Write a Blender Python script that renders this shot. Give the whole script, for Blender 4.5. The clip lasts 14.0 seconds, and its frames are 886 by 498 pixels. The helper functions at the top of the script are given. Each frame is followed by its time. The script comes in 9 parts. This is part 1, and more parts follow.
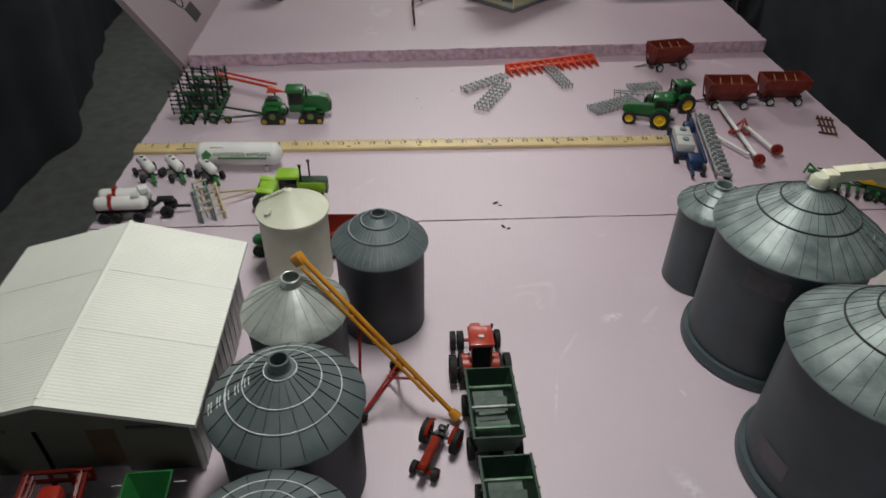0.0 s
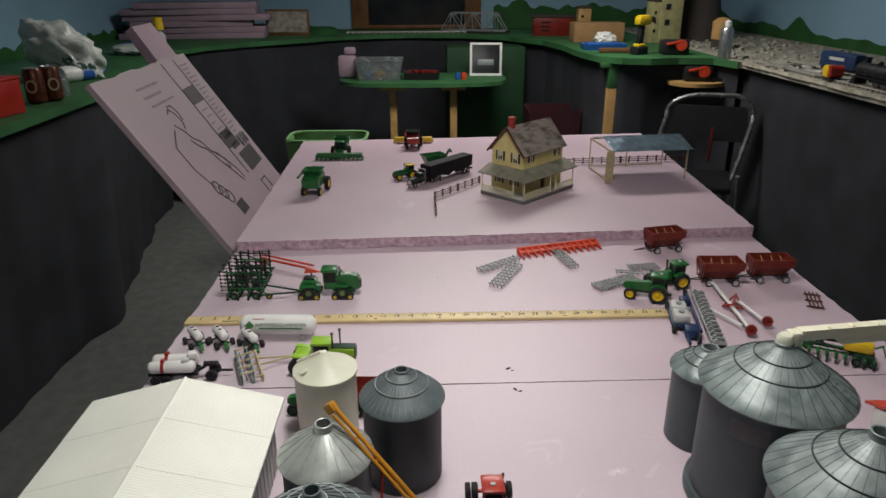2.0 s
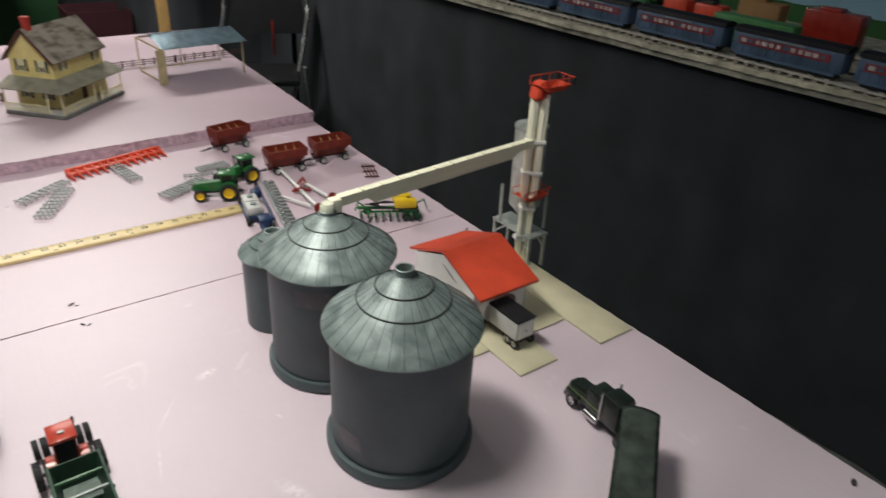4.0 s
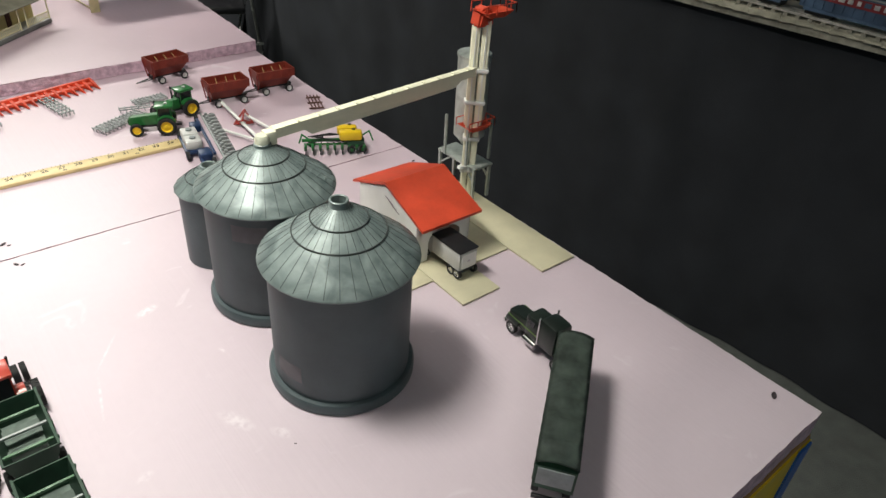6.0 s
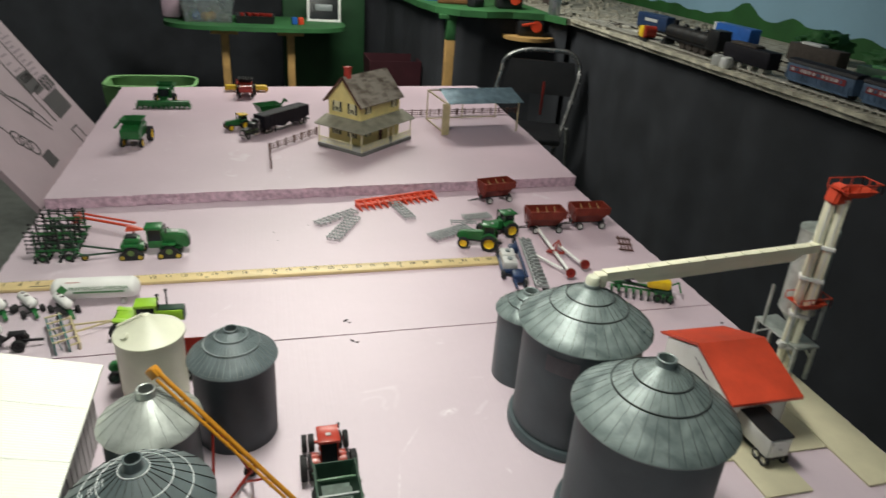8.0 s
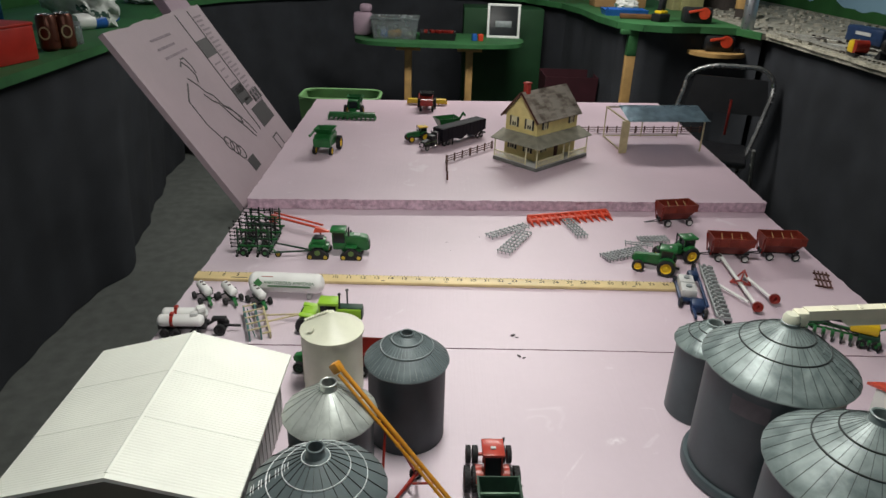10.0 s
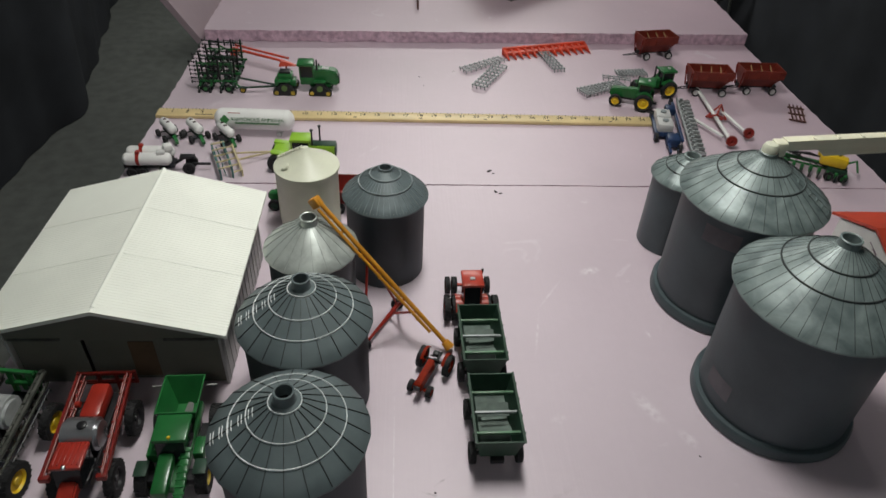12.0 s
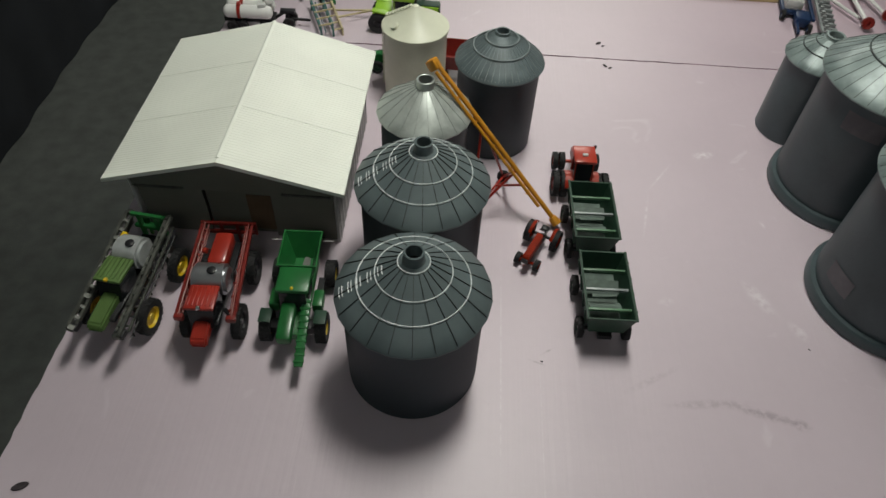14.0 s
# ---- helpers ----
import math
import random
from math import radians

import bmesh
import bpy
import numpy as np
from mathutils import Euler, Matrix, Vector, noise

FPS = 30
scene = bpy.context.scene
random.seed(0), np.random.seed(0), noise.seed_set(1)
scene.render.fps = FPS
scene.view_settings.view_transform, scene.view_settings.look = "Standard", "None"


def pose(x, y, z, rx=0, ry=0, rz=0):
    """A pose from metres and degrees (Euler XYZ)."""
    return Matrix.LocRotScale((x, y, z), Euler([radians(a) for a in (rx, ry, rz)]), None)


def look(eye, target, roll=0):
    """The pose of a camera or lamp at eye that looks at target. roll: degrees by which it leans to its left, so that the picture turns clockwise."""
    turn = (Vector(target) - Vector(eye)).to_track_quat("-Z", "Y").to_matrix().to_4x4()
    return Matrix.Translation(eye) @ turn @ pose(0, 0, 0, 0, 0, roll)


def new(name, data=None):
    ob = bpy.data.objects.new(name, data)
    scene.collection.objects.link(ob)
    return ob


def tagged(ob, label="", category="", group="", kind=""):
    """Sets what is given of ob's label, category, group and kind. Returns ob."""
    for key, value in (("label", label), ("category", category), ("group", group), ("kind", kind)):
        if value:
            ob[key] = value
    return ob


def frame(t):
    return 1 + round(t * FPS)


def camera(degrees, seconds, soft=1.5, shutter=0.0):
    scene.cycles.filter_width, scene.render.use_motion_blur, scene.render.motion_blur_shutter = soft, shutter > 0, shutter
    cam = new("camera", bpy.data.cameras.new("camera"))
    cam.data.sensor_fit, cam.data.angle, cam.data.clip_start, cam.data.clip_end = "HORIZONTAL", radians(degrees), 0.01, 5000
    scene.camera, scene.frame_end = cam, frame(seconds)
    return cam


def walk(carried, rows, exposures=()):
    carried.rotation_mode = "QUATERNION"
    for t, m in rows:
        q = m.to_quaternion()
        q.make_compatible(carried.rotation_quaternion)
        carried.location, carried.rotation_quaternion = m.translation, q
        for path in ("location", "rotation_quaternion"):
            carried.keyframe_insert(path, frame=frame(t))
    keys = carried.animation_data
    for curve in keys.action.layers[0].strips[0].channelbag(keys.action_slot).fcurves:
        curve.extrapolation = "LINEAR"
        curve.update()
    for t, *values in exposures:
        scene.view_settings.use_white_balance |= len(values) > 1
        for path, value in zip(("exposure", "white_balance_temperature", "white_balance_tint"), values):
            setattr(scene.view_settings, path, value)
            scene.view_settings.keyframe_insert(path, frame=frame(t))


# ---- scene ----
cam = camera(66.7, 14.0, shutter=0.3)
PATH = [
    (0, (0.434, -0.974, 1.348), (0.541, 0.605, 0.125), 1.0),
    (0.5, (0.427, -1.025, 1.371), (0.455, 0.668, 0.306), 0.2),
    (1, (0.418, -1.047, 1.386), (0.422, 0.76, 0.529), 0.9),
    (1.5, (0.421, -1.066, 1.392), (0.415, 0.794, 0.658), 0.2),
    (2, (0.437, -1.083, 1.38), (0.486, 0.771, 0.632), -0.2),
    (2.5, (0.442, -1.09, 1.384), (0.662, 0.731, 0.547), 0.35),
    (3, (0.465, -1.091, 1.38), (0.971, 0.65, 0.495), 0.95),
    (3.5, (0.485, -1.091, 1.368), (1.296, 0.505, 0.433), 3.2),
    (4, (0.507, -1.097, 1.361), (1.573, 0.303, 0.383), 3.5),
    (4.2, (0.512, -1.102, 1.36), (1.63, 0.226, 0.354), 3.65),
    (6.3, (0.527, -1.115, 1.361), (1.611, 0.121, 0.223), 4.5),
    (6.5, (0.519, -1.11, 1.362), (1.574, 0.17, 0.245), 4.6),
    (7, (0.505, -1.098, 1.368), (1.406, 0.36, 0.331), 4.5),
    (7.5, (0.482, -1.093, 1.38), (1.174, 0.525, 0.428), 4.4),
    (8, (0.457, -1.09, 1.385), (0.947, 0.647, 0.518), 4.15),
    (8.5, (0.44, -1.085, 1.378), (0.666, 0.718, 0.538), 2.35),
    (8.7, (0.438, -1.084, 1.379), (0.608, 0.72, 0.533), 2.05),
    (10.8, (0.434, -1.082, 1.383), (0.447, 0.729, 0.536), 1.8),
    (11, (0.432, -1.087, 1.38), (0.459, 0.741, 0.567), 1.7),
    (11.5, (0.43, -1.08, 1.371), (0.53, 0.594, 0.282), 3.1),
    (12, (0.422, -1.077, 1.367), (0.552, 0.488, 0.128), 3.3),
    (12.5, (0.402, -1.075, 1.361), (0.577, 0.402, 0.024), 4.2),
    (13, (0.386, -1.073, 1.357), (0.544, 0.308, -0.081), 4.6),
    (13.5, (0.367, -1.071, 1.354), (0.435, 0.269, -0.128), 4.6),
    (14, (0.361, -1.076, 1.351), (0.344, 0.242, -0.153), 3.4),
]
walk(cam, [(t, look(eye, target, roll)) for t, eye, target, roll in PATH], [(0, -0.22, 6500, 9), (1, -0.06, 6500, 8), (1.5, 0.06, 6500, 8), (2, 0.06, 6650, 12), (2.5, 0.12, 6750, 14), (3, 0.06, 6800, 15), (3.5, -0.05, 6800, 14), (4, 0.52, 6700, 8), (5.2, 0.82, 6700, 6), (6.5, 0.85, 6800, 5), (7, 0.85, 6800, 3), (7.5, 0.86, 6800, 1), (8, 0.51, 6750, 4), (8.5, 0.46, 6650, 6), (9.7, 0.33, 6550, 8), (11, 0.16, 6550, 9), (11.5, 0.04, 6500, 10), (12, -0.03, 6500, 8), (13, -0.10, 6600, 5), (14, -0.11, 6650, 4)])
# world: a windowless basement room, lit by ceiling lamps and an added back fill
world = bpy.data.worlds.new("world")
scene.world = world
world.use_nodes = True
world.node_tree.nodes["Background"].inputs[0].default_value = (0.35, 0.38, 0.45, 1)
world.node_tree.nodes["Background"].inputs[1].default_value = 0.02


def ceiling_lamp(name, m, size_x, size_y, watts, colour):
    data = bpy.data.lights.new(name, "AREA")
    data.shape, data.size, data.size_y, data.energy, data.color = "RECTANGLE", size_x, size_y, watts, colour
    ob = new(name, data)
    ob.matrix_world = m
    return ob


NEAR_LAMP = (0.485, -0.34, 1.92)
FAR_LAMP = (0.80, 2.35, 2.28)
BACK_FILL = (0.35, -2.1, 2.28)
near_light = ceiling_lamp("lamp_light_near", pose(*NEAR_LAMP), 0.13, 0.42, 6.0, (1.0, 0.985, 0.94))
near_light.data.spread = radians(150)
# unseen far lamp, placed so the raised board gets light
ceiling_lamp("lamp_light_far", pose(*FAR_LAMP), 1.2, 0.4, 35.0, (1.0, 0.985, 0.94))

T = 0.80      # top of the lower foam sheets
U = 0.825     # top of the raised foam sheet
S = 0.97      # top of the train shelves


# fill light added behind the camera to lift faces turned from the lamps
ceiling_lamp("fill_light_back", pose(*BACK_FILL), 0.5, 0.3, 1.9, (1.0, 0.985, 0.94))


# ---- materials ----
def mat(name, colour, rough=0.5, metal=0.0, var=0.15, scale=30.0, bump=0.0, fine=400.0, alpha_glass=False, coat=0.0, tint=None, per_object=0.0, spec=None, dist=0.0):
    m = bpy.data.materials.new(name)
    m.use_nodes = True
    nt = m.node_tree
    bsdf = nt.nodes["Principled BSDF"]
    bsdf.inputs["Roughness"].default_value = rough
    bsdf.inputs["Metallic"].default_value = metal
    bsdf.inputs["Coat Weight"].default_value = coat
    bsdf.inputs["Coat Roughness"].default_value = 0.15
    bsdf.inputs["Specular IOR Level"].default_value = spec if spec is not None else 0.5 if metal or max(colour) > 0.4 else 0.33
    co = nt.nodes.new("ShaderNodeTexCoord")
    big = nt.nodes.new("ShaderNodeTexNoise")
    big.inputs["Scale"].default_value = scale
    big.inputs["Detail"].default_value, big.inputs["Distortion"].default_value = 5, dist
    small = nt.nodes.new("ShaderNodeTexNoise")
    small.inputs["Scale"].default_value = fine
    small.inputs["Detail"].default_value = 3
    for n in (big, small):
        nt.links.new(co.outputs["Object"], n.inputs["Vector"])
    mix = nt.nodes.new("ShaderNodeMix")
    mix.data_type = "RGBA"
    dark = tuple(c * (1 - var) for c in colour)
    light = tint if tint else tuple(min(1, c * (1 + var)) for c in colour)
    mix.inputs[6].default_value, mix.inputs[7].default_value = (*dark, 1), (*light, 1)
    add = nt.nodes.new("ShaderNodeMath")
    add.operation = "MULTIPLY_ADD"
    add.inputs[1].default_value = 0.3
    nt.links.new(small.outputs["Fac"], add.inputs[0])
    sc = nt.nodes.new("ShaderNodeMapRange")
    sc.inputs[1].default_value, sc.inputs[2].default_value = 0.3, 0.7
    sc.inputs[3].default_value, sc.inputs[4].default_value = -0.15, 0.85
    nt.links.new(big.outputs["Fac"], sc.inputs[0])
    nt.links.new(sc.outputs[0], add.inputs[2])
    add.use_clamp = True
    fac = add.outputs[0]
    if per_object:
        info = nt.nodes.new("ShaderNodeObjectInfo")
        am = nt.nodes.new("ShaderNodeMath")
        am.operation = "MULTIPLY_ADD"
        am.inputs[1].default_value = per_object
        am.use_clamp = True
        nt.links.new(info.outputs["Random"], am.inputs[0])
        nt.links.new(fac, am.inputs[2])
        fac = am.outputs[0]
    nt.links.new(fac, mix.inputs[0])
    nt.links.new(mix.outputs[2], bsdf.inputs["Base Color"])
    rr = nt.nodes.new("ShaderNodeMapRange")
    rr.inputs[3].default_value, rr.inputs[4].default_value = max(0.03, rough - 0.1), min(1, rough + 0.1)
    nt.links.new(big.outputs["Fac"], rr.inputs[0])
    nt.links.new(rr.outputs[0], bsdf.inputs["Roughness"])
    if bump:
        b = nt.nodes.new("ShaderNodeBump")
        b.inputs["Strength"].default_value = 0.6
        b.inputs["Distance"].default_value = bump
        nt.links.new(small.outputs["Fac"], b.inputs["Height"])
        nt.links.new(b.outputs[0], bsdf.inputs["Normal"])
    if alpha_glass:
        bsdf.inputs["Transmission Weight"].default_value = 0.9
        bsdf.inputs["IOR"].default_value = 1.3
    return m


PALE, SMEAR = (0.74, 0.69, 0.72), (0.24, 0.19, 0.22)
# scuffs on the near board: x, y, half length, half width, turn, colour, amount
SCUFFS = [(0.674, -0.405, 0.016, 0.007, 20, PALE, 0.8), (0.688, -0.630, 0.024, 0.009, -62, PALE, 0.6), (0.719, -0.670, 0.014, 0.007, -60, PALE, 0.5), (0.589, -0.644, 0.009, 0.006, 10, PALE, 0.45), (0.720, -0.522, 0.006, 0.0025, -70, PALE, 0.7),
          (0.586, -0.520, 0.036, 0.0018, 78, PALE, 0.5), (0.612, -0.452, 0.034, 0.0018, 55, PALE, 0.45), (0.418, -0.725, 0.130, 0.0008, 90, PALE, 0.6), (0.455, -0.800, 0.110, 0.0006, 90, PALE, 0.35),
          (0.610, -0.760, 0.040, 0.0050, 6, SMEAR, 0.35), (0.660, -0.767, 0.036, 0.0055, -13, SMEAR, 0.55), (0.690, -0.775, 0.010, 0.0060, -10, SMEAR, 0.6), (0.562, -0.738, 0.034, 0.0040, 30, SMEAR, 0.22), (0.463, -0.715, 0.009, 0.0012, 35, SMEAR, 0.45), (0.452, -0.728, 0.010, 0.0012, -20, SMEAR, 0.4)]


def scuff(nt, co, below, x, y, along, across, turn, colour, amount):
    """A soft-edged smear of another colour over the skin, broken up by noise."""
    mp = nt.nodes.new("ShaderNodeMapping")
    mp.vector_type = "TEXTURE"
    mp.inputs["Location"].default_value = (x, y, T)
    mp.inputs["Rotation"].default_value = (0, 0, radians(turn))
    mp.inputs["Scale"].default_value = (along, across, 1)
    nt.links.new(co.outputs["Object"], mp.inputs["Vector"])
    far = nt.nodes.new("ShaderNodeVectorMath")
    far.operation = "LENGTH"
    nt.links.new(mp.outputs[0], far.inputs[0])
    fall = nt.nodes.new("ShaderNodeMapRange")
    fall.interpolation_type = "SMOOTHSTEP"
    fall.inputs[1].default_value, fall.inputs[2].default_value = 0.15, 1.3
    fall.inputs[3].default_value, fall.inputs[4].default_value = amount, 0.0
    nt.links.new(far.outputs["Value"], fall.inputs[0])
    grain = nt.nodes.new("ShaderNodeTexNoise")
    grain.inputs["Scale"].default_value, grain.inputs["Detail"].default_value = 160, 4
    nt.links.new(co.outputs["Object"], grain.inputs["Vector"])
    broken = nt.nodes.new("ShaderNodeMapRange")
    broken.inputs[1].default_value, broken.inputs[2].default_value = 0.35, 0.60
    nt.links.new(grain.outputs["Fac"], broken.inputs[0])
    both = nt.nodes.new("ShaderNodeMath")
    both.operation = "MULTIPLY"
    nt.links.new(fall.outputs[0], both.inputs[0])
    nt.links.new(broken.outputs[0], both.inputs[1])
    mix = nt.nodes.new("ShaderNodeMix")
    mix.data_type = "RGBA"
    mix.inputs[7].default_value = (*colour, 1)
    nt.links.new(both.outputs[0], mix.inputs[0])
    nt.links.new(below, mix.inputs[6])
    return mix.outputs[2]


def foam_material(name, colour, rough):
    """Extruded foam: pink skin with broad faint mottling, fine streaks along the sheet and small dents."""
    m = mat(name, colour, rough, 0, 0.07, 3.0, 0.0, 90.0)
    nt = m.node_tree
    bsdf = nt.nodes["Principled BSDF"]
    co = nt.nodes.new("ShaderNodeTexCoord")
    mp = nt.nodes.new("ShaderNodeMapping")
    mp.inputs["Scale"].default_value = (220, 5, 60)
    nt.links.new(co.outputs["Object"], mp.inputs["Vector"])
    streak = nt.nodes.new("ShaderNodeTexNoise")
    streak.inputs["Scale"].default_value = 1.0
    streak.inputs["Detail"].default_value = 4
    nt.links.new(mp.outputs[0], streak.inputs["Vector"])
    dent = nt.nodes.new("ShaderNodeTexNoise")
    dent.inputs["Scale"].default_value = 25
    dent.inputs["Detail"].default_value = 6
    nt.links.new(co.outputs["Object"], dent.inputs["Vector"])
    s = nt.nodes.new("ShaderNodeMath")
    s.operation = "MULTIPLY_ADD"
    s.inputs[1].default_value = 0.5
    nt.links.new(streak.outputs["Fac"], s.inputs[0])
    nt.links.new(dent.outputs["Fac"], s.inputs[2])
    # worn, paler patches with a duller shine
    worn = nt.nodes.new("ShaderNodeTexNoise")
    worn.inputs["Scale"].default_value, worn.inputs["Detail"].default_value, worn.inputs["Distortion"].default_value = 17, 7, 1.2
    nt.links.new(co.outputs["Object"], worn.inputs["Vector"])
    edge = nt.nodes.new("ShaderNodeMapRange")
    edge.inputs[1].default_value, edge.inputs[2].default_value = 0.66, 0.74
    edge.inputs[4].default_value = 0.4
    nt.links.new(worn.outputs["Fac"], edge.inputs[0])
    old = bsdf.inputs["Base Color"].links[0].from_socket
    # the skin goes from greyer to pinker with rising x and y
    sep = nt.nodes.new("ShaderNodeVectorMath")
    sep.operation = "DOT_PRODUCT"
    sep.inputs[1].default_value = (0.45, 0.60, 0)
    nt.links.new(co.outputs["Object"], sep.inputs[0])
    pinker = nt.nodes.new("ShaderNodeMapRange")
    pinker.inputs[1].default_value, pinker.inputs[2].default_value = -0.05, 0.85
    nt.links.new(sep.outputs["Value"], pinker.inputs[0])
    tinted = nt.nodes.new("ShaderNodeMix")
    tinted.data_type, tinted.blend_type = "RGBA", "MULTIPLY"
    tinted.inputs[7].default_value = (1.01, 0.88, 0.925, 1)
    nt.links.new(pinker.outputs[0], tinted.inputs[0])
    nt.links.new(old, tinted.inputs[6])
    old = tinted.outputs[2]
    over = nt.nodes.new("ShaderNodeMix")
    over.data_type = "RGBA"
    over.inputs[7].default_value = (0.70, 0.635, 0.68, 1)
    nt.links.new(edge.outputs[0], over.inputs[0])
    nt.links.new(old, over.inputs[6])
    skin = over.outputs[2]
    for x, y, along, across, turn, colour, amount in SCUFFS:
        skin = scuff(nt, co, skin, x, y, along, across, turn, colour, amount)
    nt.links.new(skin, bsdf.inputs["Base Color"])
    b = nt.nodes.new("ShaderNodeBump")
    b.inputs["Strength"].default_value = 0.4
    b.inputs["Distance"].default_value = 0.0012
    nt.links.new(s.outputs[0], b.inputs["Height"])
    nt.links.new(b.outputs[0], bsdf.inputs["Normal"])
    return m


M = {}
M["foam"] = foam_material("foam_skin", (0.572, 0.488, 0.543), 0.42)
M["foam_cut"] = mat("foam_cut_edge", (0.53, 0.37, 0.45), 0.85, 0, 0.3, 90, 0.004, 260)
M["foam_dark"] = mat("foam_stack_pink", (0.33, 0.235, 0.29), 0.7, 0, 0.15, 6, 0.0, 60)
M["dirt"] = mat("dark_speck", (0.05, 0.04, 0.045), 0.9, 0, 0.4, 200)
M["ink"] = mat("black_ink", (0.035, 0.03, 0.033), 0.6, 0, 0.2, 60)
M["ink_grey"] = mat("grey_ink", (0.22, 0.17, 0.20), 0.7, 0, 0.2, 60)
M["wood_rule"] = mat("varnished_rule_wood", (0.70, 0.55, 0.28), 0.4, 0, 0.12, 25, 0.0003, 300)
M["wood"] = mat("yellow_pine", (0.42, 0.25, 0.09), 0.55, 0, 0.25, 14, 0.0006, 120)
M["wood_brown"] = mat("brown_stained_wood", (0.16, 0.075, 0.03), 0.5, 0, 0.3, 12, 0.0005, 90)
M["carpet"] = mat("grey_green_carpet", (0.132, 0.141, 0.132), 0.95, 0, 0.16, 20, 0.004, 330)
M["curtain"] = mat("black_curtain_cloth", (0.0265, 0.0285, 0.0345), 0.85, 0, 0.25, 6, 0.0008, 500)
M["wall"] = mat("sky_blue_wall_paint", (0.24, 0.40, 0.52), 0.7, 0, 0.1, 1.5, 0.0006, 60)
M["hill"] = mat("dark_green_mural_paint", (0.024, 0.100, 0.026), 0.7, 0, 0.3, 4, 0.0005, 60)
M["ceiling"] = mat("off_white_ceiling", (0.70, 0.70, 0.68), 0.9, 0, 0.08, 3, 0.001, 120)
M["green_top"] = mat("green_painted_board", (0.035, 0.13, 0.045), 0.6, 0, 0.3, 7, 0.0008, 130)
M["ballast"] = mat("grey_track_ballast", (0.33, 0.31, 0.26), 0.9, 0, 0.45, 26, 0.003, 160)
M["foam_print"] = mat("printed_foam_pink", (0.34, 0.265, 0.295), 0.6, 0, 0.08, 5, 0.0004, 60)
M["edge_plaster"] = mat("pale_plaster_edge", (0.46, 0.43, 0.34), 0.85, 0, 0.4, 22, 0.002, 140)
M["steel"] = mat("rail_steel", (0.60, 0.58, 0.53), 0.38, 0.6, 0.2, 60)
M["tie"] = mat("dark_tie", (0.05, 0.04, 0.035), 0.8, 0, 0.3, 90)
M["black_plastic"] = mat("black_plastic", (0.015, 0.015, 0.017), 0.4, 0, 0.2, 60)
M["rubber"] = mat("toy_tyre_rubber", (0.018, 0.018, 0.019), 0.7, 0, 0.3, 150, 0.0002, 900)
M["glass_dark"] = mat("dark_cab_glass", (0.015, 0.018, 0.02), 0.12, 0, 0.2, 60)
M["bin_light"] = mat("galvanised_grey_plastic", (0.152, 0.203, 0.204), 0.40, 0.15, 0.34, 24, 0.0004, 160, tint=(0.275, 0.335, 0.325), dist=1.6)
M["bin_mid"] = mat("grey_bin_plastic", (0.37, 0.40, 0.375), 0.36, 0.4, 0.35, 34, 0.0003, 160, per_object=0.4, dist=1.0)
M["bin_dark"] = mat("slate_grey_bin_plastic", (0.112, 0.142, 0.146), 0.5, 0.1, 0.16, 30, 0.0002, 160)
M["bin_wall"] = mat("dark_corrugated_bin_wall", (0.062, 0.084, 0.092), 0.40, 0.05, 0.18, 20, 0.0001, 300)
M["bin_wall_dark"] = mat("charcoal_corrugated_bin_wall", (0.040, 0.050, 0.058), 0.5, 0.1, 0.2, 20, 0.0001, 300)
M["bin_patch"] = mat("faded_sticker_patch", (0.125, 0.118, 0.128), 0.6, 0, 0.15, 60)
M["rib_grey"] = mat("slate_grey_rib_plastic", (0.20, 0.235, 0.24), 0.45, 0.1, 0.3, 60)
M["ring_dark"] = mat("dark_grey_seam_plastic", (0.048, 0.056, 0.056), 0.55, 0, 0.2, 60)
M["ring_white"] = mat("white_painted_ring", (0.62, 0.66, 0.66), 0.5, 0, 0.2, 120)
M["cream"] = mat("cream_plastic", (0.655, 0.665, 0.53), 0.45, 0, 0.08, 25)
M["cream_light"] = mat("pale_cream_plastic", (0.82, 0.795, 0.62), 0.45, 0, 0.06, 25)
M["white_roof"] = mat("ivory_white_plastic", (0.79, 0.81, 0.735), 0.5, 0, 0.05, 12)
M["white"] = mat("white_plastic", (0.74, 0.74, 0.72), 0.4, 0, 0.06, 30)
M["grey_white"] = mat("pale_grey_plastic", (0.50, 0.50, 0.49), 0.5, 0, 0.1, 30)
M["pad"] = mat("pale_beige_plastic_pad", (0.56, 0.52, 0.365), 0.55, 0, 0.1, 18, 0.0002, 200)
M["red_roof"] = mat("orange_red_plastic_roof", (0.58, 0.065, 0.03), 0.4, 0, 0.18, 22, 0.0003, 200)
M["red"] = mat("toy_red_paint", (0.31, 0.024, 0.014), 0.35, 0, 0.2, 40, coat=0.3)
M["red_dark"] = mat("dark_red_toy_paint", (0.17, 0.014, 0.010), 0.38, 0, 0.25, 40)
M["rust_red"] = mat("brick_red_wagon_paint", (0.185, 0.028, 0.017), 0.5, 0, 0.25, 40)
M["old_red"] = mat("worn_orange_red_paint", (0.25, 0.020, 0.006), 0.6, 0, 0.3, 60, spec=0.08)
M["yellow_dull"] = mat("dull_yellow_wheel_paint", (0.46, 0.33, 0.03), 0.5, 0, 0.25, 60)
M["implement_light"] = mat("pale_grey_implement_metal", (0.32, 0.345, 0.345), 0.5, 0.3, 0.25, 60)
M["bin_stepped"] = mat("dusty_slate_bin_roof", (0.115, 0.145, 0.152), 0.5, 0.1, 0.25, 40, 0.0003, 260)
M["bag_print"] = mat("dark_green_bag_print", (0.02, 0.06, 0.045), 0.5, 0, 0.2, 40)
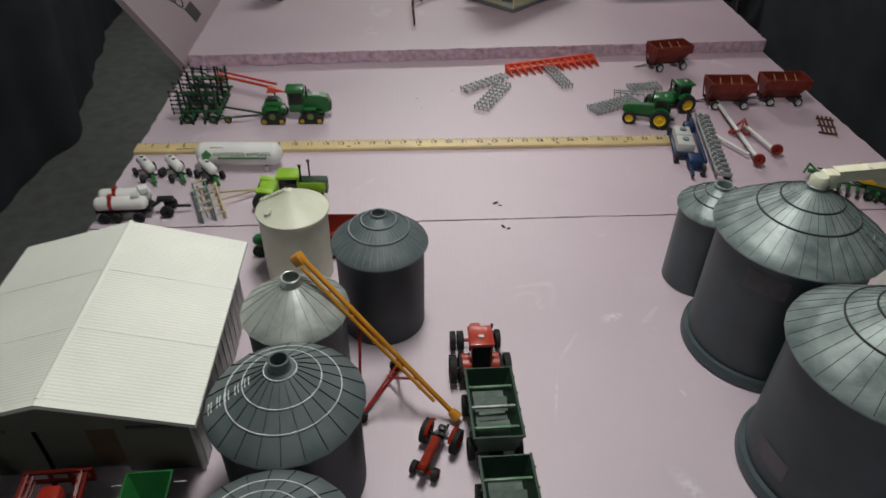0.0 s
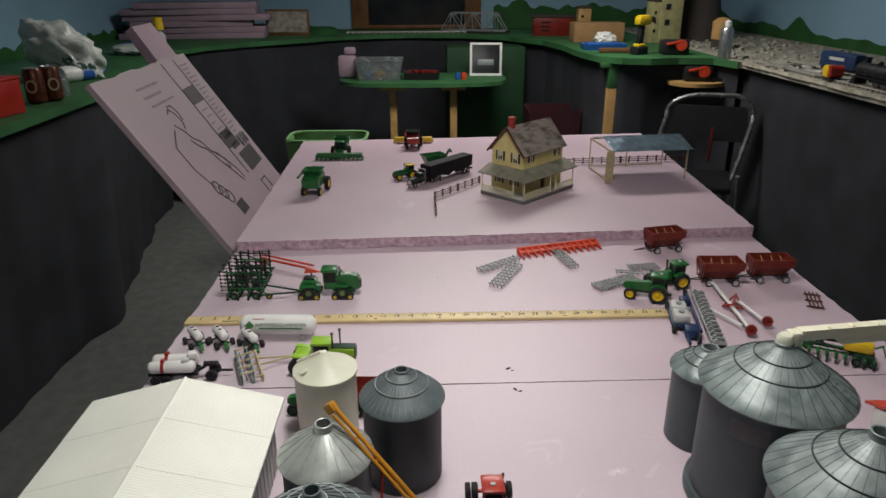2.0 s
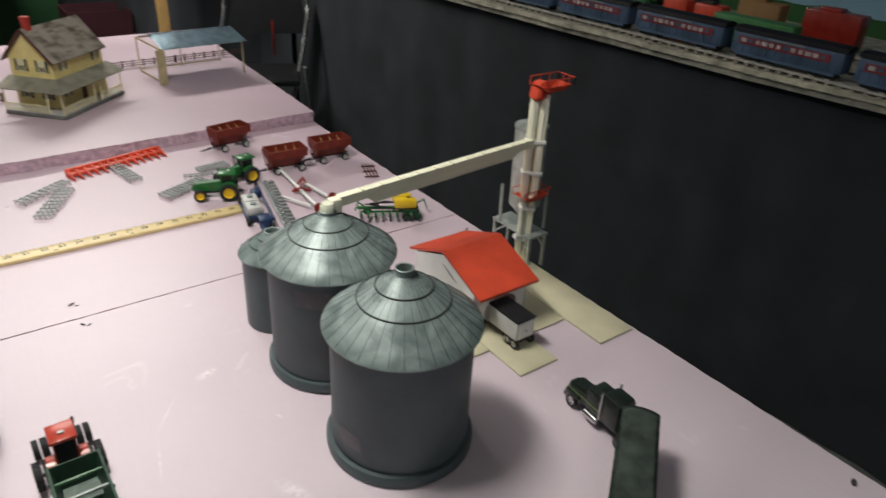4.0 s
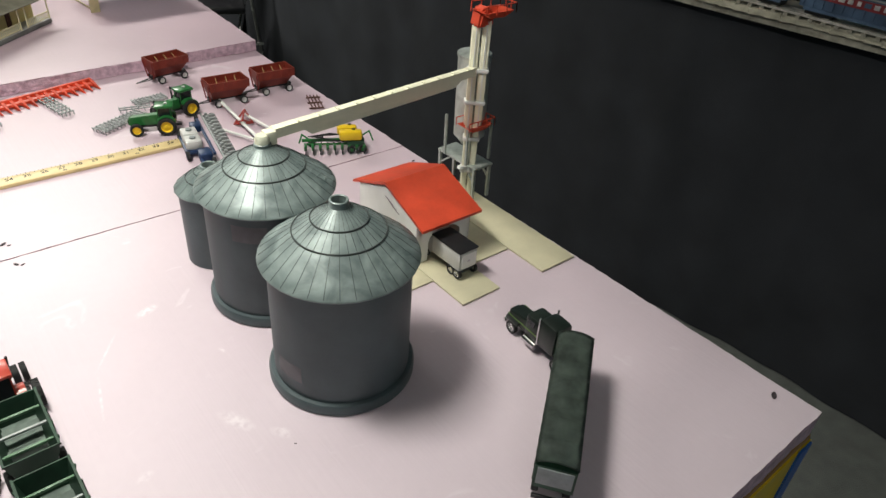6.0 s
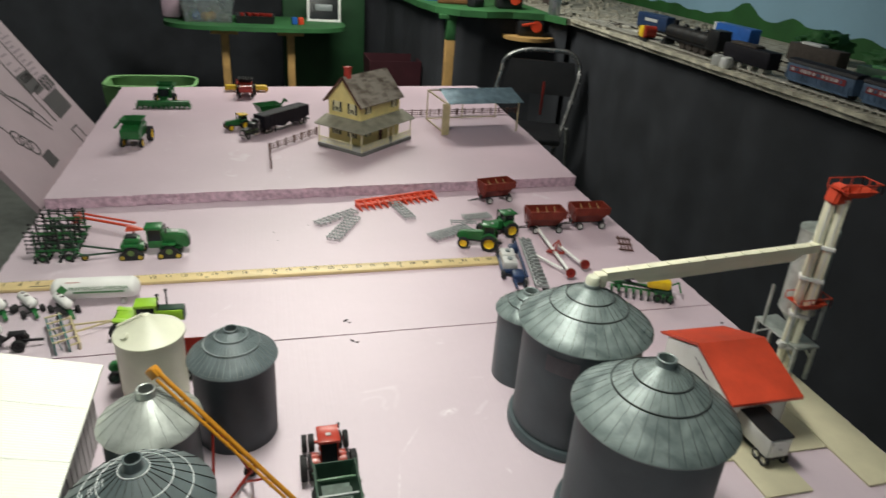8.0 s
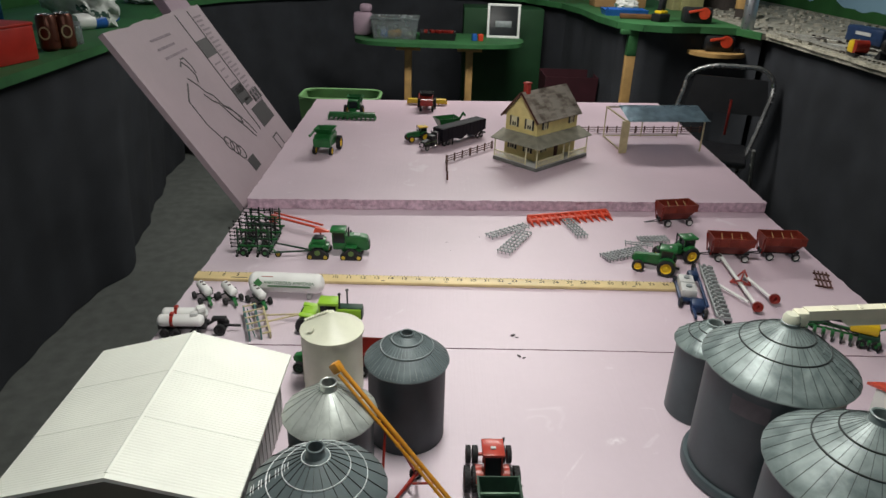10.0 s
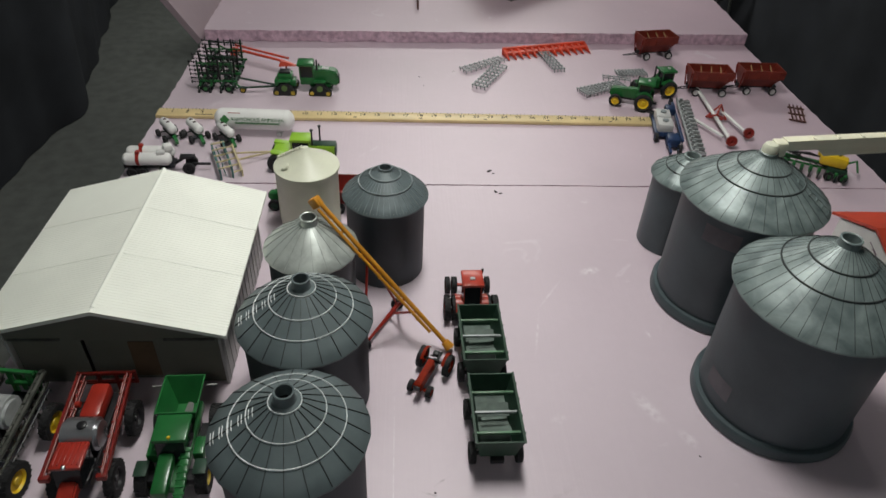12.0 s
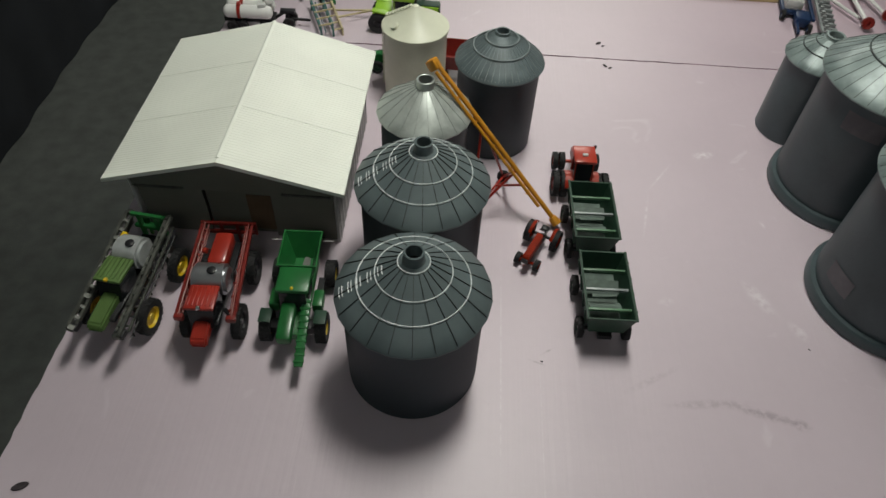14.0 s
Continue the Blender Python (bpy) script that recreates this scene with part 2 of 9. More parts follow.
M["tractor_red"] = mat("orange_red_tractor_paint", (0.36, 0.032, 0.016), 0.34, 0, 0.2, 40, coat=0.25)
M["pale_tower"] = mat("dusty_pale_yellow_card", (0.36, 0.33, 0.16), 0.7, 0, 0.2, 20)
M["cabinet_green"] = mat("deep_green_cabinet_paint", (0.012, 0.050, 0.018), 0.6, 0, 0.2, 6)
# colour of the dark doors, and of the white gable's painted-in shade
M["shed_front"] = mat("olive_grey_doors_shaded_gable", (0.155, 0.155, 0.128), 0.45, 0, 0.15, 14)
M["wagon_floor"] = mat("dusty_grey_green_wagon_floor", (0.10, 0.135, 0.115), 0.6, 0, 0.35, 60)
M["orange"] = mat("orange_yellow_auger_paint", (0.52, 0.225, 0.015), 0.4, 0, 0.15, 40)
M["orange_red"] = mat("orange_red_header_paint", (0.62, 0.055, 0.02), 0.45, 0, 0.15, 40)
M["yellow"] = mat("toy_yellow_paint", (0.72, 0.48, 0.015), 0.4, 0, 0.1, 40)
M["green"] = mat("toy_green_paint", (0.017, 0.130, 0.033), 0.35, 0, 0.2, 40, coat=0.3)
M["green_dull"] = mat("faded_olive_green_paint", (0.10, 0.17, 0.05), 0.5, 0, 0.2, 40)
M["green_dark"] = mat("dark_green_wagon_paint", (0.018, 0.050, 0.030), 0.5, 0, 0.3, 40)
M["green_bar"] = mat("mid_green_brace_paint", (0.05, 0.19, 0.06), 0.5, 0, 0.2, 40)
# light green bars, paler still for the reflections put into their colour
M["brace_green"] = mat("pale_green_brace_glint", (0.115, 0.215, 0.130), 0.35, 0, 0.3, 70)
M["lime"] = mat("lime_green_paint", (0.26, 0.48, 0.03), 0.4, 0, 0.12, 40)
M["teal"] = mat("teal_frame_paint", (0.06, 0.15, 0.14), 0.5, 0, 0.25, 60)
M["tan"] = mat("cream_frame_plastic", (0.52, 0.44, 0.26), 0.55, 0, 0.15, 60)
M["blue"] = mat("dark_blue_toy_paint", (0.016, 0.036, 0.095), 0.4, 0, 0.2, 40)
M["blue_mid"] = mat("mid_blue_plastic", (0.02, 0.11, 0.42), 0.4, 0, 0.15, 30)
M["coach_red"] = mat("dull_coach_red", (0.21, 0.028, 0.034), 0.5, 0, 0.3, 40)
M["coach_window"] = mat("dusty_coach_window", (0.46, 0.44, 0.45), 0.4, 0, 0.4, 60)
M["blue_car"] = mat("slate_blue_coach_paint", (0.066, 0.108, 0.180), 0.5, 0, 0.25, 20)
M["grey_metal"] = mat("grey_implement_metal", (0.23, 0.255, 0.26), 0.5, 0.3, 0.25, 60)
M["silver"] = mat("silver_tank_paint", (0.44, 0.45, 0.47), 0.30, 0.85, 0.1, 40)
M["tank_grey"] = mat("cloudy_pale_grey_tank", (0.46, 0.48, 0.475), 0.35, 0.25, 0.2, 70)
M["foil"] = mat("crinkled_silver_blue_sheet", (0.34, 0.47, 0.55), 0.22, 0.6, 0.2, 40, 0.003, 75)
M["brown"] = mat("brown_fence_plastic", (0.09, 0.035, 0.025), 0.6, 0, 0.25, 80)
M["house_yellow"] = mat("pale_yellow_siding", (0.78, 0.665, 0.285), 0.6, 0, 0.08, 40)
M["house_trim"] = mat("cream_house_trim", (0.72, 0.67, 0.44), 0.6, 0, 0.06, 60)
M["shingle"] = mat("weathered_grey_brown_shingles", (0.10, 0.062, 0.048), 0.85, 0, 0.4, 26, 0.0005, 300, tint=(0.36, 0.32, 0.27), per_object=0.5)
M["porch_roof"] = mat("mottled_grey_green_porch_roof", (0.255, 0.24, 0.19), 0.8, 0, 0.3, 30, 0.0005, 250)
M["shutter"] = mat("black_shutter_paint", (0.02, 0.022, 0.022), 0.6, 0, 0.2, 60)
M["grey_base"] = mat("grey_house_base", (0.16, 0.16, 0.15), 0.8, 0, 0.2, 60)
M["chimney"] = mat("red_brick_chimney", (0.45, 0.045, 0.03), 0.7, 0, 0.25, 90, 0.0004, 400)
M["tarp"] = mat("dark_green_grey_tarp", (0.075, 0.098, 0.085), 0.6, 0, 0.45, 55, 0.0006, 200)
M["black_trailer"] = mat("matt_black_trailer_paint", (0.012, 0.011, 0.016), 0.6, 0, 0.2, 60, spec=0.15)
M["truck_black"] = mat("glossy_black_green_truck_paint", (0.012, 0.018, 0.015), 0.35, 0, 0.2, 60, coat=0.2)
M["boom_grey"] = mat("olive_grey_boom_metal", (0.085, 0.088, 0.076), 0.45, 0.2, 0.45, 110)
M["maroon"] = mat("dark_maroon_plastic", (0.04, 0.009, 0.014), 0.6, 0, 0.2, 10)
M["bottle_blue"] = mat("bright_blue_bottle", (0.04, 0.22, 0.50), 0.35, 0, 0.15, 30)
M["chrome"] = mat("chrome_trim", (0.6, 0.6, 0.6), 0.2, 1.0, 0.1, 60)
M["shed_brown"] = mat("brown_shed_patch", (0.13, 0.085, 0.05), 0.7, 0, 0.25, 30)
M["clear"] = mat("clear_plastic", (0.75, 0.8, 0.82), 0.25, 0, 0.03, 20, alpha_glass=True)
M["bag"] = mat("milky_plastic_bag", (0.50, 0.53, 0.50), 0.35, 0, 0.2, 14, 0.003, 60)
M["can"] = mat("brown_soda_can", (0.10, 0.030, 0.016), 0.3, 0.5, 0.15, 40)
M["aluminium"] = mat("bare_aluminium", (0.66, 0.66, 0.66), 0.25, 1.0, 0.08, 60)
M["cardboard"] = mat("brown_cardboard", (0.33, 0.19, 0.085), 0.85, 0, 0.12, 12, 0.0003, 160)
M["red_case"] = mat("red_toolbox_enamel", (0.36, 0.02, 0.012), 0.4, 0, 0.15, 14)
M["chair"] = mat("black_chair_vinyl", (0.010, 0.010, 0.012), 0.4, 0, 0.2, 20)
M["chair_metal"] = mat("dull_chair_tube_metal", (0.42, 0.42, 0.42), 0.25, 0.9, 0.15, 30)
M["green_tub"] = mat("pale_green_plastic_tub", (0.15, 0.30, 0.12), 0.5, 0, 0.12, 14)
M["night"] = mat("dark_window_pane", (0.02, 0.022, 0.024), 0.08, 0, 0.3, 5)
M["lamp_glow"] = bpy.data.materials.new("lamp_diffuser")
M["lamp_glow"].use_nodes = True
M["lamp_glow"].node_tree.nodes["Principled BSDF"].inputs["Emission Color"].default_value = (1, 0.98, 0.93, 1)
M["lamp_glow"].node_tree.nodes["Principled BSDF"].inputs["Emission Strength"].default_value = 3.0


# ---- mesh helpers ----
def bm_new():
    return bmesh.new()


def box(bm, c, s, bev=0.0, rz=0.0, ry=0.0, rx=0.0):
    m = Matrix.Translation(c) @ Euler((radians(rx), radians(ry), radians(rz))).to_matrix().to_4x4() @ Matrix.Diagonal((*s, 1))
    r = bmesh.ops.create_cube(bm, size=1.0, matrix=m)
    if bev:
        edges = list({e for v in r["verts"] for e in v.link_edges})
        bmesh.ops.bevel(bm, geom=edges, offset=min(bev, 0.45 * min(s)), segments=2, profile=0.5, affect="EDGES")
    return bm


def cyl(bm, p0, p1, r0, r1=None, n=10, caps=True):
    p0, p1 = Vector(p0), Vector(p1)
    d = p1 - p0
    m = Matrix.Translation((p0 + p1) / 2) @ d.to_track_quat("Z", "Y").to_matrix().to_4x4()
    bmesh.ops.create_cone(bm, cap_ends=caps, segments=n, radius1=r0, radius2=r0 if r1 is None else r1, depth=d.length, matrix=m)
    return bm


def bar(bm, p0, p1, w, h=None):
    """A square bar from p0 to p1."""
    p0, p1 = Vector(p0), Vector(p1)
    d = p1 - p0
    m = Matrix.Translation((p0 + p1) / 2) @ d.to_track_quat("Z", "Y").to_matrix().to_4x4() @ Matrix.Diagonal((w, h or w, d.length, 1))
    bmesh.ops.create_cube(bm, size=1.0, matrix=m)
    return bm


def ball(bm, c, r, s=(1, 1, 1), n=12):
    bmesh.ops.create_uvsphere(bm, u_segments=n, v_segments=max(6, n // 2 + 2), radius=r, matrix=Matrix.Translation(c) @ Matrix.Diagonal((*s, 1)))
    return bm


def lathe(bm, profile, n=32, m=None, close=False):
    """Revolves (radius, z) pairs round z."""
    m = m or Matrix()
    rings = []
    for r, z in profile:
        if r < 1e-6:
            rings.append([bm.verts.new(m @ Vector((0, 0, z)))])
        else:
            rings.append([bm.verts.new(m @ Vector((r * math.cos(2 * math.pi * i / n), r * math.sin(2 * math.pi * i / n), z))) for i in range(n)])
    pairs = list(zip(rings, rings[1:])) + ([(rings[-1], rings[0])] if close else [])
    for a, b in pairs:
        for i in range(n):
            j = (i + 1) % n
            if len(a) == 1 and len(b) == 1:
                continue
            if len(a) == 1:
                bm.faces.new((a[0], b[j], b[i]))
            elif len(b) == 1:
                bm.faces.new((a[i], a[j], b[0]))
            else:
                bm.faces.new((a[i], a[j], b[j], b[i]))
    return bm


def prism(bm, pts, a, b, axis="y"):
    """Extrudes a polygon. axis y: (x, z) pairs from y=a to y=b; x: (y, z); z: (x, y)."""
    def at(p, k):
        return {"y": (p[0], k, p[1]), "x": (k, p[0], p[1]), "z": (p[0], p[1], k)}[axis]
    lo, hi = [bm.verts.new(at(p, a)) for p in pts], [bm.verts.new(at(p, b)) for p in pts]
    n = len(pts)
    bm.faces.new(lo[::-1])
    bm.faces.new(hi)
    for i in range(n):
        bm.faces.new((lo[i], lo[(i + 1) % n], hi[(i + 1) % n], hi[i]))
    return bm


def hexa(bm, lower, upper):
    """A solid between two quads of points."""
    a, b = [bm.verts.new(p) for p in lower], [bm.verts.new(p) for p in upper]
    bm.faces.new(a[::-1])
    bm.faces.new(b)
    for i in range(4):
        bm.faces.new((a[i], a[(i + 1) % 4], b[(i + 1) % 4], b[i]))
    return bm


def pipe(bm, pts, r, n=8):
    for a, b in zip(pts, pts[1:]):
        cyl(bm, a, b, r, n=n)
    for p in pts[1:-1]:
        ball(bm, p, r, n=8)
    return bm


def hopper(bm, x0, x1, y0, y1, z0, z1, fx0, fx1, fy0, fy1, t=0.0015, floor=True):
    """An open box whose rim is x0..x1, y0..y1 at z1 and whose floor is fx, fy at z0, with walls of thickness t."""
    rim = [(x0, y0), (x1, y0), (x1, y1), (x0, y1)]
    base = [(fx0, fy0), (fx1, fy0), (fx1, fy1), (fx0, fy1)]
    inn = [(x0 + t, y0 + t), (x1 - t, y0 + t), (x1 - t, y1 - t), (x0 + t, y1 - t)]
    inb = [(fx0 + t, fy0 + t), (fx1 - t, fy0 + t), (fx1 - t, fy1 - t), (fx0 + t, fy1 - t)]
    a = [bm.verts.new((*p, z0)) for p in base]
    b = [bm.verts.new((*p, z1)) for p in rim]
    c = [bm.verts.new((*p, z1)) for p in inn]
    d = [bm.verts.new((*p, z0 + t)) for p in inb]
    for i in range(4):
        j = (i + 1) % 4
        bm.faces.new((a[i], a[j], b[j], b[i]))
        bm.faces.new((b[i], b[j], c[j], c[i]))
        bm.faces.new((c[i], c[j], d[j], d[i]))
    bm.faces.new(a[::-1])
    bm.faces.new(d)
    return bm


def to_mesh(name, bm, material, smooth=35):
    bmesh.ops.recalc_face_normals(bm, faces=bm.faces)
    me = bpy.data.meshes.new(name)
    for f in bm.faces:
        f.smooth = True
    for e in bm.edges:
        if len(e.link_faces) != 2 or e.calc_face_angle(0) > radians(smooth):
            e.smooth = False
    bm.to_mesh(me)
    bm.free()
    me.materials.append(M[material])
    return me


def part(name, bm, material, parent=None, label="", m=None, smooth=35):
    """Links a bmesh, or a finished mesh, as one object under a thing or a part."""
    me = to_mesh(name, bm, material, smooth) if isinstance(bm, bmesh.types.BMesh) else bm
    ob = new(name, me)
    if parent:
        ob.parent = parent
    if m is not None:
        ob.matrix_basis = m
    return tagged(ob, label=label)


def thing(name, m, label, category, group="", kind=""):
    ob = new(name)
    ob.empty_display_size = 0.02
    ob.matrix_basis = m
    return tagged(ob, label=label, category=category, group=group, kind=kind)


def solid(name, bm, material, label, category, m=None, group="", kind="", smooth=35):
    """A thing that is one mesh."""
    return tagged(part(name, bm, material, None, "", m, smooth), label=label, category=category, group=group, kind=kind)


def lettering(body, size, material, depth=0.0002):
    cu = bpy.data.curves.new("lettering", "FONT")
    cu.body, cu.size, cu.extrude, cu.align_x, cu.align_y = body, size, depth, "CENTER", "CENTER"
    ob = bpy.data.objects.new("lettering", cu)
    me = bpy.data.meshes.new_from_object(ob)
    bpy.data.objects.remove(ob)
    me.materials.clear()
    me.materials.append(M[material])
    return me


# ---- the room ----
X0, X1, Y0, Y1, ZC = -1.80, 2.98, -2.7, 5.05, 2.42
solid("floor", box(bm_new(), ((X0 + X1) / 2, (Y0 + Y1) / 2, -0.02), (X1 - X0 + 0.4, Y1 - Y0 + 0.4, 0.04)), "carpet", "dark grey-green speckled carpet over the whole room", "floor", kind="structure")
solid("ceiling", box(bm_new(), ((X0 + X1) / 2, (Y0 + Y1) / 2, ZC + 0.05), (X1 - X0 + 0.4, Y1 - Y0 + 0.4, 0.1)), "ceiling", "plain off-white ceiling of the room", "ceiling", kind="structure")
solid("wall_west", box(bm_new(), (X0 - 0.06, (Y0 + Y1) / 2, ZC / 2), (0.12, Y1 - Y0, ZC)), "wall", "wall painted sky blue behind the train shelf", "wall", kind="structure")
solid("wall_east", box(bm_new(), (X1 + 0.06, (Y0 + Y1) / 2, ZC / 2), (0.12, Y1 - Y0, ZC)), "wall", "wall painted sky blue behind the train shelf", "wall", kind="structure")
solid("wall_south", box(bm_new(), ((X0 + X1) / 2, Y0 - 0.06, ZC / 2), (X1 - X0 + 0.24, 0.12, ZC)), "wall", "plain sky blue wall closing the room", "wall", kind="structure")
# the north wall has a window opening
WX0, WX1, WZ0, WZ1 = -0.16, 0.92, 0.98, 1.62
bm = bm_new()
for c, s in ((((X0 + WX0) / 2, Y1 + 0.06, ZC / 2), (WX0 - X0 + 0.001, 0.12, ZC)), (((X1 + WX1) / 2, Y1 + 0.06, ZC / 2), (X1 - WX1 + 0.001, 0.12, ZC)),
             (((WX0 + WX1) / 2, Y1 + 0.06, WZ0 / 2), (WX1 - WX0, 0.12, WZ0)), (((WX0 + WX1) / 2, Y1 + 0.06, (WZ1 + ZC) / 2), (WX1 - WX0, 0.12, ZC - WZ1))):
    box(bm, c, s)
solid("wall_north", bm, "wall", "wall painted sky blue with a window in it", "wall", kind="structure")
win = thing("window_1", pose((WX0 + WX1) / 2, Y1, 0), "brown wooden window with one dark pane", "window", kind="structure")
for name, c, s in (("window_frame", (-0.48, -0.02, 1.3), (0.14, 0.07, 0.72)), ("window_frame", (0.48, -0.02, 1.3), (0.14, 0.07, 0.72)), ("window_frame", (0, -0.02, 1.65), (1.1, 0.07, 0.1)), ("window_sill", (0, -0.03, 0.99), (1.1, 0.09, 0.03))):
    part(name, box(bm_new(), c, s, 0.006), "wood_brown", win)
part("pane", box(bm_new(), (0, 0.03, 1.3), (0.88, 0.006, 0.62)), "night", win)


# painted hills on the walls
def hills(along, seed, base, amp, step):
    rnd = random.Random(seed)
    n = int((along[1] - along[0]) / step)
    out, peaks = [], [(rnd.uniform(*along), rnd.uniform(0.08, 0.3), rnd.uniform(0.3, 1.0)) for _ in range(9)]
    for i in range(n + 1):
        a = along[0] + (along[1] - along[0]) * i / n
        h = base + amp * max([k * math.exp(-((a - c) / w) ** 2) for c, w, k in peaks] + [0]) + 0.012 * math.sin(a * 31) + 0.01 * math.sin(a * 53 + 1)
        out.append((a, h))
    return out


def mural(name, axis, at, along, seed, base, amp, t):
    pts = [(along[0], 0.9)] + hills(along, seed, base, amp, 0.04) + [(along[1], 0.9)]
    solid(name, prism(bm_new(), pts, at, at + t, axis), "hill", "dark green hills painted along the blue wall", "mural", kind="structure")


# the east hills with their one sharp peak
def east_hill(y):
    return (1.03 + 0.008 * math.sin(y * 11 + 0.6) + 0.006 * math.sin(y * 29) + 0.10 * math.exp(-((y - 3.65) / 0.10) ** 2) + 0.085 * math.exp(-((y - 2.2) / 0.13) ** 2) + 0.03 * math.exp(-((y - 4.2) / 0.3) ** 2)
            + 0.05 * math.exp(-((y - 1.86) / 0.09) ** 2) + 0.035 * math.exp(-((y - 1.66) / 0.07) ** 2) + 0.035 * math.exp(-((y - 1.42) / 0.10) ** 2) + 0.05 * math.exp(-((y - 0.9) / 0.2) ** 2) + 0.22 / (1 + math.exp(-(y - 4.95) * 9)))


pts = [(Y0, 0.9)] + [(Y0 + 0.05 * i, east_hill(Y0 + 0.05 * i)) for i in range(int((Y1 - Y0) / 0.05))] + [(Y1 - 0.01, 0.9)]
solid("mural_east", prism(bm_new(), pts, X1 - 0.004, X1 + 0.002, "x"), "hill", "dark green hills painted along the blue wall", "mural", kind="structure")
mural("mural_west", "x", X0 - 0.002, (Y0, Y1 - 0.01), 5, 1.03, 0.07, 0.006)
mural("mural_north_a", "y", Y1 - 0.004, (X0 + 0.01, WX0 - 0.12), 3, 0.96, 0.05, 0.006)
mural("mural_north_b", "y", Y1 - 0.004, (WX1 + 0.12, X1 - 0.01), 8, 1.10, 0.10, 0.006)


# shelves round the room with black cloth hung from their edges
def shelf(name, edge, across, material, label):
    """A board between a curved front edge and the wall, plank by plank along the edge."""
    bm, rows = bm_new(), []
    for x, y in edge:
        bx, by = across(x, y)
        rows.append([bm.verts.new(p) for p in ((x, y, S), (bx, by, S), (bx, by, S - 0.03), (x, y, S - 0.03))])
    for a, b in zip(rows, rows[1:]):
        for k in range(4):
            bm.faces.new((a[k], b[k], b[(k + 1) % 4], a[(k + 1) % 4]))
    bm.faces.new(rows[0])
    bm.faces.new(rows[-1][::-1])
    bmesh.ops.recalc_face_normals(bm, faces=bm.faces)
    return solid(name, bm, material, label, "shelf", kind="structure")


LEFT_EDGE = [(-0.83, Y0), (-0.83, 1.75), (-0.95, 2.3), (-1.06, 2.8), (-1.10, 3.2)]
FAR_EDGE = [(-1.10, 3.2), (-0.98, 3.52), (-0.79, 3.76), (-0.5, 4.0), (-0.22, 4.26), (0.08, 4.40), (0.38, 4.45), (0.75, 4.38), (1.06, 4.17), (1.27, 3.8), (1.34, 3.45), (1.36, 3.05), (1.41, 2.78), (1.52, 2.66), (1.66, 2.63), (1.82, 2.66), (2.0, 2.62), (2.06, 2.45)]
RIGHT_EDGE = [(2.085, 2.45), (2.108, 1.5), (2.136, 0.5), (2.164, -0.15), (2.215, -0.6), (2.28, -1.4), (2.28, Y0)]
shelf("shelf_west", LEFT_EDGE, lambda x, y: (X0, y), "green_top", "green painted plywood shelf round the room")
shelf("shelf_north", [(X0, 3.2)] + FAR_EDGE, lambda x, y: (x, Y1), "green_top", "green painted plywood shelf round the room")
shelf("shelf_corner", [(2.06, 2.45), (X1, 2.45)], lambda x, y: (x, Y1), "ballast", "shelf corner covered with grey railway ballast")
shelf("shelf_east", RIGHT_EDGE, lambda x, y: (X1, y), "ballast", "shelf covered with grey railway ballast")


def curtain(name, edge, inset, seed, flare=0.0):
    """Cloth that hangs in shallow folds under an edge, from the shelf to the floor."""
    rnd = random.Random(seed)
    pts = []
    for (ax, ay), (bx, by) in zip(edge, edge[1:]):
        d = math.hypot(bx - ax, by - ay)
        n = max(2, int(d / 0.03))
        for i in range(n):
            k = i / n
            pts.append((ax + (bx - ax) * k, ay + (by - ay) * k, -(by - ay) / d, (bx - ax) / d))
    cols, s = [], 0.0
    for i, (x, y, nx, ny) in enumerate(pts):
        s += 0.03
        col = []
        for z, k in ((S - 0.032, 0.25), (0.7, 0.5), (0.35, 0.6), (0.004, 0.7)):
            o = inset + k * (0.014 * math.sin(s * 9 + 2 * math.sin(s * 2.3 + seed)) + 0.006 * math.sin(s * 31 + z * 3))
            o += flare * (1 - z / S) - (0.06 * (1 - z / S) * math.exp(-((y - 1.56) / 0.13) ** 2) if flare else 0.0)
            col.append((x + nx * o, y + ny * o, z))
        cols.append([(p, (p[0] + nx * 0.004, p[1] + ny * 0.004, p[2])) for p in col])
    skirt = thing(name, pose(0, 0, 0), "black cloth skirt hung under the train shelf", "curtain")
    wide = 52
    for c0 in range(0, len(cols) - 1, wide):
        bm = bm_new()
        g = [[(bm.verts.new(p), bm.verts.new(q)) for p, q in col] for col in cols[c0:c0 + wide + 1]]
        for a, b in zip(g, g[1:]):
            for k in range(3):
                bm.faces.new((a[k][0], b[k][0], b[k + 1][0], a[k + 1][0]))
                bm.faces.new((a[k][1], a[k + 1][1], b[k + 1][1], b[k][1]))
        part("cloth_panel", bm, "curtain", skirt, smooth=80)
    return skirt


curtain("shelf_skirt", LEFT_EDGE, 0.035, 1, 0.09)
curtain("shelf_skirt", FAR_EDGE, 0.035, 2)
curtain("shelf_skirt", [(2.085, 2.58)] + RIGHT_EDGE[1:], 0.035, 3)
# pale edging strip of the ballast shelf
bm = bm_new()
for (ax, ay), (bx, by) in zip(RIGHT_EDGE, RIGHT_EDGE[1:]):
    n = max(2, int(math.hypot(bx - ax, by - ay) / 0.035))
    for i in range(n):
        j0, j1 = (0.004 * math.sin(17.0 * (ay + (by - ay) * q / n)) + 0.002 * math.sin(61.0 * (ay + (by - ay) * q / n)) for q in (i, i + 1))
        bar(bm, (ax + (bx - ax) * i / n - 0.004 - j0, ay + (by - ay) * i / n, S - 0.006), (ax + (bx - ax) * (i + 1) / n - 0.004 - j1, ay + (by - ay) * (i + 1) / n, S - 0.004), 0.014, 0.0135)
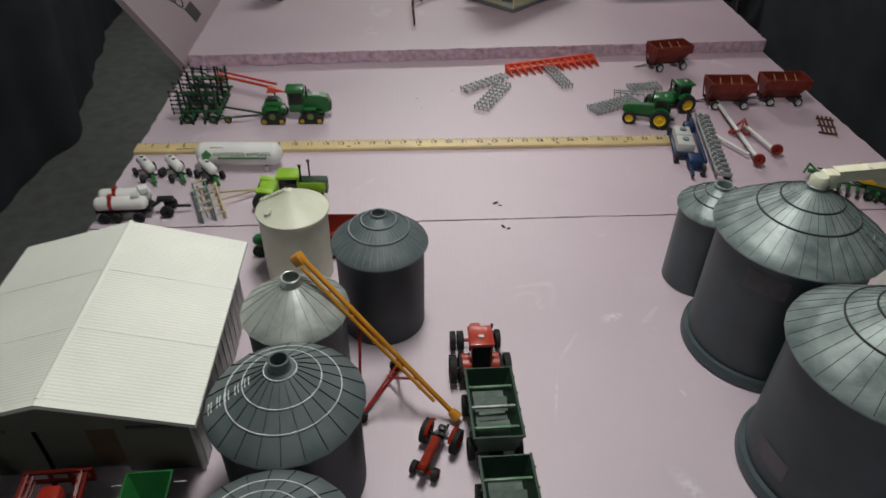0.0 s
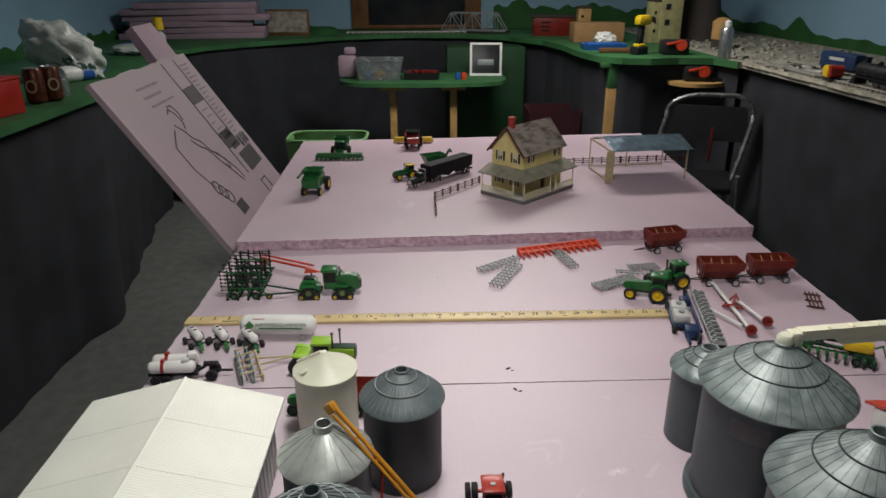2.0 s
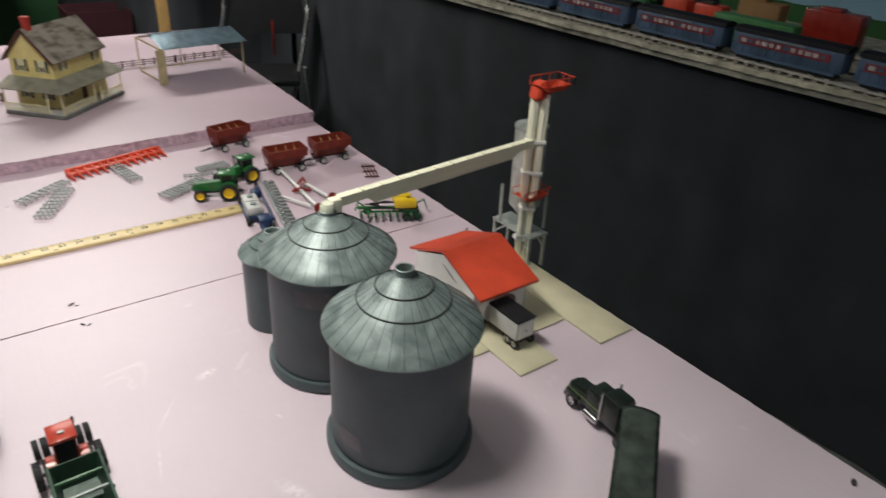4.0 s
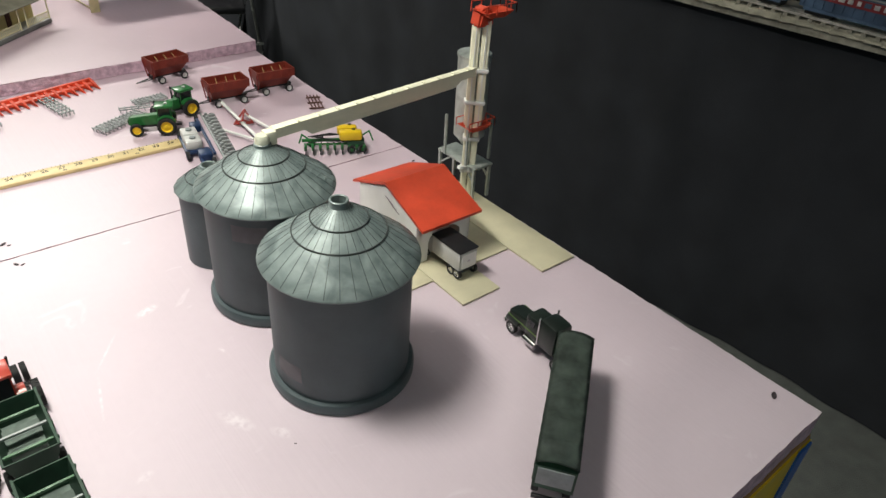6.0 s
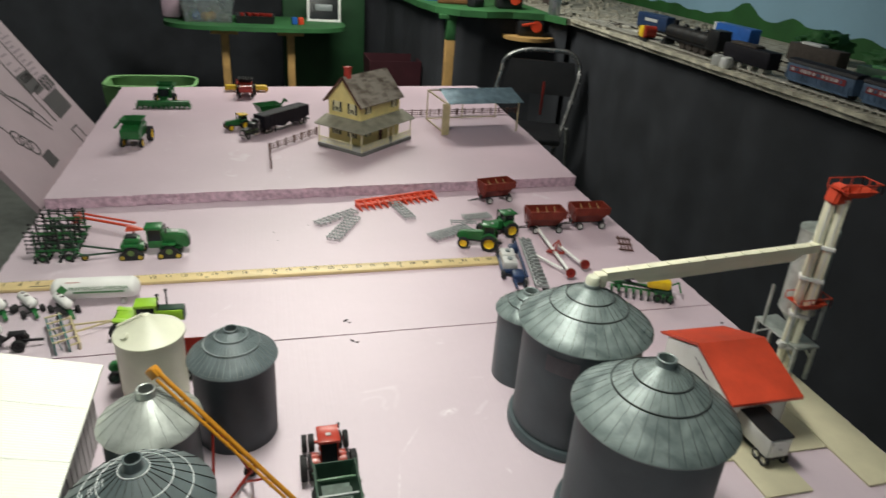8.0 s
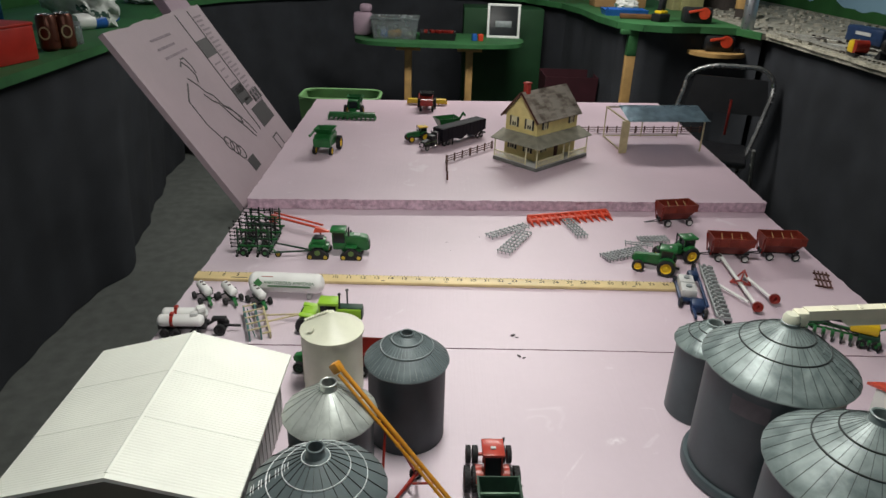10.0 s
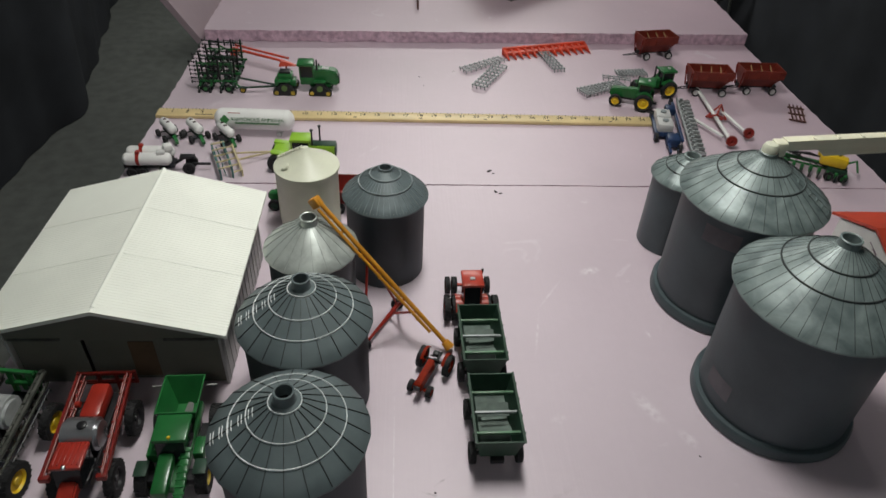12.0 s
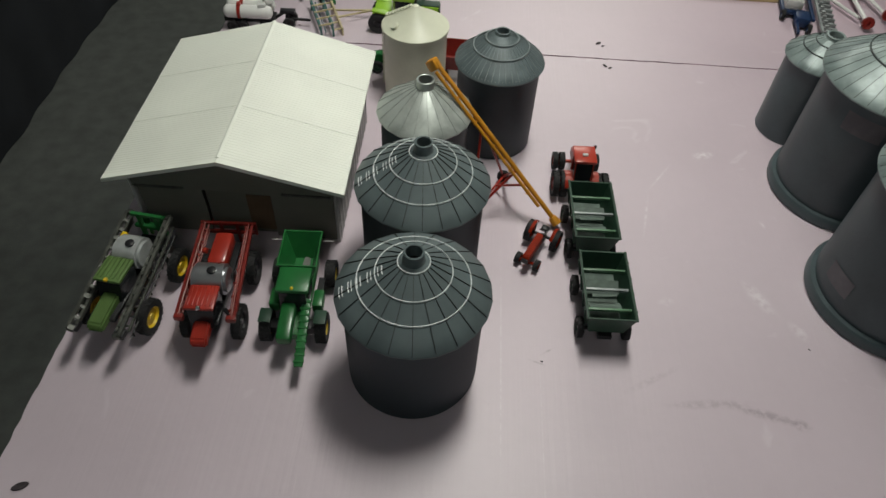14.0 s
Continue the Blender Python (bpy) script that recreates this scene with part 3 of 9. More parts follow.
solid("shelf_edging", bm, "edge_plaster", "rough pale grey plastered edge of the train shelf", "shelf edge", kind="structure")
bm = bm_new()
for (ax, ay), (bx, by) in zip(FAR_EDGE[8:], FAR_EDGE[9:]):
    bar(bm, (ax, ay, S - 0.015), (bx, by, S - 0.015), 0.012, 0.034)
solid("shelf_edging_green", bm, "green_top", "green painted shelf edge", "shelf edge", kind="structure")

# lamps, above the view; the back panel is an added fill
for c in (NEAR_LAMP, FAR_LAMP, BACK_FILL):
    hung = c is NEAR_LAMP
    lamp = thing("ceiling_lamp", pose(c[0], c[1], c[2]), "white hanging work light over the table, switched on" if hung else "flat white unseen light panel added at the ceiling, switched on", "ceiling lamp")
    for sy in (-0.2, 0.2):
        if hung:
            part("hanger", cyl(bm_new(), (0, sy, 0.13), (0, sy, ZC - c[2]), 0.003, n=8), "steel", lamp)
    part("housing", box(bm_new(), (0, 0, 0.085), (0.36, 0.58, 0.10), 0.01), "white", lamp)
    part("diffuser", box(bm_new(), (0, 0, 0.03), (0.32, 0.52, 0.008), 0.002), "lamp_glow", lamp, "glowing white diffuser")

# ---- the foam table ----
W = 1.2192
SEAM, FRONT = -0.195, -1.0


def sheet(name, corners, z0, z1, label, rough_sides, seed):
    """A foam sheet with crumbly cut sides: the rim is finely divided and jittered."""
    rnd = random.Random(seed)
    bm, n = bm_new(), 90
    ring = []
    for k, (a, b) in enumerate(zip(corners, corners[1:] + corners[:1])):
        rough = rough_sides[k]
        for i in range(n):
            t = i / n
            x, y = a[0] + (b[0] - a[0]) * t, a[1] + (b[1] - a[1]) * t
            j = rough * (0.0016 if 0 < i else 0)
            ring.append((x + rnd.uniform(-j, j), y + rnd.uniform(-j, j), j))
    levels = (z1, z1 - 0.0025, z0 + (z1 - z0) * 0.6, z0 + (z1 - z0) * 0.3, z0)
    rows = []
    for li, z in enumerate(levels):
        rows.append([bm.verts.new((x + rnd.uniform(-1, 1) * j * 1.3 * (li > 0), y + rnd.uniform(-1, 1) * j * 1.3 * (li > 0), z - (0.0006 * (j > 0) if li == 0 else 0))) for x, y, j in ring])
    top = bm.faces.new(rows[0])
    bm.faces.new(rows[-1][::-1])
    m = len(ring)
    sides = []
    for a, b in zip(rows, rows[1:]):
        for i in range(m):
            sides.append(bm.faces.new((a[i], b[i], b[(i + 1) % m], a[(i + 1) % m])))
    for f in sides:
        f.material_index = 1
    ob = solid(name, bm, "foam", label, "foam board", smooth=25)
    ob.data.materials.append(M["foam_cut"])
    return ob


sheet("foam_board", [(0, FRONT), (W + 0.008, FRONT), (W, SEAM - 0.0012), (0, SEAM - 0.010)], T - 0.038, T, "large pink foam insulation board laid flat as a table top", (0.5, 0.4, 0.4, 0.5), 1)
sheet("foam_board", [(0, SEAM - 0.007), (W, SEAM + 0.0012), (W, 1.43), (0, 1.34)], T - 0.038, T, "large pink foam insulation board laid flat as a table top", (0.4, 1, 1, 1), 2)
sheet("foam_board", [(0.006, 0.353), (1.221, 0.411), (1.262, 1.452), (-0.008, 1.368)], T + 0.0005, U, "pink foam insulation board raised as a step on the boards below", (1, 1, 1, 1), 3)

# plain trestle table that carries the boards
table = thing("trestle_table", pose(0.61, 0.2, 0), "plain dark trestle table under the foam boards", "table")
part("tabletop", box(bm_new(), (0, 0, T - 0.051), (1.1, 2.2, 0.025), 0.003), "black_plastic", table)
for sx in (-0.45, 0.45):
    for sy in (-0.95, 0.95):
        part("leg", cyl(bm_new(), (sx, sy, 0), (sx * 0.98, sy * 0.98, T - 0.063), 0.016, n=12), "chair_metal", table)

# marks on the foam: specks, scuffs, holes
MARKS = [(0.565, -0.159, 0.011, 40), (0.571, -0.166, 0.006, 10), (0.569, -0.218, 0.009, 120), (0.576, -0.223, 0.007, 30), (0.46, 0.195, 0.004, 0), (0.468, 0.155, 0.003, 0), (0.53, 0.225, 0.003, 0), (1.2, -0.255, 0.009, 20), (0.457, -0.727, 0.003, -15), (0.723, -0.692, 0.003, -40)]
for x, y, d, a in MARKS:
    bm = bm_new()
    lathe(bm, [(0, 0.0006), (d * 0.3, 0.0005), (d * 0.5, 0.0)], 9)
    bmesh.ops.scale(bm, vec=(1, 0.5, 1), verts=bm.verts)
    solid("dirt_mark", bm, "dirt", "small dark nick in the pink foam", "mark", pose(x, y, T, 0, 0, a), group="nicks in the foam", kind="structure")


def hole(x, y, r):
    bm = lathe(bm_new(), [(0, 0.0003), (r * 0.8, 0.0004), (r, 0.0008), (r * 1.15, 0.0)], 16)
    bmesh.ops.scale(bm, vec=(1.25, 0.6, 1), verts=bm.verts)
    solid("screw_hole", bm, "dirt", "dark ragged screw hole punched in the foam", "hole", pose(x, y, T, 0, 0, 25), group="screw holes", kind="structure")


hole(0.027, -0.88, 0.0048)
hole(1.205, -0.953, 0.0045)

# carton under the front corner of the table
carton = thing("carton", pose(1.14, -0.958, 0), "yellow carton with a blue stripe under the table corner", "box")
part("body", box(bm_new(), (0, 0, 0.377), (0.20, 0.085, 0.754), 0.003), "cardboard", carton)
part("panel", box(bm_new(), (0, -0.0435, 0.377), (0.196, 0.003, 0.74)), "yellow", carton, "yellow printed panel")
part("stripe", box(bm_new(), (0.080, -0.046, 0.377), (0.030, 0.003, 0.74)), "blue_mid", carton, "blue stripe")

# ---- leaning printed foam board ----
A0, B0 = Vector((-0.004, 0.362, 0.796)), Vector((-0.258, 0.362, 1.174))
up = (B0 - A0)
LEN = up.length
up.normalize()
along = Vector((-0.03, 1.0, 0.015)).normalized()
nrm = up.cross(along).normalized()
if nrm.x < 0:
    nrm = -nrm
lean = Matrix(((along.x, up.x, nrm.x, A0.x), (along.y, up.y, nrm.y, A0.y), (along.z, up.z, nrm.z, A0.z), (0, 0, 0, 1)))
LW = 0.61
leaner = thing("printed_foam_board", lean, "pink foam board with black printing, leaning at the table edge", "foam board")
rnd = random.Random(4)
top_edge = [(LW * (1 - i / 24), LEN + rnd.uniform(-0.003, 0.003)) for i in range(25)]
part("sheet", prism(bm_new(), [(0, 0), (LW, 0)] + top_edge, -0.013, 0, "z"), "foam_print", leaner, "pink foam sheet with a snapped edge")


def ink(name, pts, material="ink"):
    part(name, prism(bm_new(), pts, 0.0004, 0.0010, "z"), material, leaner)


def ink_box(name, x, y, w, h, material="ink"):
    ink(name, [(x, y), (x + w, y), (x + w, y + h), (x, y + h)], material)


def ink_line(name, x0, y0, x1, y1, w=0.004):
    d = Vector((x1 - x0, y1 - y0)).normalized() * w / 2
    ink(name, [(x0 + d.y, y0 - d.x), (x1 + d.y, y1 - d.x), (x1 - d.y, y1 + d.x), (x0 - d.y, y0 + d.x)])


# (the board's own axes: x along the table edge, y up the slope)
for k, w in enumerate((0.13, 0.11, 0.15)):
    ink_box("text_bar", 0.17 + 0.004 * k, LEN - 0.050 - 0.024 * k, w, 0.006, "ink_grey")
ink_line("rule_line", 0.405, LEN - 0.01, 0.405, 0.09, 0.005)
ink_line("rule_line", 0.50, LEN - 0.01, 0.50, 0.16, 0.005)
ink_box("printed_square", 0.41, LEN - 0.14, 0.085, 0.05)
ink_box("printed_square", 0.41, LEN - 0.285, 0.085, 0.05)
ink_box("printed_panel", 0.44, 0.085, 0.13, 0.06)
for k in range(22):
    ink_box("text_bar", 0.514 + 0.003 * (k % 2), LEN - 0.035 - 0.0132 * k, 0.060 - 0.013 * (k % 3), 0.0055, "ink_grey")
for k in range(3):
    ink_box("text_bar", 0.512 + 0.028 * k, 0.150, 0.020, 0.034)
for k in range(5):
    ink_box("text_bar", 0.425 + 0.006 * (k % 2), LEN - 0.165 - 0.021 * k, 0.050 - 0.010 * (k % 3), 0.005, "ink_grey")
ink_line("rule_line", 0.13, LEN - 0.20, 0.13, LEN - 0.265, 0.004)
ink_line("rule_line", 0.13, LEN - 0.20, 0.19, LEN - 0.165, 0.004)
ink_line("rule_line", 0.13, LEN - 0.265, 0.16, 0.125, 0.003)
for k in range(3):
    cx, cy, r = 0.165 + 0.014 * k, 0.125 - 0.018 * k, 0.018
    part("printed_ring", lathe(bm_new(), [(r - 0.002, 0.0004), (r + 0.002, 0.0004), (r + 0.002, 0.001), (r - 0.002, 0.001)], 24, Matrix.Translation((cx, cy, 0)), close=True), "ink", leaner)
ink_box("printed_square", 0.19, 0.03, 0.055, 0.035)
for k, (w, h) in enumerate(((0.07, 0.03), (0.06, 0.026))):
    ink_box("text_bar", 0.425 + 0.01 * k, 0.195 - 0.035 * k, w, h * 0.7)
bm = bm_new()
part("printed_frame", lathe(bm_new(), [(0.030, 0.0004), (0.036, 0.0004), (0.036, 0.001), (0.030, 0.001)], 4, Matrix.Translation((0.47, 0.025, 0)) @ pose(0, 0, 0, 0, 0, 45), close=True), "ink", leaner)
# flowing outline strokes of the print
for pts in ([(0.21, 0.30), (0.235, 0.275), (0.25, 0.25), (0.275, 0.235), (0.29, 0.20), (0.33, 0.165), (0.355, 0.12), (0.36, 0.09)],
            [(0.23, 0.25), (0.25, 0.225), (0.275, 0.21), (0.30, 0.16), (0.33, 0.115), (0.345, 0.085)],
            [(0.22, 0.33), (0.24, 0.34), (0.26, 0.32), (0.265, 0.295), (0.25, 0.28)], [(0.245, 0.345), (0.27, 0.345), (0.28, 0.32), (0.275, 0.30)],
            [(0.29, 0.20), (0.315, 0.185), (0.335, 0.15), (0.325, 0.135), (0.30, 0.16)]):
    for (ax, ay), (bx, by) in zip(pts, pts[1:]):
        ink_line("printed_stroke", ax, ay, bx, by, 0.004)
# a narrower strip of the same foam behind it
strip = part("foam_strip", prism(bm_new(), [(0.40, 0.0), (0.60, 0.0), (0.60, 0.565), (0.455, 0.565)], -0.040, -0.015, "z"), "foam_dark", None, m=lean)
tagged(strip, label="pink foam offcut standing behind the printed board", category="foam board")


# ---- grain bins ----
def corrugated(r, z0, z1, ridges, depth, n=64):
    prof = []
    for i in range(ridges * 2 + 1):
        prof.append((r - (depth if i % 2 else 0), z0 + (z1 - z0) * i / (ridges * 2)))
    return lathe(bm_new(), prof, n)


def rib_mesh(name, r0, r1, height, w, h, material):
    """One radial rib along +x that follows the roof's slope, from radius r0 in to r1."""
    bm, rows, n = bm_new(), [], 6
    for i in range(n + 1):
        k = i / n
        r = r0 + (r1 - r0) * k
        z, half = height(r), w * (0.5 - 0.3 * k)
        rows.append([bm.verts.new(p) for p in ((r, -half, z - 0.0008), (r, -half, z + h), (r, half, z + h), (r, half, z - 0.0008))])
    for a, b in zip(rows, rows[1:]):
        for q in range(3):
            bm.faces.new((a[q], b[q], b[q + 1], a[q + 1]))
    bm.faces.new(rows[0])
    bm.faces.new(rows[-1][::-1])
    bmesh.ops.recalc_face_normals(bm, faces=bm.faces)
    return to_mesh(name, bm, material)


def grain_bin(m, label, wall_r, eave_r, eave_z, apex_z, neck_r, neck_h, roof_mat, wall_mat, ribs, rings, ring_mat, ring_w=0.0012, base=None, ridges=34, rib_mat=None, cap=None, rib_w=0.0009, rib_h=0.0008, rib_in=0.0, ring_h=0.0021, flare=1.12):
    b = thing("grain_bin", m, label, "grain bin", "grain bins")
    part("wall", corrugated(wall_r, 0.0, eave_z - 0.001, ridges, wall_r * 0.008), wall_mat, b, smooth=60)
    if base:
        br, bh = base
        part("base_ring", lathe(bm_new(), [(wall_r - 0.002, 0), (br - 0.0015, 0), (br, 0.0015), (br, bh - 0.003), (br - 0.002, bh), (wall_r + 0.001, bh + 0.0005), (wall_r - 0.002, bh + 0.0005)], 72), wall_mat, b)
    # roof: cone with rolled eave and stepped rings
    prof = [(wall_r - 0.003, eave_z - 0.0005), (eave_r, eave_z - 0.0025), (eave_r + 0.0006, eave_z - 0.001), (eave_r, eave_z + 0.0006)]

    def cone_z(r):
        return eave_z + 0.0006 + (apex_z - eave_z) * (eave_r - r) / (eave_r - neck_r)
    for k in range(1, 7):
        r = eave_r + (neck_r - eave_r) * k / 6
        prof.append((r, cone_z(r) + (0.0012 * math.sin(math.pi * k / 6))))
    roof = part("roof", lathe(bm_new(), prof, ribs, pose(0, 0, 0, 0, 0, 180 / ribs)), roof_mat, b)
    part("neck", lathe(bm_new(), [(neck_r * 0.75, apex_z - 0.006), (neck_r * flare, apex_z - 0.002 - 0.008 * (flare - 1.12)), (neck_r * 1.05, apex_z + 0.0015), (neck_r, apex_z + neck_h - 0.0016), (neck_r * 1.06, apex_z + neck_h - 0.0010), (neck_r * 1.05, apex_z + neck_h), (neck_r * 0.94, apex_z + neck_h + 0.0006), (neck_r * 0.82, apex_z + neck_h), (neck_r * 0.78, apex_z - 0.004)], 32), roof_mat, b, "open filler neck")
    part("opening", lathe(bm_new(), [(0, apex_z - 0.003), (neck_r * 0.8, apex_z - 0.003)], 24), "black_plastic", b, "dark filler opening")
    r_in = max(neck_r * 1.1, eave_r * rib_in)
    me = rib_mesh("rib", eave_r - 0.0005, r_in, lambda r: cone_z(r) + 0.0012 * math.sin(math.pi * (eave_r - r) / (eave_r - neck_r)) * 0.97, rib_w * eave_r / 0.08 + 0.0002, rib_h, rib_mat or roof_mat)
    for i in range(ribs):
        part("rib", me, None, roof, "", pose(0, 0, 0, 0, 0, 360 * (i + 0.5) / ribs))
    for k in rings:
        r = eave_r * k
        z = cone_z(r) + 0.0012 * math.sin(math.pi * (eave_r - r) / (eave_r - neck_r))
        w = ring_w
        part("roof_ring", lathe(bm_new(), [(r + w, z - 0.0015 - w * 0.3), (r + w, z + ring_h * 0.75), (r + w * 0.4, z + ring_h), (r - w, z + ring_h * 0.9), (r - w * 1.2, z)], 72), ring_mat, roof)
    if cap:
        part("cap", lathe(bm_new(), [(neck_r * 0.9, apex_z + 0.001), (neck_r * 0.95, apex_z + 0.010), (neck_r * 0.7, apex_z + 0.014), (0, apex_z + 0.0145)], 24), cap, b, "cream plastic cap")
    return b


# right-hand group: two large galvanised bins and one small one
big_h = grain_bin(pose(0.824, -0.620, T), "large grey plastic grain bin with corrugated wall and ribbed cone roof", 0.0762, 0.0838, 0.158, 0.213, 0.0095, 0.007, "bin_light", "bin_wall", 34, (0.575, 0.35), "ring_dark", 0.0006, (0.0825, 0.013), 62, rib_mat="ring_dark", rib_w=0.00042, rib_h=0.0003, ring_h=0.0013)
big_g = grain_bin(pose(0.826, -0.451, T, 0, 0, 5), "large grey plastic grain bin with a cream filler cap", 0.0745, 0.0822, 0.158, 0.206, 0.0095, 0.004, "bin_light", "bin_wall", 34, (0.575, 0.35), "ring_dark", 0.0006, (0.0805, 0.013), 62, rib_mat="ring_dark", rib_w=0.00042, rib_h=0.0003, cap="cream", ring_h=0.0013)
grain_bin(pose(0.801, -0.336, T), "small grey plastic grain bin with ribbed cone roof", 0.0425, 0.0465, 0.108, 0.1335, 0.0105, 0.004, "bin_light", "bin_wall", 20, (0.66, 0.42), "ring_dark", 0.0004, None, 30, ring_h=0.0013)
# faded sticker patches and moulded vents
for b, az, z, w, h, rr in ((big_h, 192, 0.044, 26, 0.022, 0.0766), (big_g, 222, 0.131, 32, 0.022, 0.0749)):
    bm = bm_new()
    n = 8
    rows = [[bm.verts.new((k * math.cos(radians(az - w / 2 + w * i / n)), k * math.sin(radians(az - w / 2 + w * i / n)), z + s * h / 2)) for i in range(n + 1)] for s in (-1, 1) for k in (rr,)]
    for i in range(n):
        bm.faces.new((rows[0][i], rows[0][i + 1], rows[1][i + 1], rows[1][i]))
    part("sticker", bm, "bin_patch", b, "faded rectangular sticker")
for b, az in ((big_g, -44), (big_h, 60)):
    for i in range(6):
        r = 0.078 - 0.0078 * i
        z = 0.158 + 0.0006 + (0.0470 if b is big_g else 0.0535) * (0.083 - r) / 0.0735 + 0.0012 * math.sin(math.pi * (0.083 - r) / 0.0735)
        for side in (-1, 1):
            off = side * 0.0042
            part("roof_cleat", box(bm_new(), (r * math.cos(radians(az)) - off * math.sin(radians(az)), r * math.sin(radians(az)) + off * math.cos(radians(az)), z + 0.0004), (0.0030, 0.0032, 0.0012), 0.0004, az, 30), "bin_light", b)
        part("roof_rung", box(bm_new(), (r * math.cos(radians(az)), r * math.sin(radians(az)), z + 0.0005), (0.0012, 0.0075, 0.0010), 0.0003, az, 30), "bin_light", b)

# left-hand group
for x, y in ((0.3344, -0.7365), (0.3318, -0.6050)):
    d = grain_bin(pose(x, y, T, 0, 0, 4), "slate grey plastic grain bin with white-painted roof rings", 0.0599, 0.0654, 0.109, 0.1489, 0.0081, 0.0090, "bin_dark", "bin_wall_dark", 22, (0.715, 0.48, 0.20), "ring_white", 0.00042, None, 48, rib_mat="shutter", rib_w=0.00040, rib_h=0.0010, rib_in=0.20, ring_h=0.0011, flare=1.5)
    for r0, a0, a1 in ((0.0609, 181, 192), (0.0584, 181, 192), (0.0532, 180, 192), (0.0507, 180, 192), (0.0458, 180, 193), (0.0431, 180, 193), (0.0373, 179, 194), (0.0346, 179, 194), (0.0288, 177, 195), (0.0256, 176, 196)):
        z = 0.109 + 0.0006 + 0.0399 * (0.0654 - r0) / (0.0654 - 0.0081) + 0.0012 * math.sin(math.pi * (0.0654 - r0) / 0.0573) + 0.0005
        bm = bm_new()
        for i in range(4):
            a, c = radians(a0 + (a1 - a0) * i / 4), radians(a0 + (a1 - a0) * (i + 1.04) / 4)
            bar(bm, (r0 * math.cos(a), r0 * math.sin(a), z), (r0 * math.cos(c), r0 * math.sin(c), z), 0.0007)
        part("roof_step", bm, "ring_white", d, "white-painted roof ladder step")
grain_bin(pose(0.325, -0.487, T), "galvanised grey plastic grain bin with smooth ribbed roof", 0.0475, 0.0518, 0.104, 0.134, 0.0092, 0.0085, "bin_mid", "bin_wall", 20, (), "bin_mid", 0.0008, None, 30)
stepped_bin = grain_bin(pose(0.405, -0.393, T, 0, 0, 3), "dark grey plastic grain bin with stepped roof rings", 0.0478, 0.0518, 0.112, 0.145, 0.0082, 0.003, "bin_stepped", "bin_wall_dark", 40, (0.62, 0.36), "rib_grey", 0.0007, None, 44, rib_mat="rib_grey", rib_w=0.0006, rib_h=0.0006)

rivet = to_mesh("rivet", ball(bm_new(), (0.0500, 0, 0.1139), 0.0007, (1, 1, 0.8), 6), "rib_grey")
for i in range(40):
    part("rivet", rivet, None, stepped_bin, "", pose(0, 0, 0, 0, 0, 9 * i))

# smooth cream tank with a side ladder
tank = thing("cream_silo", pose(0.2995, -0.304, T), "smooth cream plastic silo with a moulded ladder", "silo")
part("shell", lathe(bm_new(), [(0.0405, 0), (0.0405, 0.092), (0.043, 0.0925), (0.0432, 0.0945), (0.043, 0.096), (0.03, 0.1035), (0.006, 0.119), (0.004, 0.122), (0, 0.1225)], 64), "cream", tank)
for i in range(9):
    t = i / 8
    r, z = 0.041 - 0.034 * t, 0.0985 + 0.021 * t
    a = radians(158)
    part("ladder_rung", box(bm_new(), (r * math.cos(a), r * math.sin(a), z + 0.0008), (0.0026, 0.006, 0.0026), 0.0005, 158, 34), "cream", tank)
for i in range(14):
    a = radians(172)
    part("ladder_rung", box(bm_new(), (0.0422 * math.cos(a), 0.0422 * math.sin(a), 0.008 + i * 0.006), (0.002, 0.006, 0.0014), 0.0004, 172), "cream", tank)
for s in (-1, 1):
    a = radians(172 + 4 * s)
    part("ladder_rail", bar(bm_new(), (0.0428 * math.cos(a), 0.0428 * math.sin(a), 0.004), (0.0428 * math.cos(a), 0.0428 * math.sin(a), 0.092), 0.001), "cream", tank)
part("hatch", lathe(bm_new(), [(0, 0.003), (0.0045, 0.003), (0.005, 0.002), (0.005, 0)], 20, pose(-0.024, -0.020, 0.1035, 20, -25, 0)), "cream", tank)

# ---- white machine shed ----
shed = thing("machine_shed", pose(0.138, -0.486, T), "white plastic machine shed with an open front", "shed")
HX, HY, EZ, RZ = 0.104, 0.108, 0.096, 0.123
for sx in (-1, 1):
    part("side_wall", box(bm_new(), (sx * HX, 0, 0.044), (0.003, 2 * HY, 0.088), 0.0005), "grey_white", shed)
    for i in range(14):
        part("wall_rib", box(bm_new(), (sx * (HX + 0.0019), -HY + 0.008 + i * 0.0153, 0.044), (0.0010, 0.002, 0.086)), "grey_white", shed)
part("back_wall", prism(bm_new(), [(-HX, 0), (HX, 0), (HX, EZ - 0.002), (0, RZ - 0.003), (-HX, EZ - 0.002)], HY - 0.003, HY), "grey_white", shed)
# the gable's shade is put into its colour
part("gable_header", prism(bm_new(), [(-HX, 0.066), (HX, 0.066), (HX, EZ - 0.002), (0, RZ - 0.003), (-HX, EZ - 0.002)], -HY, -HY + 0.003), "shed_front", shed, "white gable with its shade painted in as dark olive-grey")
for x0, x1, y in ((-0.1015, -0.034, 0.005), (-0.034, 0.036, 0.010), (0.036, 0.1015, 0.005)):
    part("sliding_door", box(bm_new(), ((x0 + x1) / 2, -HY + y, 0.033), (x1 - x0 - 0.0006, 0.002, 0.066), 0.0004), "shed_front", shed, "dark olive-grey sliding door")
part("door_patch", box(bm_new(), (0.022, -HY + 0.0078, 0.031), (0.026, 0.0016, 0.050), 0.0006), "shed_brown", shed, "dull brown patch on the door")
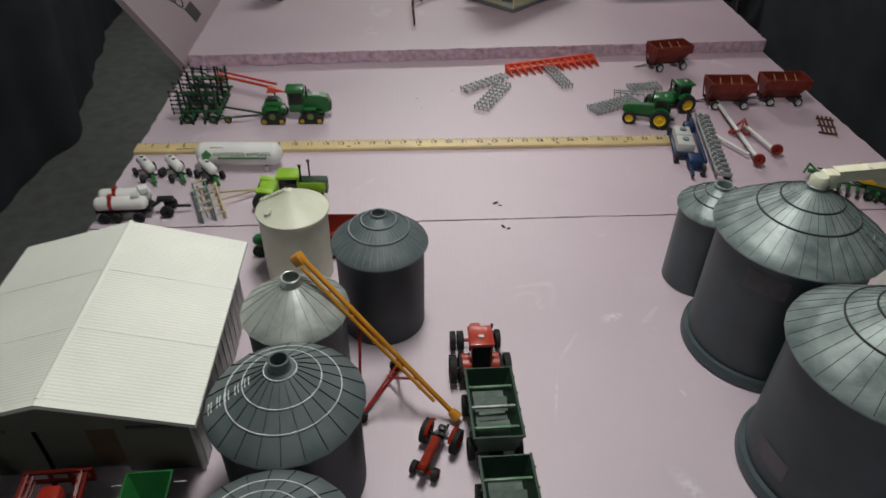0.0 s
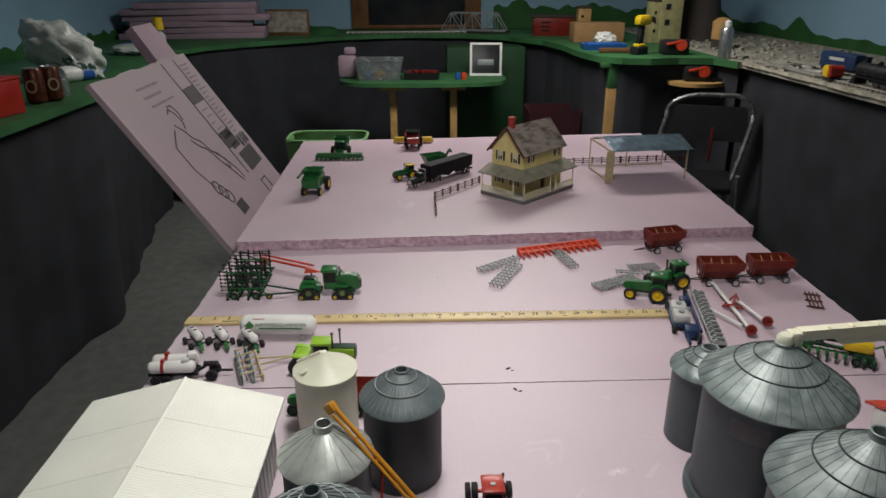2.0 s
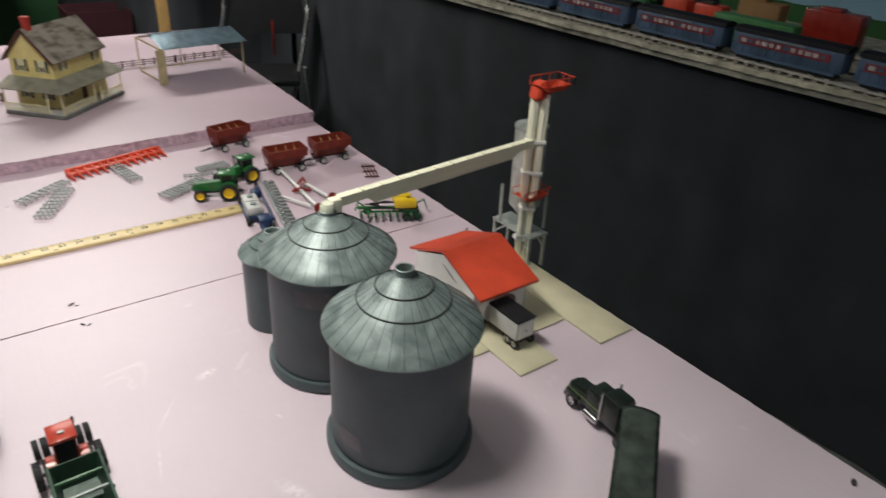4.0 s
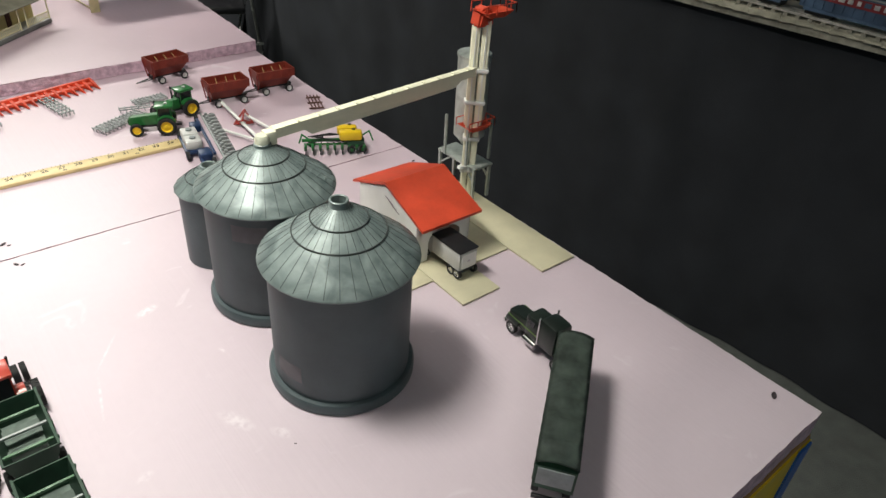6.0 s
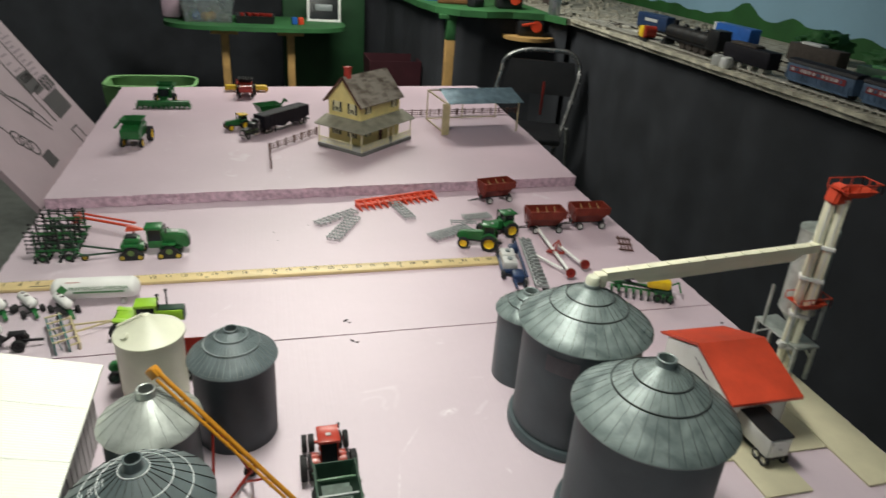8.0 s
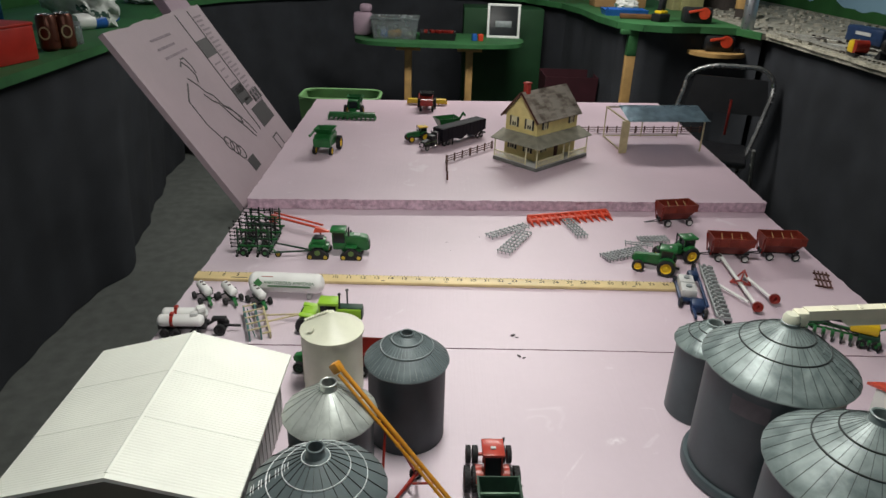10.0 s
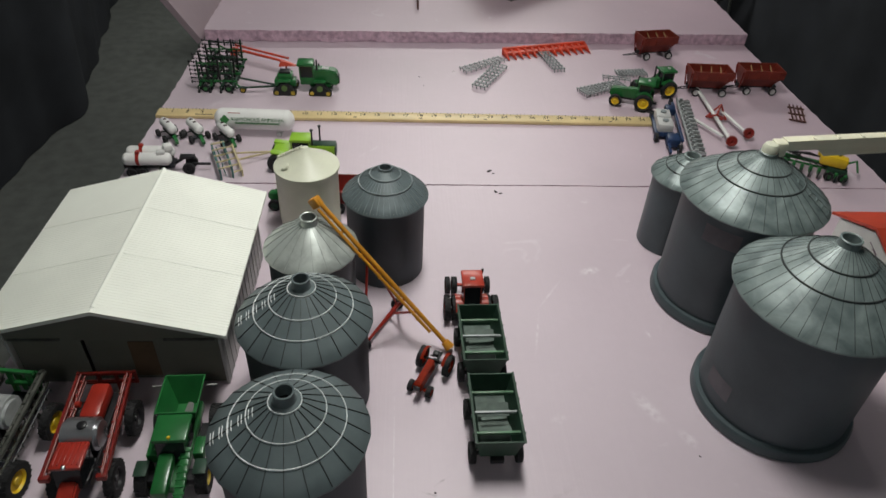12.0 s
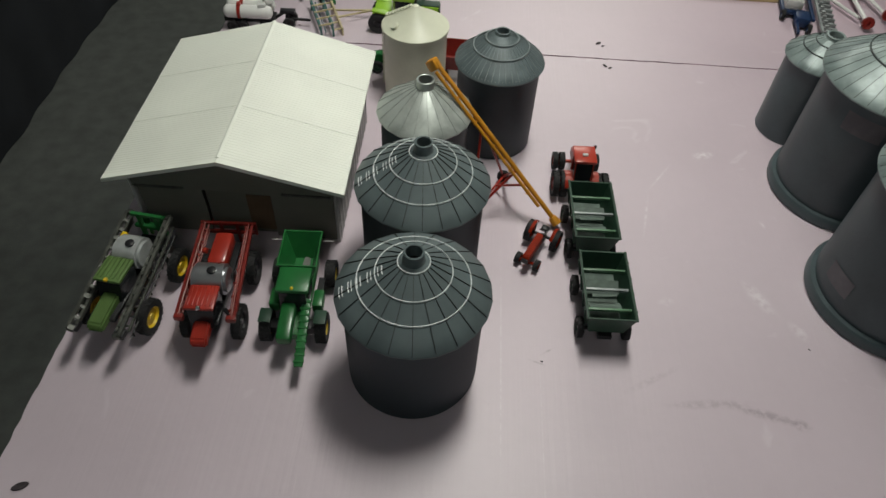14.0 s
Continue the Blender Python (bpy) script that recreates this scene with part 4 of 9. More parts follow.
for sx in (-1, 1):
    part("door_track", box(bm_new(), (sx * 0.075, -HY - 0.001, 0.068), (0.05, 0.002, 0.002)), "boom_grey", shed)
OX, OY0, OY1 = 0.1185, -0.121, 0.122
for sx in (-1, 1):
    for k in range(3):
        y0 = OY0 + (OY1 - OY0) * k / 3 + 0.0001
        y1 = OY0 + (OY1 - OY0) * (k + 1) / 3 - 0.0001
        zt = (0.0, 0.0003, 0.0006)[k]
        e, r_ = EZ - 0.0045 + zt, RZ + zt
        # fine corrugation running down the slope
        bm = bm_new()
        n = 66
        lines = []
        for i in range(n + 1):
            y, up_z = y0 + (y1 - y0) * i / n, 0.0006 * (i % 3 != 0)
            lines.append([bm.verts.new(p) for p in ((0, y, r_ + up_z), (sx * OX, y, e + up_z), (sx * OX, y, e - 0.003), (0, y, r_ - 0.003))])
        for a, b in zip(lines, lines[1:]):
            for q in range(4):
                bm.faces.new((a[q], b[q], b[(q + 1) % 4], a[(q + 1) % 4]))
        bm.faces.new(lines[0])
        bm.faces.new(lines[-1][::-1])
        part("roof_panel", bm, "white_roof", shed, "ivory roof panel")
part("ridge_cap", prism(bm_new(), [(-0.0026, RZ + 0.0006), (0, RZ + 0.0022), (0.0026, RZ + 0.0006), (0, RZ - 0.001)], OY0 - 0.0004, OY1 + 0.0004), "white_roof", shed)

for sx in (-1, 1):
    part("bargeboard", hexa(bm_new(), [(0, OY0 - 0.007, RZ - 0.0035), (sx * OX, OY0 - 0.007, EZ - 0.008), (sx * OX, OY0 - 0.0003, EZ - 0.008), (0, OY0 - 0.0003, RZ - 0.0035)],
                            [(0, OY0 - 0.007, RZ + 0.0009), (sx * OX, OY0 - 0.007, EZ - 0.0036), (sx * OX, OY0 - 0.0003, EZ - 0.0036), (0, OY0 - 0.0003, RZ + 0.0009)]), "white_roof", shed)


# ---- elevator with drive-through house ----
pads = thing("elevator_pad", pose(0, 0, T), "flat pale beige plastic base of the elevator", "base plate")
part("slab", box(bm_new(), (1.184, -0.485, 0.0015), (0.068, 0.285, 0.003), 0.0006), "pad", pads)
part("driveway", box(bm_new(), (1.0405, -0.505, 0.0015), (0.066, 0.232, 0.003), 0.0006), "pad", pads)
part("apron", box(bm_new(), (1.112, -0.475, 0.0012), (0.075, 0.165, 0.0024), 0.0005), "pad", pads)
part("apron", box(bm_new(), (0.985, -0.475, 0.0012), (0.044, 0.165, 0.0024), 0.0005), "pad", pads)

dh = thing("drive_house", pose(1.058, -0.446, T + 0.0032), "white plastic drive-through house with an orange-red roof", "building")
HX, HY, EZ, RZ = 0.045, 0.070, 0.071, 0.094
for sx in (-1, 1):
    part("gable_wall", prism(bm_new(), [(-HY, 0), (HY, 0), (HY, EZ - 0.005), (0.004, RZ - 0.003), (-HY, EZ - 0.005)], sx * HX - (0.0060 if sx < 0 else 0.0015), sx * HX + 0.0015, "x"), "white", dh)
arch = [(-HX, 0), (-HX, EZ - 0.005), (HX, EZ - 0.005), (HX, 0), (0.029, 0), (0.029, 0.030)] + [(0.029 * math.cos(math.pi * i / 8), 0.030 + 0.018 * math.sin(math.pi * i / 8)) for i in range(1, 8)] + [(-0.029, 0.030), (-0.029, 0)]
for y in (-HY, HY - 0.003):
    part("arch_wall", prism(bm_new(), arch, y, y + 0.003), "white", dh, "white wall with an arched doorway")
for y0, z0, y1, z1 in ((-0.086, EZ - 0.010, 0.004, RZ), (0.086, EZ - 0.010, 0.004, RZ)):
    bm = bm_new()
    hexa(bm, [(-0.053, y0, z0), (0.053, y0, z0), (0.053, y1, z1), (-0.053, y1, z1)], [(-0.053, y0, z0 + 0.004), (0.053, y0, z0 + 0.004), (0.053, y1, z1 + 0.004), (-0.053, y1, z1 + 0.004)])
    part("roof_slope", bm, "red_roof", dh, "orange-red roof slope")
for k in range(3):
    part("printed_line", bar(bm_new(), (-HX - 0.0062, -0.03 + 0.008 * k, 0.062 + 0.004 * k), (-HX - 0.0062, -0.012 + 0.008 * k, 0.068 + 0.004 * k), 0.0008), "ink_grey", dh)


def white_box_truck(m):
    t = thing("grain_truck", m, "white box truck with a black roof inside the drive house", "truck")
    part("box", box(bm_new(), (-0.012, 0, 0.026), (0.055, 0.030, 0.026), 0.0008), "grey_white", t)
    part("roof", box(bm_new(), (-0.012, 0, 0.0405), (0.057, 0.032, 0.003), 0.001), "black_plastic", t, "black roof cover")
    part("cab", box(bm_new(), (0.029, 0, 0.021), (0.022, 0.028, 0.026), 0.003), "grey_white", t)
    part("door", box(bm_new(), (-0.0405, 0, 0.026), (0.002, 0.024, 0.022), 0.0003), "white", t)
    part("latch", box(bm_new(), (-0.0418, 0.001, 0.026), (0.001, 0.004, 0.002)), "chrome", t)
    part("chassis", box(bm_new(), (-0.002, 0, 0.0105), (0.075, 0.020, 0.004)), "black_plastic", t)
    return t


# tall elevator leg with two red platforms
leg = thing("grain_elevator", pose(1.196, -0.404, T + 0.003, 0, 0.0, 0), "tall cream plastic elevator leg with red platforms", "grain elevator")
# two square casings side by side, slimmer below the lower platform
for s in (-1, 1):
    part("casing", box(bm_new(), (s * 0.0058, s * -0.0047, 0.208), (0.0122, 0.0130, 0.160), 0.0012, -38), "cream_light", leg)
    part("lower_casing", box(bm_new(), (s * 0.0046, s * -0.0037, 0.066), (0.0098, 0.0110, 0.132), 0.0012, -38), "cream_light", leg)
    part("corner_bead", box(bm_new(), (s * 0.0058 - 0.0042, s * -0.0047 - 0.0056, 0.208), (0.0016, 0.0016, 0.160), 0, -38), "white", leg)
for z, w in ((0.05, 0.026), (0.105, 0.026), (0.165, 0.032), (0.215, 0.032)):
    part("bracket", box(bm_new(), (0.0, 0.0, z), (w, 0.019, 0.006), 0.001, -38), "white", leg)
part("inlet", box(bm_new(), (-0.017, -0.004, 0.058), (0.014, 0.008, 0.006), 0.001, 0, 18), "white", leg)


def platform(z, w, dx):
    bm = hopper(bm_new(), -w, w * 0.9, -w * 0.55, w * 0.55, z, z + 0.009, -w * 0.5, w * 0.5, -w * 0.4, w * 0.4)
    bmesh.ops.translate(bm, verts=bm.verts[:], vec=(dx, -dx * 0.7, 0))
    p = part("platform", bm, "red_roof", leg, "red plastic platform")
    e = -dx * 0.7
    for a, b in (((dx - w, e - w * 0.6), (dx + w, e - w * 0.6)), ((dx + w, e - w * 0.6), (dx + w, e + w * 0.6)), ((dx + w, e + w * 0.6), (dx - w, e + w * 0.6))):
        part("rail", bar(bm_new(), (a[0], a[1], z + 0.019), (b[0], b[1], z + 0.019), 0.0012), "red_roof", p)
        for k in range(4):
            x, y = a[0] + (b[0] - a[0]) * k / 3, a[1] + (b[1] - a[1]) * k / 3
            part("rail_post", bar(bm_new(), (x, y, z + 0.006), (x, y, z + 0.019), 0.0011), "red_roof", p)


platform(0.120, 0.026, 0.004)
platform(0.294, 0.028, 0.012)
hood = prism(bm_new(), [(-0.016, 0.280), (0.014, 0.280), (0.012, 0.298), (0.005, 0.306), (-0.004, 0.308), (-0.012, 0.302)], -0.011, 0.011)
bmesh.ops.bevel(hood, geom=hood.edges[:], offset=0.003, segments=2, affect="EDGES")
part("head_cover", hood, "red_roof", leg, "red head cover")

# spout from the leg to the big bin
sp0, sp1 = Vector((1.190, -0.404, T + 0.217)), Vector((0.843, -0.444, T + 0.216))
bm = bm_new()
bar(bm, sp0, sp1, 0.011, 0.012)
spout = solid("spout", bm, "cream_light", "long cream plastic grain spout from elevator to bin", "spout")
d = (sp1 - sp0)
part("end_block", box(bm_new(), sp1 + Vector((-0.006, -0.003, -0.003)), (0.015, 0.014, 0.018), 0.003), "cream_light", spout)
bm2 = bm_new()
a0, a1 = sp0 + d * 0.09, sp0 + d * 0.872
hexa(bm2, [a0 + Vector((-0.012, -0.005, -0.0155)), a1 + Vector((0.007, -0.005, -0.0145)), a1 + Vector((0.007, 0.005, -0.0145)), a0 + Vector((-0.012, 0.005, -0.0155))],
     [a0 + Vector((0.004, -0.005, -0.004)), a1 + Vector((-0.006, -0.005, -0.004)), a1 + Vector((-0.006, 0.005, -0.004)), a0 + Vector((0.004, 0.005, -0.004))])
part("web", bm2, "cream_light", spout, "deep web under the spout")
for i in range(11):
    p = sp0 + d * (0.05 + 0.085 * i) + Vector((0, 0, 0.0058))
    part("stud", box(bm_new(), p, (0.004, 0.008, 0.003), 0.0008), "cream_light", spout)

# grey hopper tank on legs behind the leg
ht = thing("hopper_tank", pose(1.216, -0.380, T + 0.003, 0, -1.6, 0), "grey plastic hopper tank on four braced legs", "tank")
part("shell", corrugated(0.0250, 0.098, 0.229, 26, 0.0004, 40), "bin_mid", ht, smooth=60)
part("lid", lathe(bm_new(), [(0.0262, 0.227), (0.0262, 0.231), (0.004, 0.237), (0, 0.236)], 40), "bin_mid", ht)
part("cone", lathe(bm_new(), [(0.0245, 0.099), (0.005, 0.072), (0.004, 0.066), (0, 0.066)], 32), "bin_mid", ht)
part("deck", box(bm_new(), (-0.005, 0, 0.058), (0.040, 0.092, 0.004), 0.0008), "bin_mid", ht)
for sx in (-1, 1):
    for sy in (-1, 1):
        part("leg", bar(bm_new(), (sx * 0.016 - 0.006, sy * 0.043, 0), (sx * 0.016 - 0.006, sy * 0.043, 0.058), 0.0045), "bin_mid", ht)
        part("upper_leg", bar(bm_new(), (sx * 0.0245 - 0.002, sy * 0.0265, 0.058), (sx * 0.0245 - 0.002, sy * 0.0265, 0.128), 0.0035), "bin_mid", ht)
        part("brace", bar(bm_new(), (sx * 0.016 - 0.006, sy * 0.043, 0.034), (sx * 0.016 - 0.006, sy * 0.016, 0.056), 0.0025), "bin_mid", ht)

# ---- farmhouse on the raised board ----
FH = Vector((0.694, 0.592, U))
fa = math.degrees(math.atan2(0.748 - 0.590, 0.858 - 0.694))
fh = thing("farmhouse", pose(FH.x, FH.y, U, 0, 0, fa), "pale yellow model farmhouse with a porch and shingle roof", "house")
# local axes: x along the long front, y along the short side; the origin is the near porch corner
LXH, LYH = 0.226, 0.152
part("base", box(bm_new(), (LXH / 2, LYH / 2, 0.0045), (LXH, LYH, 0.009), 0.0008), "grey_base", fh, "grey stone base")
part("porch_floor", box(bm_new(), (LXH / 2, LYH / 2, 0.0098), (LXH - 0.004, LYH - 0.004, 0.0016)), "grey_white", fh)
BX0, BX1, BY0, BY1, BZ = 0.042, 0.218, 0.040, 0.148, 0.125
RG = 0.186
bm = bm_new()
box(bm, ((BX0 + BX1) / 2, (BY0 + BY1) / 2, (BZ + 0.01) / 2), (BX1 - BX0, BY1 - BY0, BZ - 0.01))
walls = part("wall", bm, "house_yellow", fh)
ym = (BY0 + BY1) / 2
for x0, x1 in ((BX0, BX0 + 0.002), (BX1 - 0.002, BX1)):
    part("gable", prism(bm_new(), [(BY0, BZ), (BY1, BZ), (ym, RG - 0.003)], x0, x1, "x"), "house_yellow", fh)
for i in range(22):
    z = 0.016 + i * 0.0050
    if z < BZ:
        part("clapboard", box(bm_new(), ((BX0 + BX1) / 2, BY0 - 0.0003, z), (BX1 - BX0, 0.0008, 0.0042)), "house_yellow", walls)
        part("clapboard", box(bm_new(), (BX0 - 0.0003, ym, z), (0.0008, BY1 - BY0, 0.0042)), "house_yellow", walls)
# shingle roof, course by course; ridge along x
for side in (-1, 1):
    y_e, z_e = ym + side * ((BY1 - BY0) / 2 + 0.010), BZ - 0.010
    rows = 15
    sl = part("roof_slope", hexa(bm_new(), [(BX0 - 0.010, y_e, z_e), (BX1 + 0.008, y_e, z_e), (BX1 + 0.008, ym, RG), (BX0 - 0.010, ym, RG)],
                                 [(BX0 - 0.010, y_e, z_e + 0.002), (BX1 + 0.008, y_e, z_e + 0.002), (BX1 + 0.008, ym, RG + 0.002), (BX0 - 0.010, ym, RG + 0.002)]), "shingle", fh)
    for i in range(rows):
        t0, t1 = i / rows, (i + 1.15) / rows
        y0, z0 = y_e + (ym - y_e) * t0, z_e + (RG - z_e) * t0 + 0.0026
        y1, z1 = y_e + (ym - y_e) * min(1, t1), z_e + (RG - z_e) * min(1, t1) + 0.0020
        cols = 9 if side < 0 else 1
        for k in range(cols):
            x0 = BX0 - 0.010 + (BX1 - BX0 + 0.018) * k / cols
            x1 = BX0 - 0.010 + (BX1 - BX0 + 0.018) * (k + 1) / cols - (0.0006 if cols > 1 else 0)
            part("shingle", hexa(bm_new(), [(x0, y0, z0 - 0.0012), (x1, y0, z0 - 0.0012), (x1, y1, z1 - 0.001), (x0, y1, z1 - 0.001)], [(x0, y0, z0), (x1, y0, z0), (x1, y1, z1), (x0, y1, z1)]), "shingle", sl)
for side in (-1, 1):
    part("bargeboard", bar(bm_new(), (BX0 - 0.011, ym + side * ((BY1 - BY0) / 2 + 0.010), BZ - 0.010), (BX0 - 0.011, ym, RG + 0.001), 0.0022, 0.005), "brown", fh)
part("chimney", box(bm_new(), (BX0 + 0.013, ym, RG + 0.008), (0.015, 0.013, 0.030), 0.0006), "chimney", fh, "red brick chimney")
part("chimney_cap", box(bm_new(), (BX0 + 0.013, ym, RG + 0.0235), (0.018, 0.016, 0.004), 0.0006), "chimney", fh)
# porch roof round two sides
PZ0, PZ1 = 0.062, 0.080
ov = 0.006
part("porch_roof", hexa(bm_new(), [(-ov, -ov, PZ0 - 0.002), (LXH + ov, -ov, PZ0 - 0.002), (LXH + ov, BY0, PZ1 - 0.003), (BX0, BY0, PZ1 - 0.003)], [(-ov, -ov, PZ0), (LXH + ov, -ov, PZ0), (LXH + ov, BY0 + 0.001, PZ1), (BX0 + 0.001, BY0 + 0.001, PZ1)]), "porch_roof", fh, "mottled grey porch roof")
part("porch_roof", hexa(bm_new(), [(-ov, LYH + ov, PZ0 - 0.002), (-ov, -ov, PZ0 - 0.002), (BX0, BY0, PZ1 - 0.003), (BX0, LYH + ov, PZ1 - 0.003)], [(-ov, LYH + ov, PZ0), (-ov, -ov, PZ0), (BX0 + 0.001, BY0 + 0.001, PZ1), (BX0 + 0.001, LYH + ov, PZ1)]), "porch_roof", fh, "mottled grey porch roof")
posts = [(0.003, 0.003), (0.003, 0.040), (0.003, 0.149), (0.118, 0.003), (0.142, 0.003), (0.223, 0.003)]
for x, y in posts:
    part("porch_post", cyl(bm_new(), (x, y, 0.010), (x, y, PZ0), 0.0020, 0.0016, 8), "house_trim", fh)


def railing(x0, y0, x1, y1):
    r = part("railing", bar(bm_new(), (x0, y0, 0.027), (x1, y1, 0.027), 0.0022), "house_trim", fh)
    part("bottom_rail", bar(bm_new(), (x0, y0, 0.0135), (x1, y1, 0.0135), 0.0018), "house_trim", r)
    n = max(3, int(math.hypot(x1 - x0, y1 - y0) / 0.0062))
    for i in range(1, n):
        x, y = x0 + (x1 - x0) * i / n, y0 + (y1 - y0) * i / n
        part("baluster", bar(bm_new(), (x, y, 0.0135), (x, y, 0.027), 0.0016), "house_trim", r)


railing(0.003, 0.042, 0.003, 0.149)
railing(0.005, 0.003, 0.118, 0.003)
railing(0.142, 0.003, 0.223, 0.003)


def house_window(x, y, z, axis, w=0.016, h=0.025):
    """A sash window with two shutters on the face whose normal is -axis."""
    wdw = thing("window", pose(x, y, z, 0, 0, 0 if axis == "y" else -90), "", "")
    wdw.parent = fh
    for k in ("label", "category"):
        if k in wdw:
            del wdw[k]
    part("pane", box(bm_new(), (0, -0.0006, 0), (w, 0.0012, h)), "glass_dark", wdw)
    part("blind", box(bm_new(), (0, -0.0008, h * 0.24), (w * 0.92, 0.0014, h * 0.46)), "house_trim", wdw, "cream blind behind the upper sash")
    for s in (-1, 1):
        part("sash", box(bm_new(), (s * w / 2, -0.0012, 0), (0.0032, 0.0020, h + 0.003)), "house_trim", wdw)
        part("sash", box(bm_new(), (0, -0.0012, s * h / 2), (w, 0.0020, 0.0022)), "house_trim", wdw)
        part("shutter", box(bm_new(), (s * (w / 2 + 0.0045), -0.0010, 0), (0.0058, 0.0016, h + 0.002), 0.0003), "shutter", wdw, "black shutter")
    part("sash", box(bm_new(), (0, -0.0012, 0), (w, 0.0018, 0.0022)), "house_trim", wdw)
    part("mullion", box(bm_new(), (0, -0.0013, -h * 0.1), (0.0016, 0.0016, h * 0.8)), "house_trim", wdw)


house_window(BX0 - 0.0004, 0.066, 0.106, "x")
house_window(BX0 - 0.0004, 0.118, 0.106, "x")
house_window(BX0 - 0.0004, 0.066, 0.044, "x")
house_window(BX0 - 0.0004, 0.120, 0.044, "x")
house_window(0.074, BY0 - 0.0004, 0.104, "y", 0.010, 0.018)
house_window(0.190, BY0 - 0.0004, 0.104, "y", 0.010, 0.018)
house_window(0.074, BY0 - 0.0004, 0.044, "y", 0.010, 0.020)
part("front_door", box(bm_new(), (0.130, BY0 - 0.001, 0.034), (0.016, 0.002, 0.044), 0.0004), "brown", fh, "brown front door")

# ---- open carport with a silver-blue sheet roof ----
cp = thing("carport", pose(1.078, 0.887, U, 0, 0, 6), "cream open-sided carport with a silver-blue sheet roof", "carport")
for x, y, w in ((-0.125, -0.085, 0.012), (-0.120, 0.085, 0.003), (0.118, -0.075, 0.0036), (0.118, 0.085, 0.003), (0.0, 0.085, 0.003)):
    part("post", bar(bm_new(), (x, y, 0), (x, y, 0.092), w, 0.006 if w > 0.01 else w), "tan", cp)
part("wide_post", bar(bm_new(), (-0.1135, -0.085, 0), (-0.1135, -0.085, 0.092), 0.010, 0.004), "tan", cp)
for (x0, y0), (x1, y1) in (((-0.122, -0.085), (0.12, -0.078)), ((-0.122, 0.085), (0.12, 0.085)), ((-0.12, -0.085), (-0.12, 0.085)), ((0.118, -0.078), (0.118, 0.085))):
    part("beam", bar(bm_new(), (x0, y0, 0.093), (x1, y1, 0.093), 0.004), "tan", cp)
part("ground_rail", bar(bm_new(), (-0.12, 0.085, 0.004), (0.118, 0.085, 0.004), 0.003), "tan", cp)
part("ground_rail", bar(bm_new(), (-0.12, -0.085, 0.003), (-0.12, 0.085, 0.003), 0.003), "tan", cp)
bm = bm_new()
rnd = random.Random(9)
n, k = 24, 10
grid = [[bm.verts.new((-0.118 + 0.24 * i / n, -0.104 + 0.202 * j / k, 0.0950 + 0.024 * (1 - abs(2 * j / k - 1)) + rnd.uniform(-0.0008, 0.0008))) for j in range(k + 1)] for i in range(n + 1)]
for i in range(n):
    for j in range(k):
        bm.faces.new((grid[i][j], grid[i + 1][j], grid[i + 1][j + 1], grid[i][j + 1]))
bmesh.ops.solidify(bm, geom=bm.faces[:], thickness=0.0012)
part("roof_sheet", bm, "foil", cp, "crinkled silver-blue roof sheet", smooth=60)


# ---- rail fences ----
def rail_fence(x0, y0, x1, y1, n, h=0.022, label="brown plastic three-rail fence standing on the foam"):
    L = math.hypot(x1 - x0, y1 - y0)
    f = thing("rail_fence", pose(x0, y0, U, 0, 0, math.degrees(math.atan2(y1 - y0, x1 - x0))), label, "fence", "rail fences")
    for i in range(n + 1):
        x = L * i / n
        part("post", box(bm_new(), (x, 0, h / 2), (0.003, 0.003, h)), "brown", f)
        if i in (0, n, n // 2):
            part("post", box(bm_new(), (x + 0.004, 0.001, h / 2 - 0.001), (0.003, 0.003, h)), "brown", f)
    for z in (0.25, 0.52, 0.80):
        part("rail", box(bm_new(), (L / 2, 0, h * z), (L, 0.0014, 0.0022)), "brown", f)
    return f


rail_fence(0.461, 0.652, 0.592, 0.80, 6)
rail_fence(0.463, 0.515, 0.461, 0.648, 4)
rail_fence(0.850, 0.995, 1.275, 1.035, 14)

# loose fence panel lying on the lower board
panel = thing("fence_panel", pose(1.180, 0.060, T, 0, 0, -22), "small brown fence panel lying flat on the foam", "fence")
for i in range(4):
    part("slat", box(bm_new(), (-0.0105 + 0.007 * i, 0, 0.0035), (0.0022, 0.070, 0.002), 0, 3), "brown", panel)
for y in (-0.028, 0.0, 0.028):
    part("cross_slat", box(bm_new(), (0, y, 0.0012), (0.030, 0.0035, 0.0022), 0, 3), "brown", panel)

# ---- yardstick ----
ys = thing("yardstick", pose(0.0, -0.0025, T, 0, 0, 0.1), "varnished wooden yardstick with black inch numerals", "ruler")
part("stick", box(bm_new(), (0.4572, 0.0155, 0.003), (0.9144, 0.027, 0.006), 0.0008), "wood_rule", ys)
tick_long = to_mesh("inch_tick", box(bm_new(), (0, 0.0265, 0.0062), (0.0009, 0.006, 0.0003)), "ink")
tick_mid = to_mesh("half_tick", box(bm_new(), (0, 0.0273, 0.0062), (0.0007, 0.0042, 0.0003)), "ink")
tick_small = to_mesh("quarter_tick", box(bm_new(), (0, 0.028, 0.0062), (0.0005, 0.0026, 0.0003)), "ink")
for i in range(1, 144):
    me = tick_long if i % 4 == 0 else tick_mid if i % 2 == 0 else tick_small
    part("tick", me, None, ys, "", pose(i * 0.00635, 0, 0))
for i in range(1, 36):
    part("numeral", lettering(str(i), 0.012, "ink"), None, ys, "", pose(i * 0.0254, 0.0175, 0.0062))
for i, w in ((4.5, 0.02), (13.5, 0.006), (18.05, 0.006), (22.6, 0.006), (27.1, 0.006), (31.6, 0.006), (3.2, 0.03)):
    part("printed_mark", box(bm_new(), (i * 0.0254, 0.0075, 0.0062), (w, 0.0022, 0.0003)), "ink", ys)


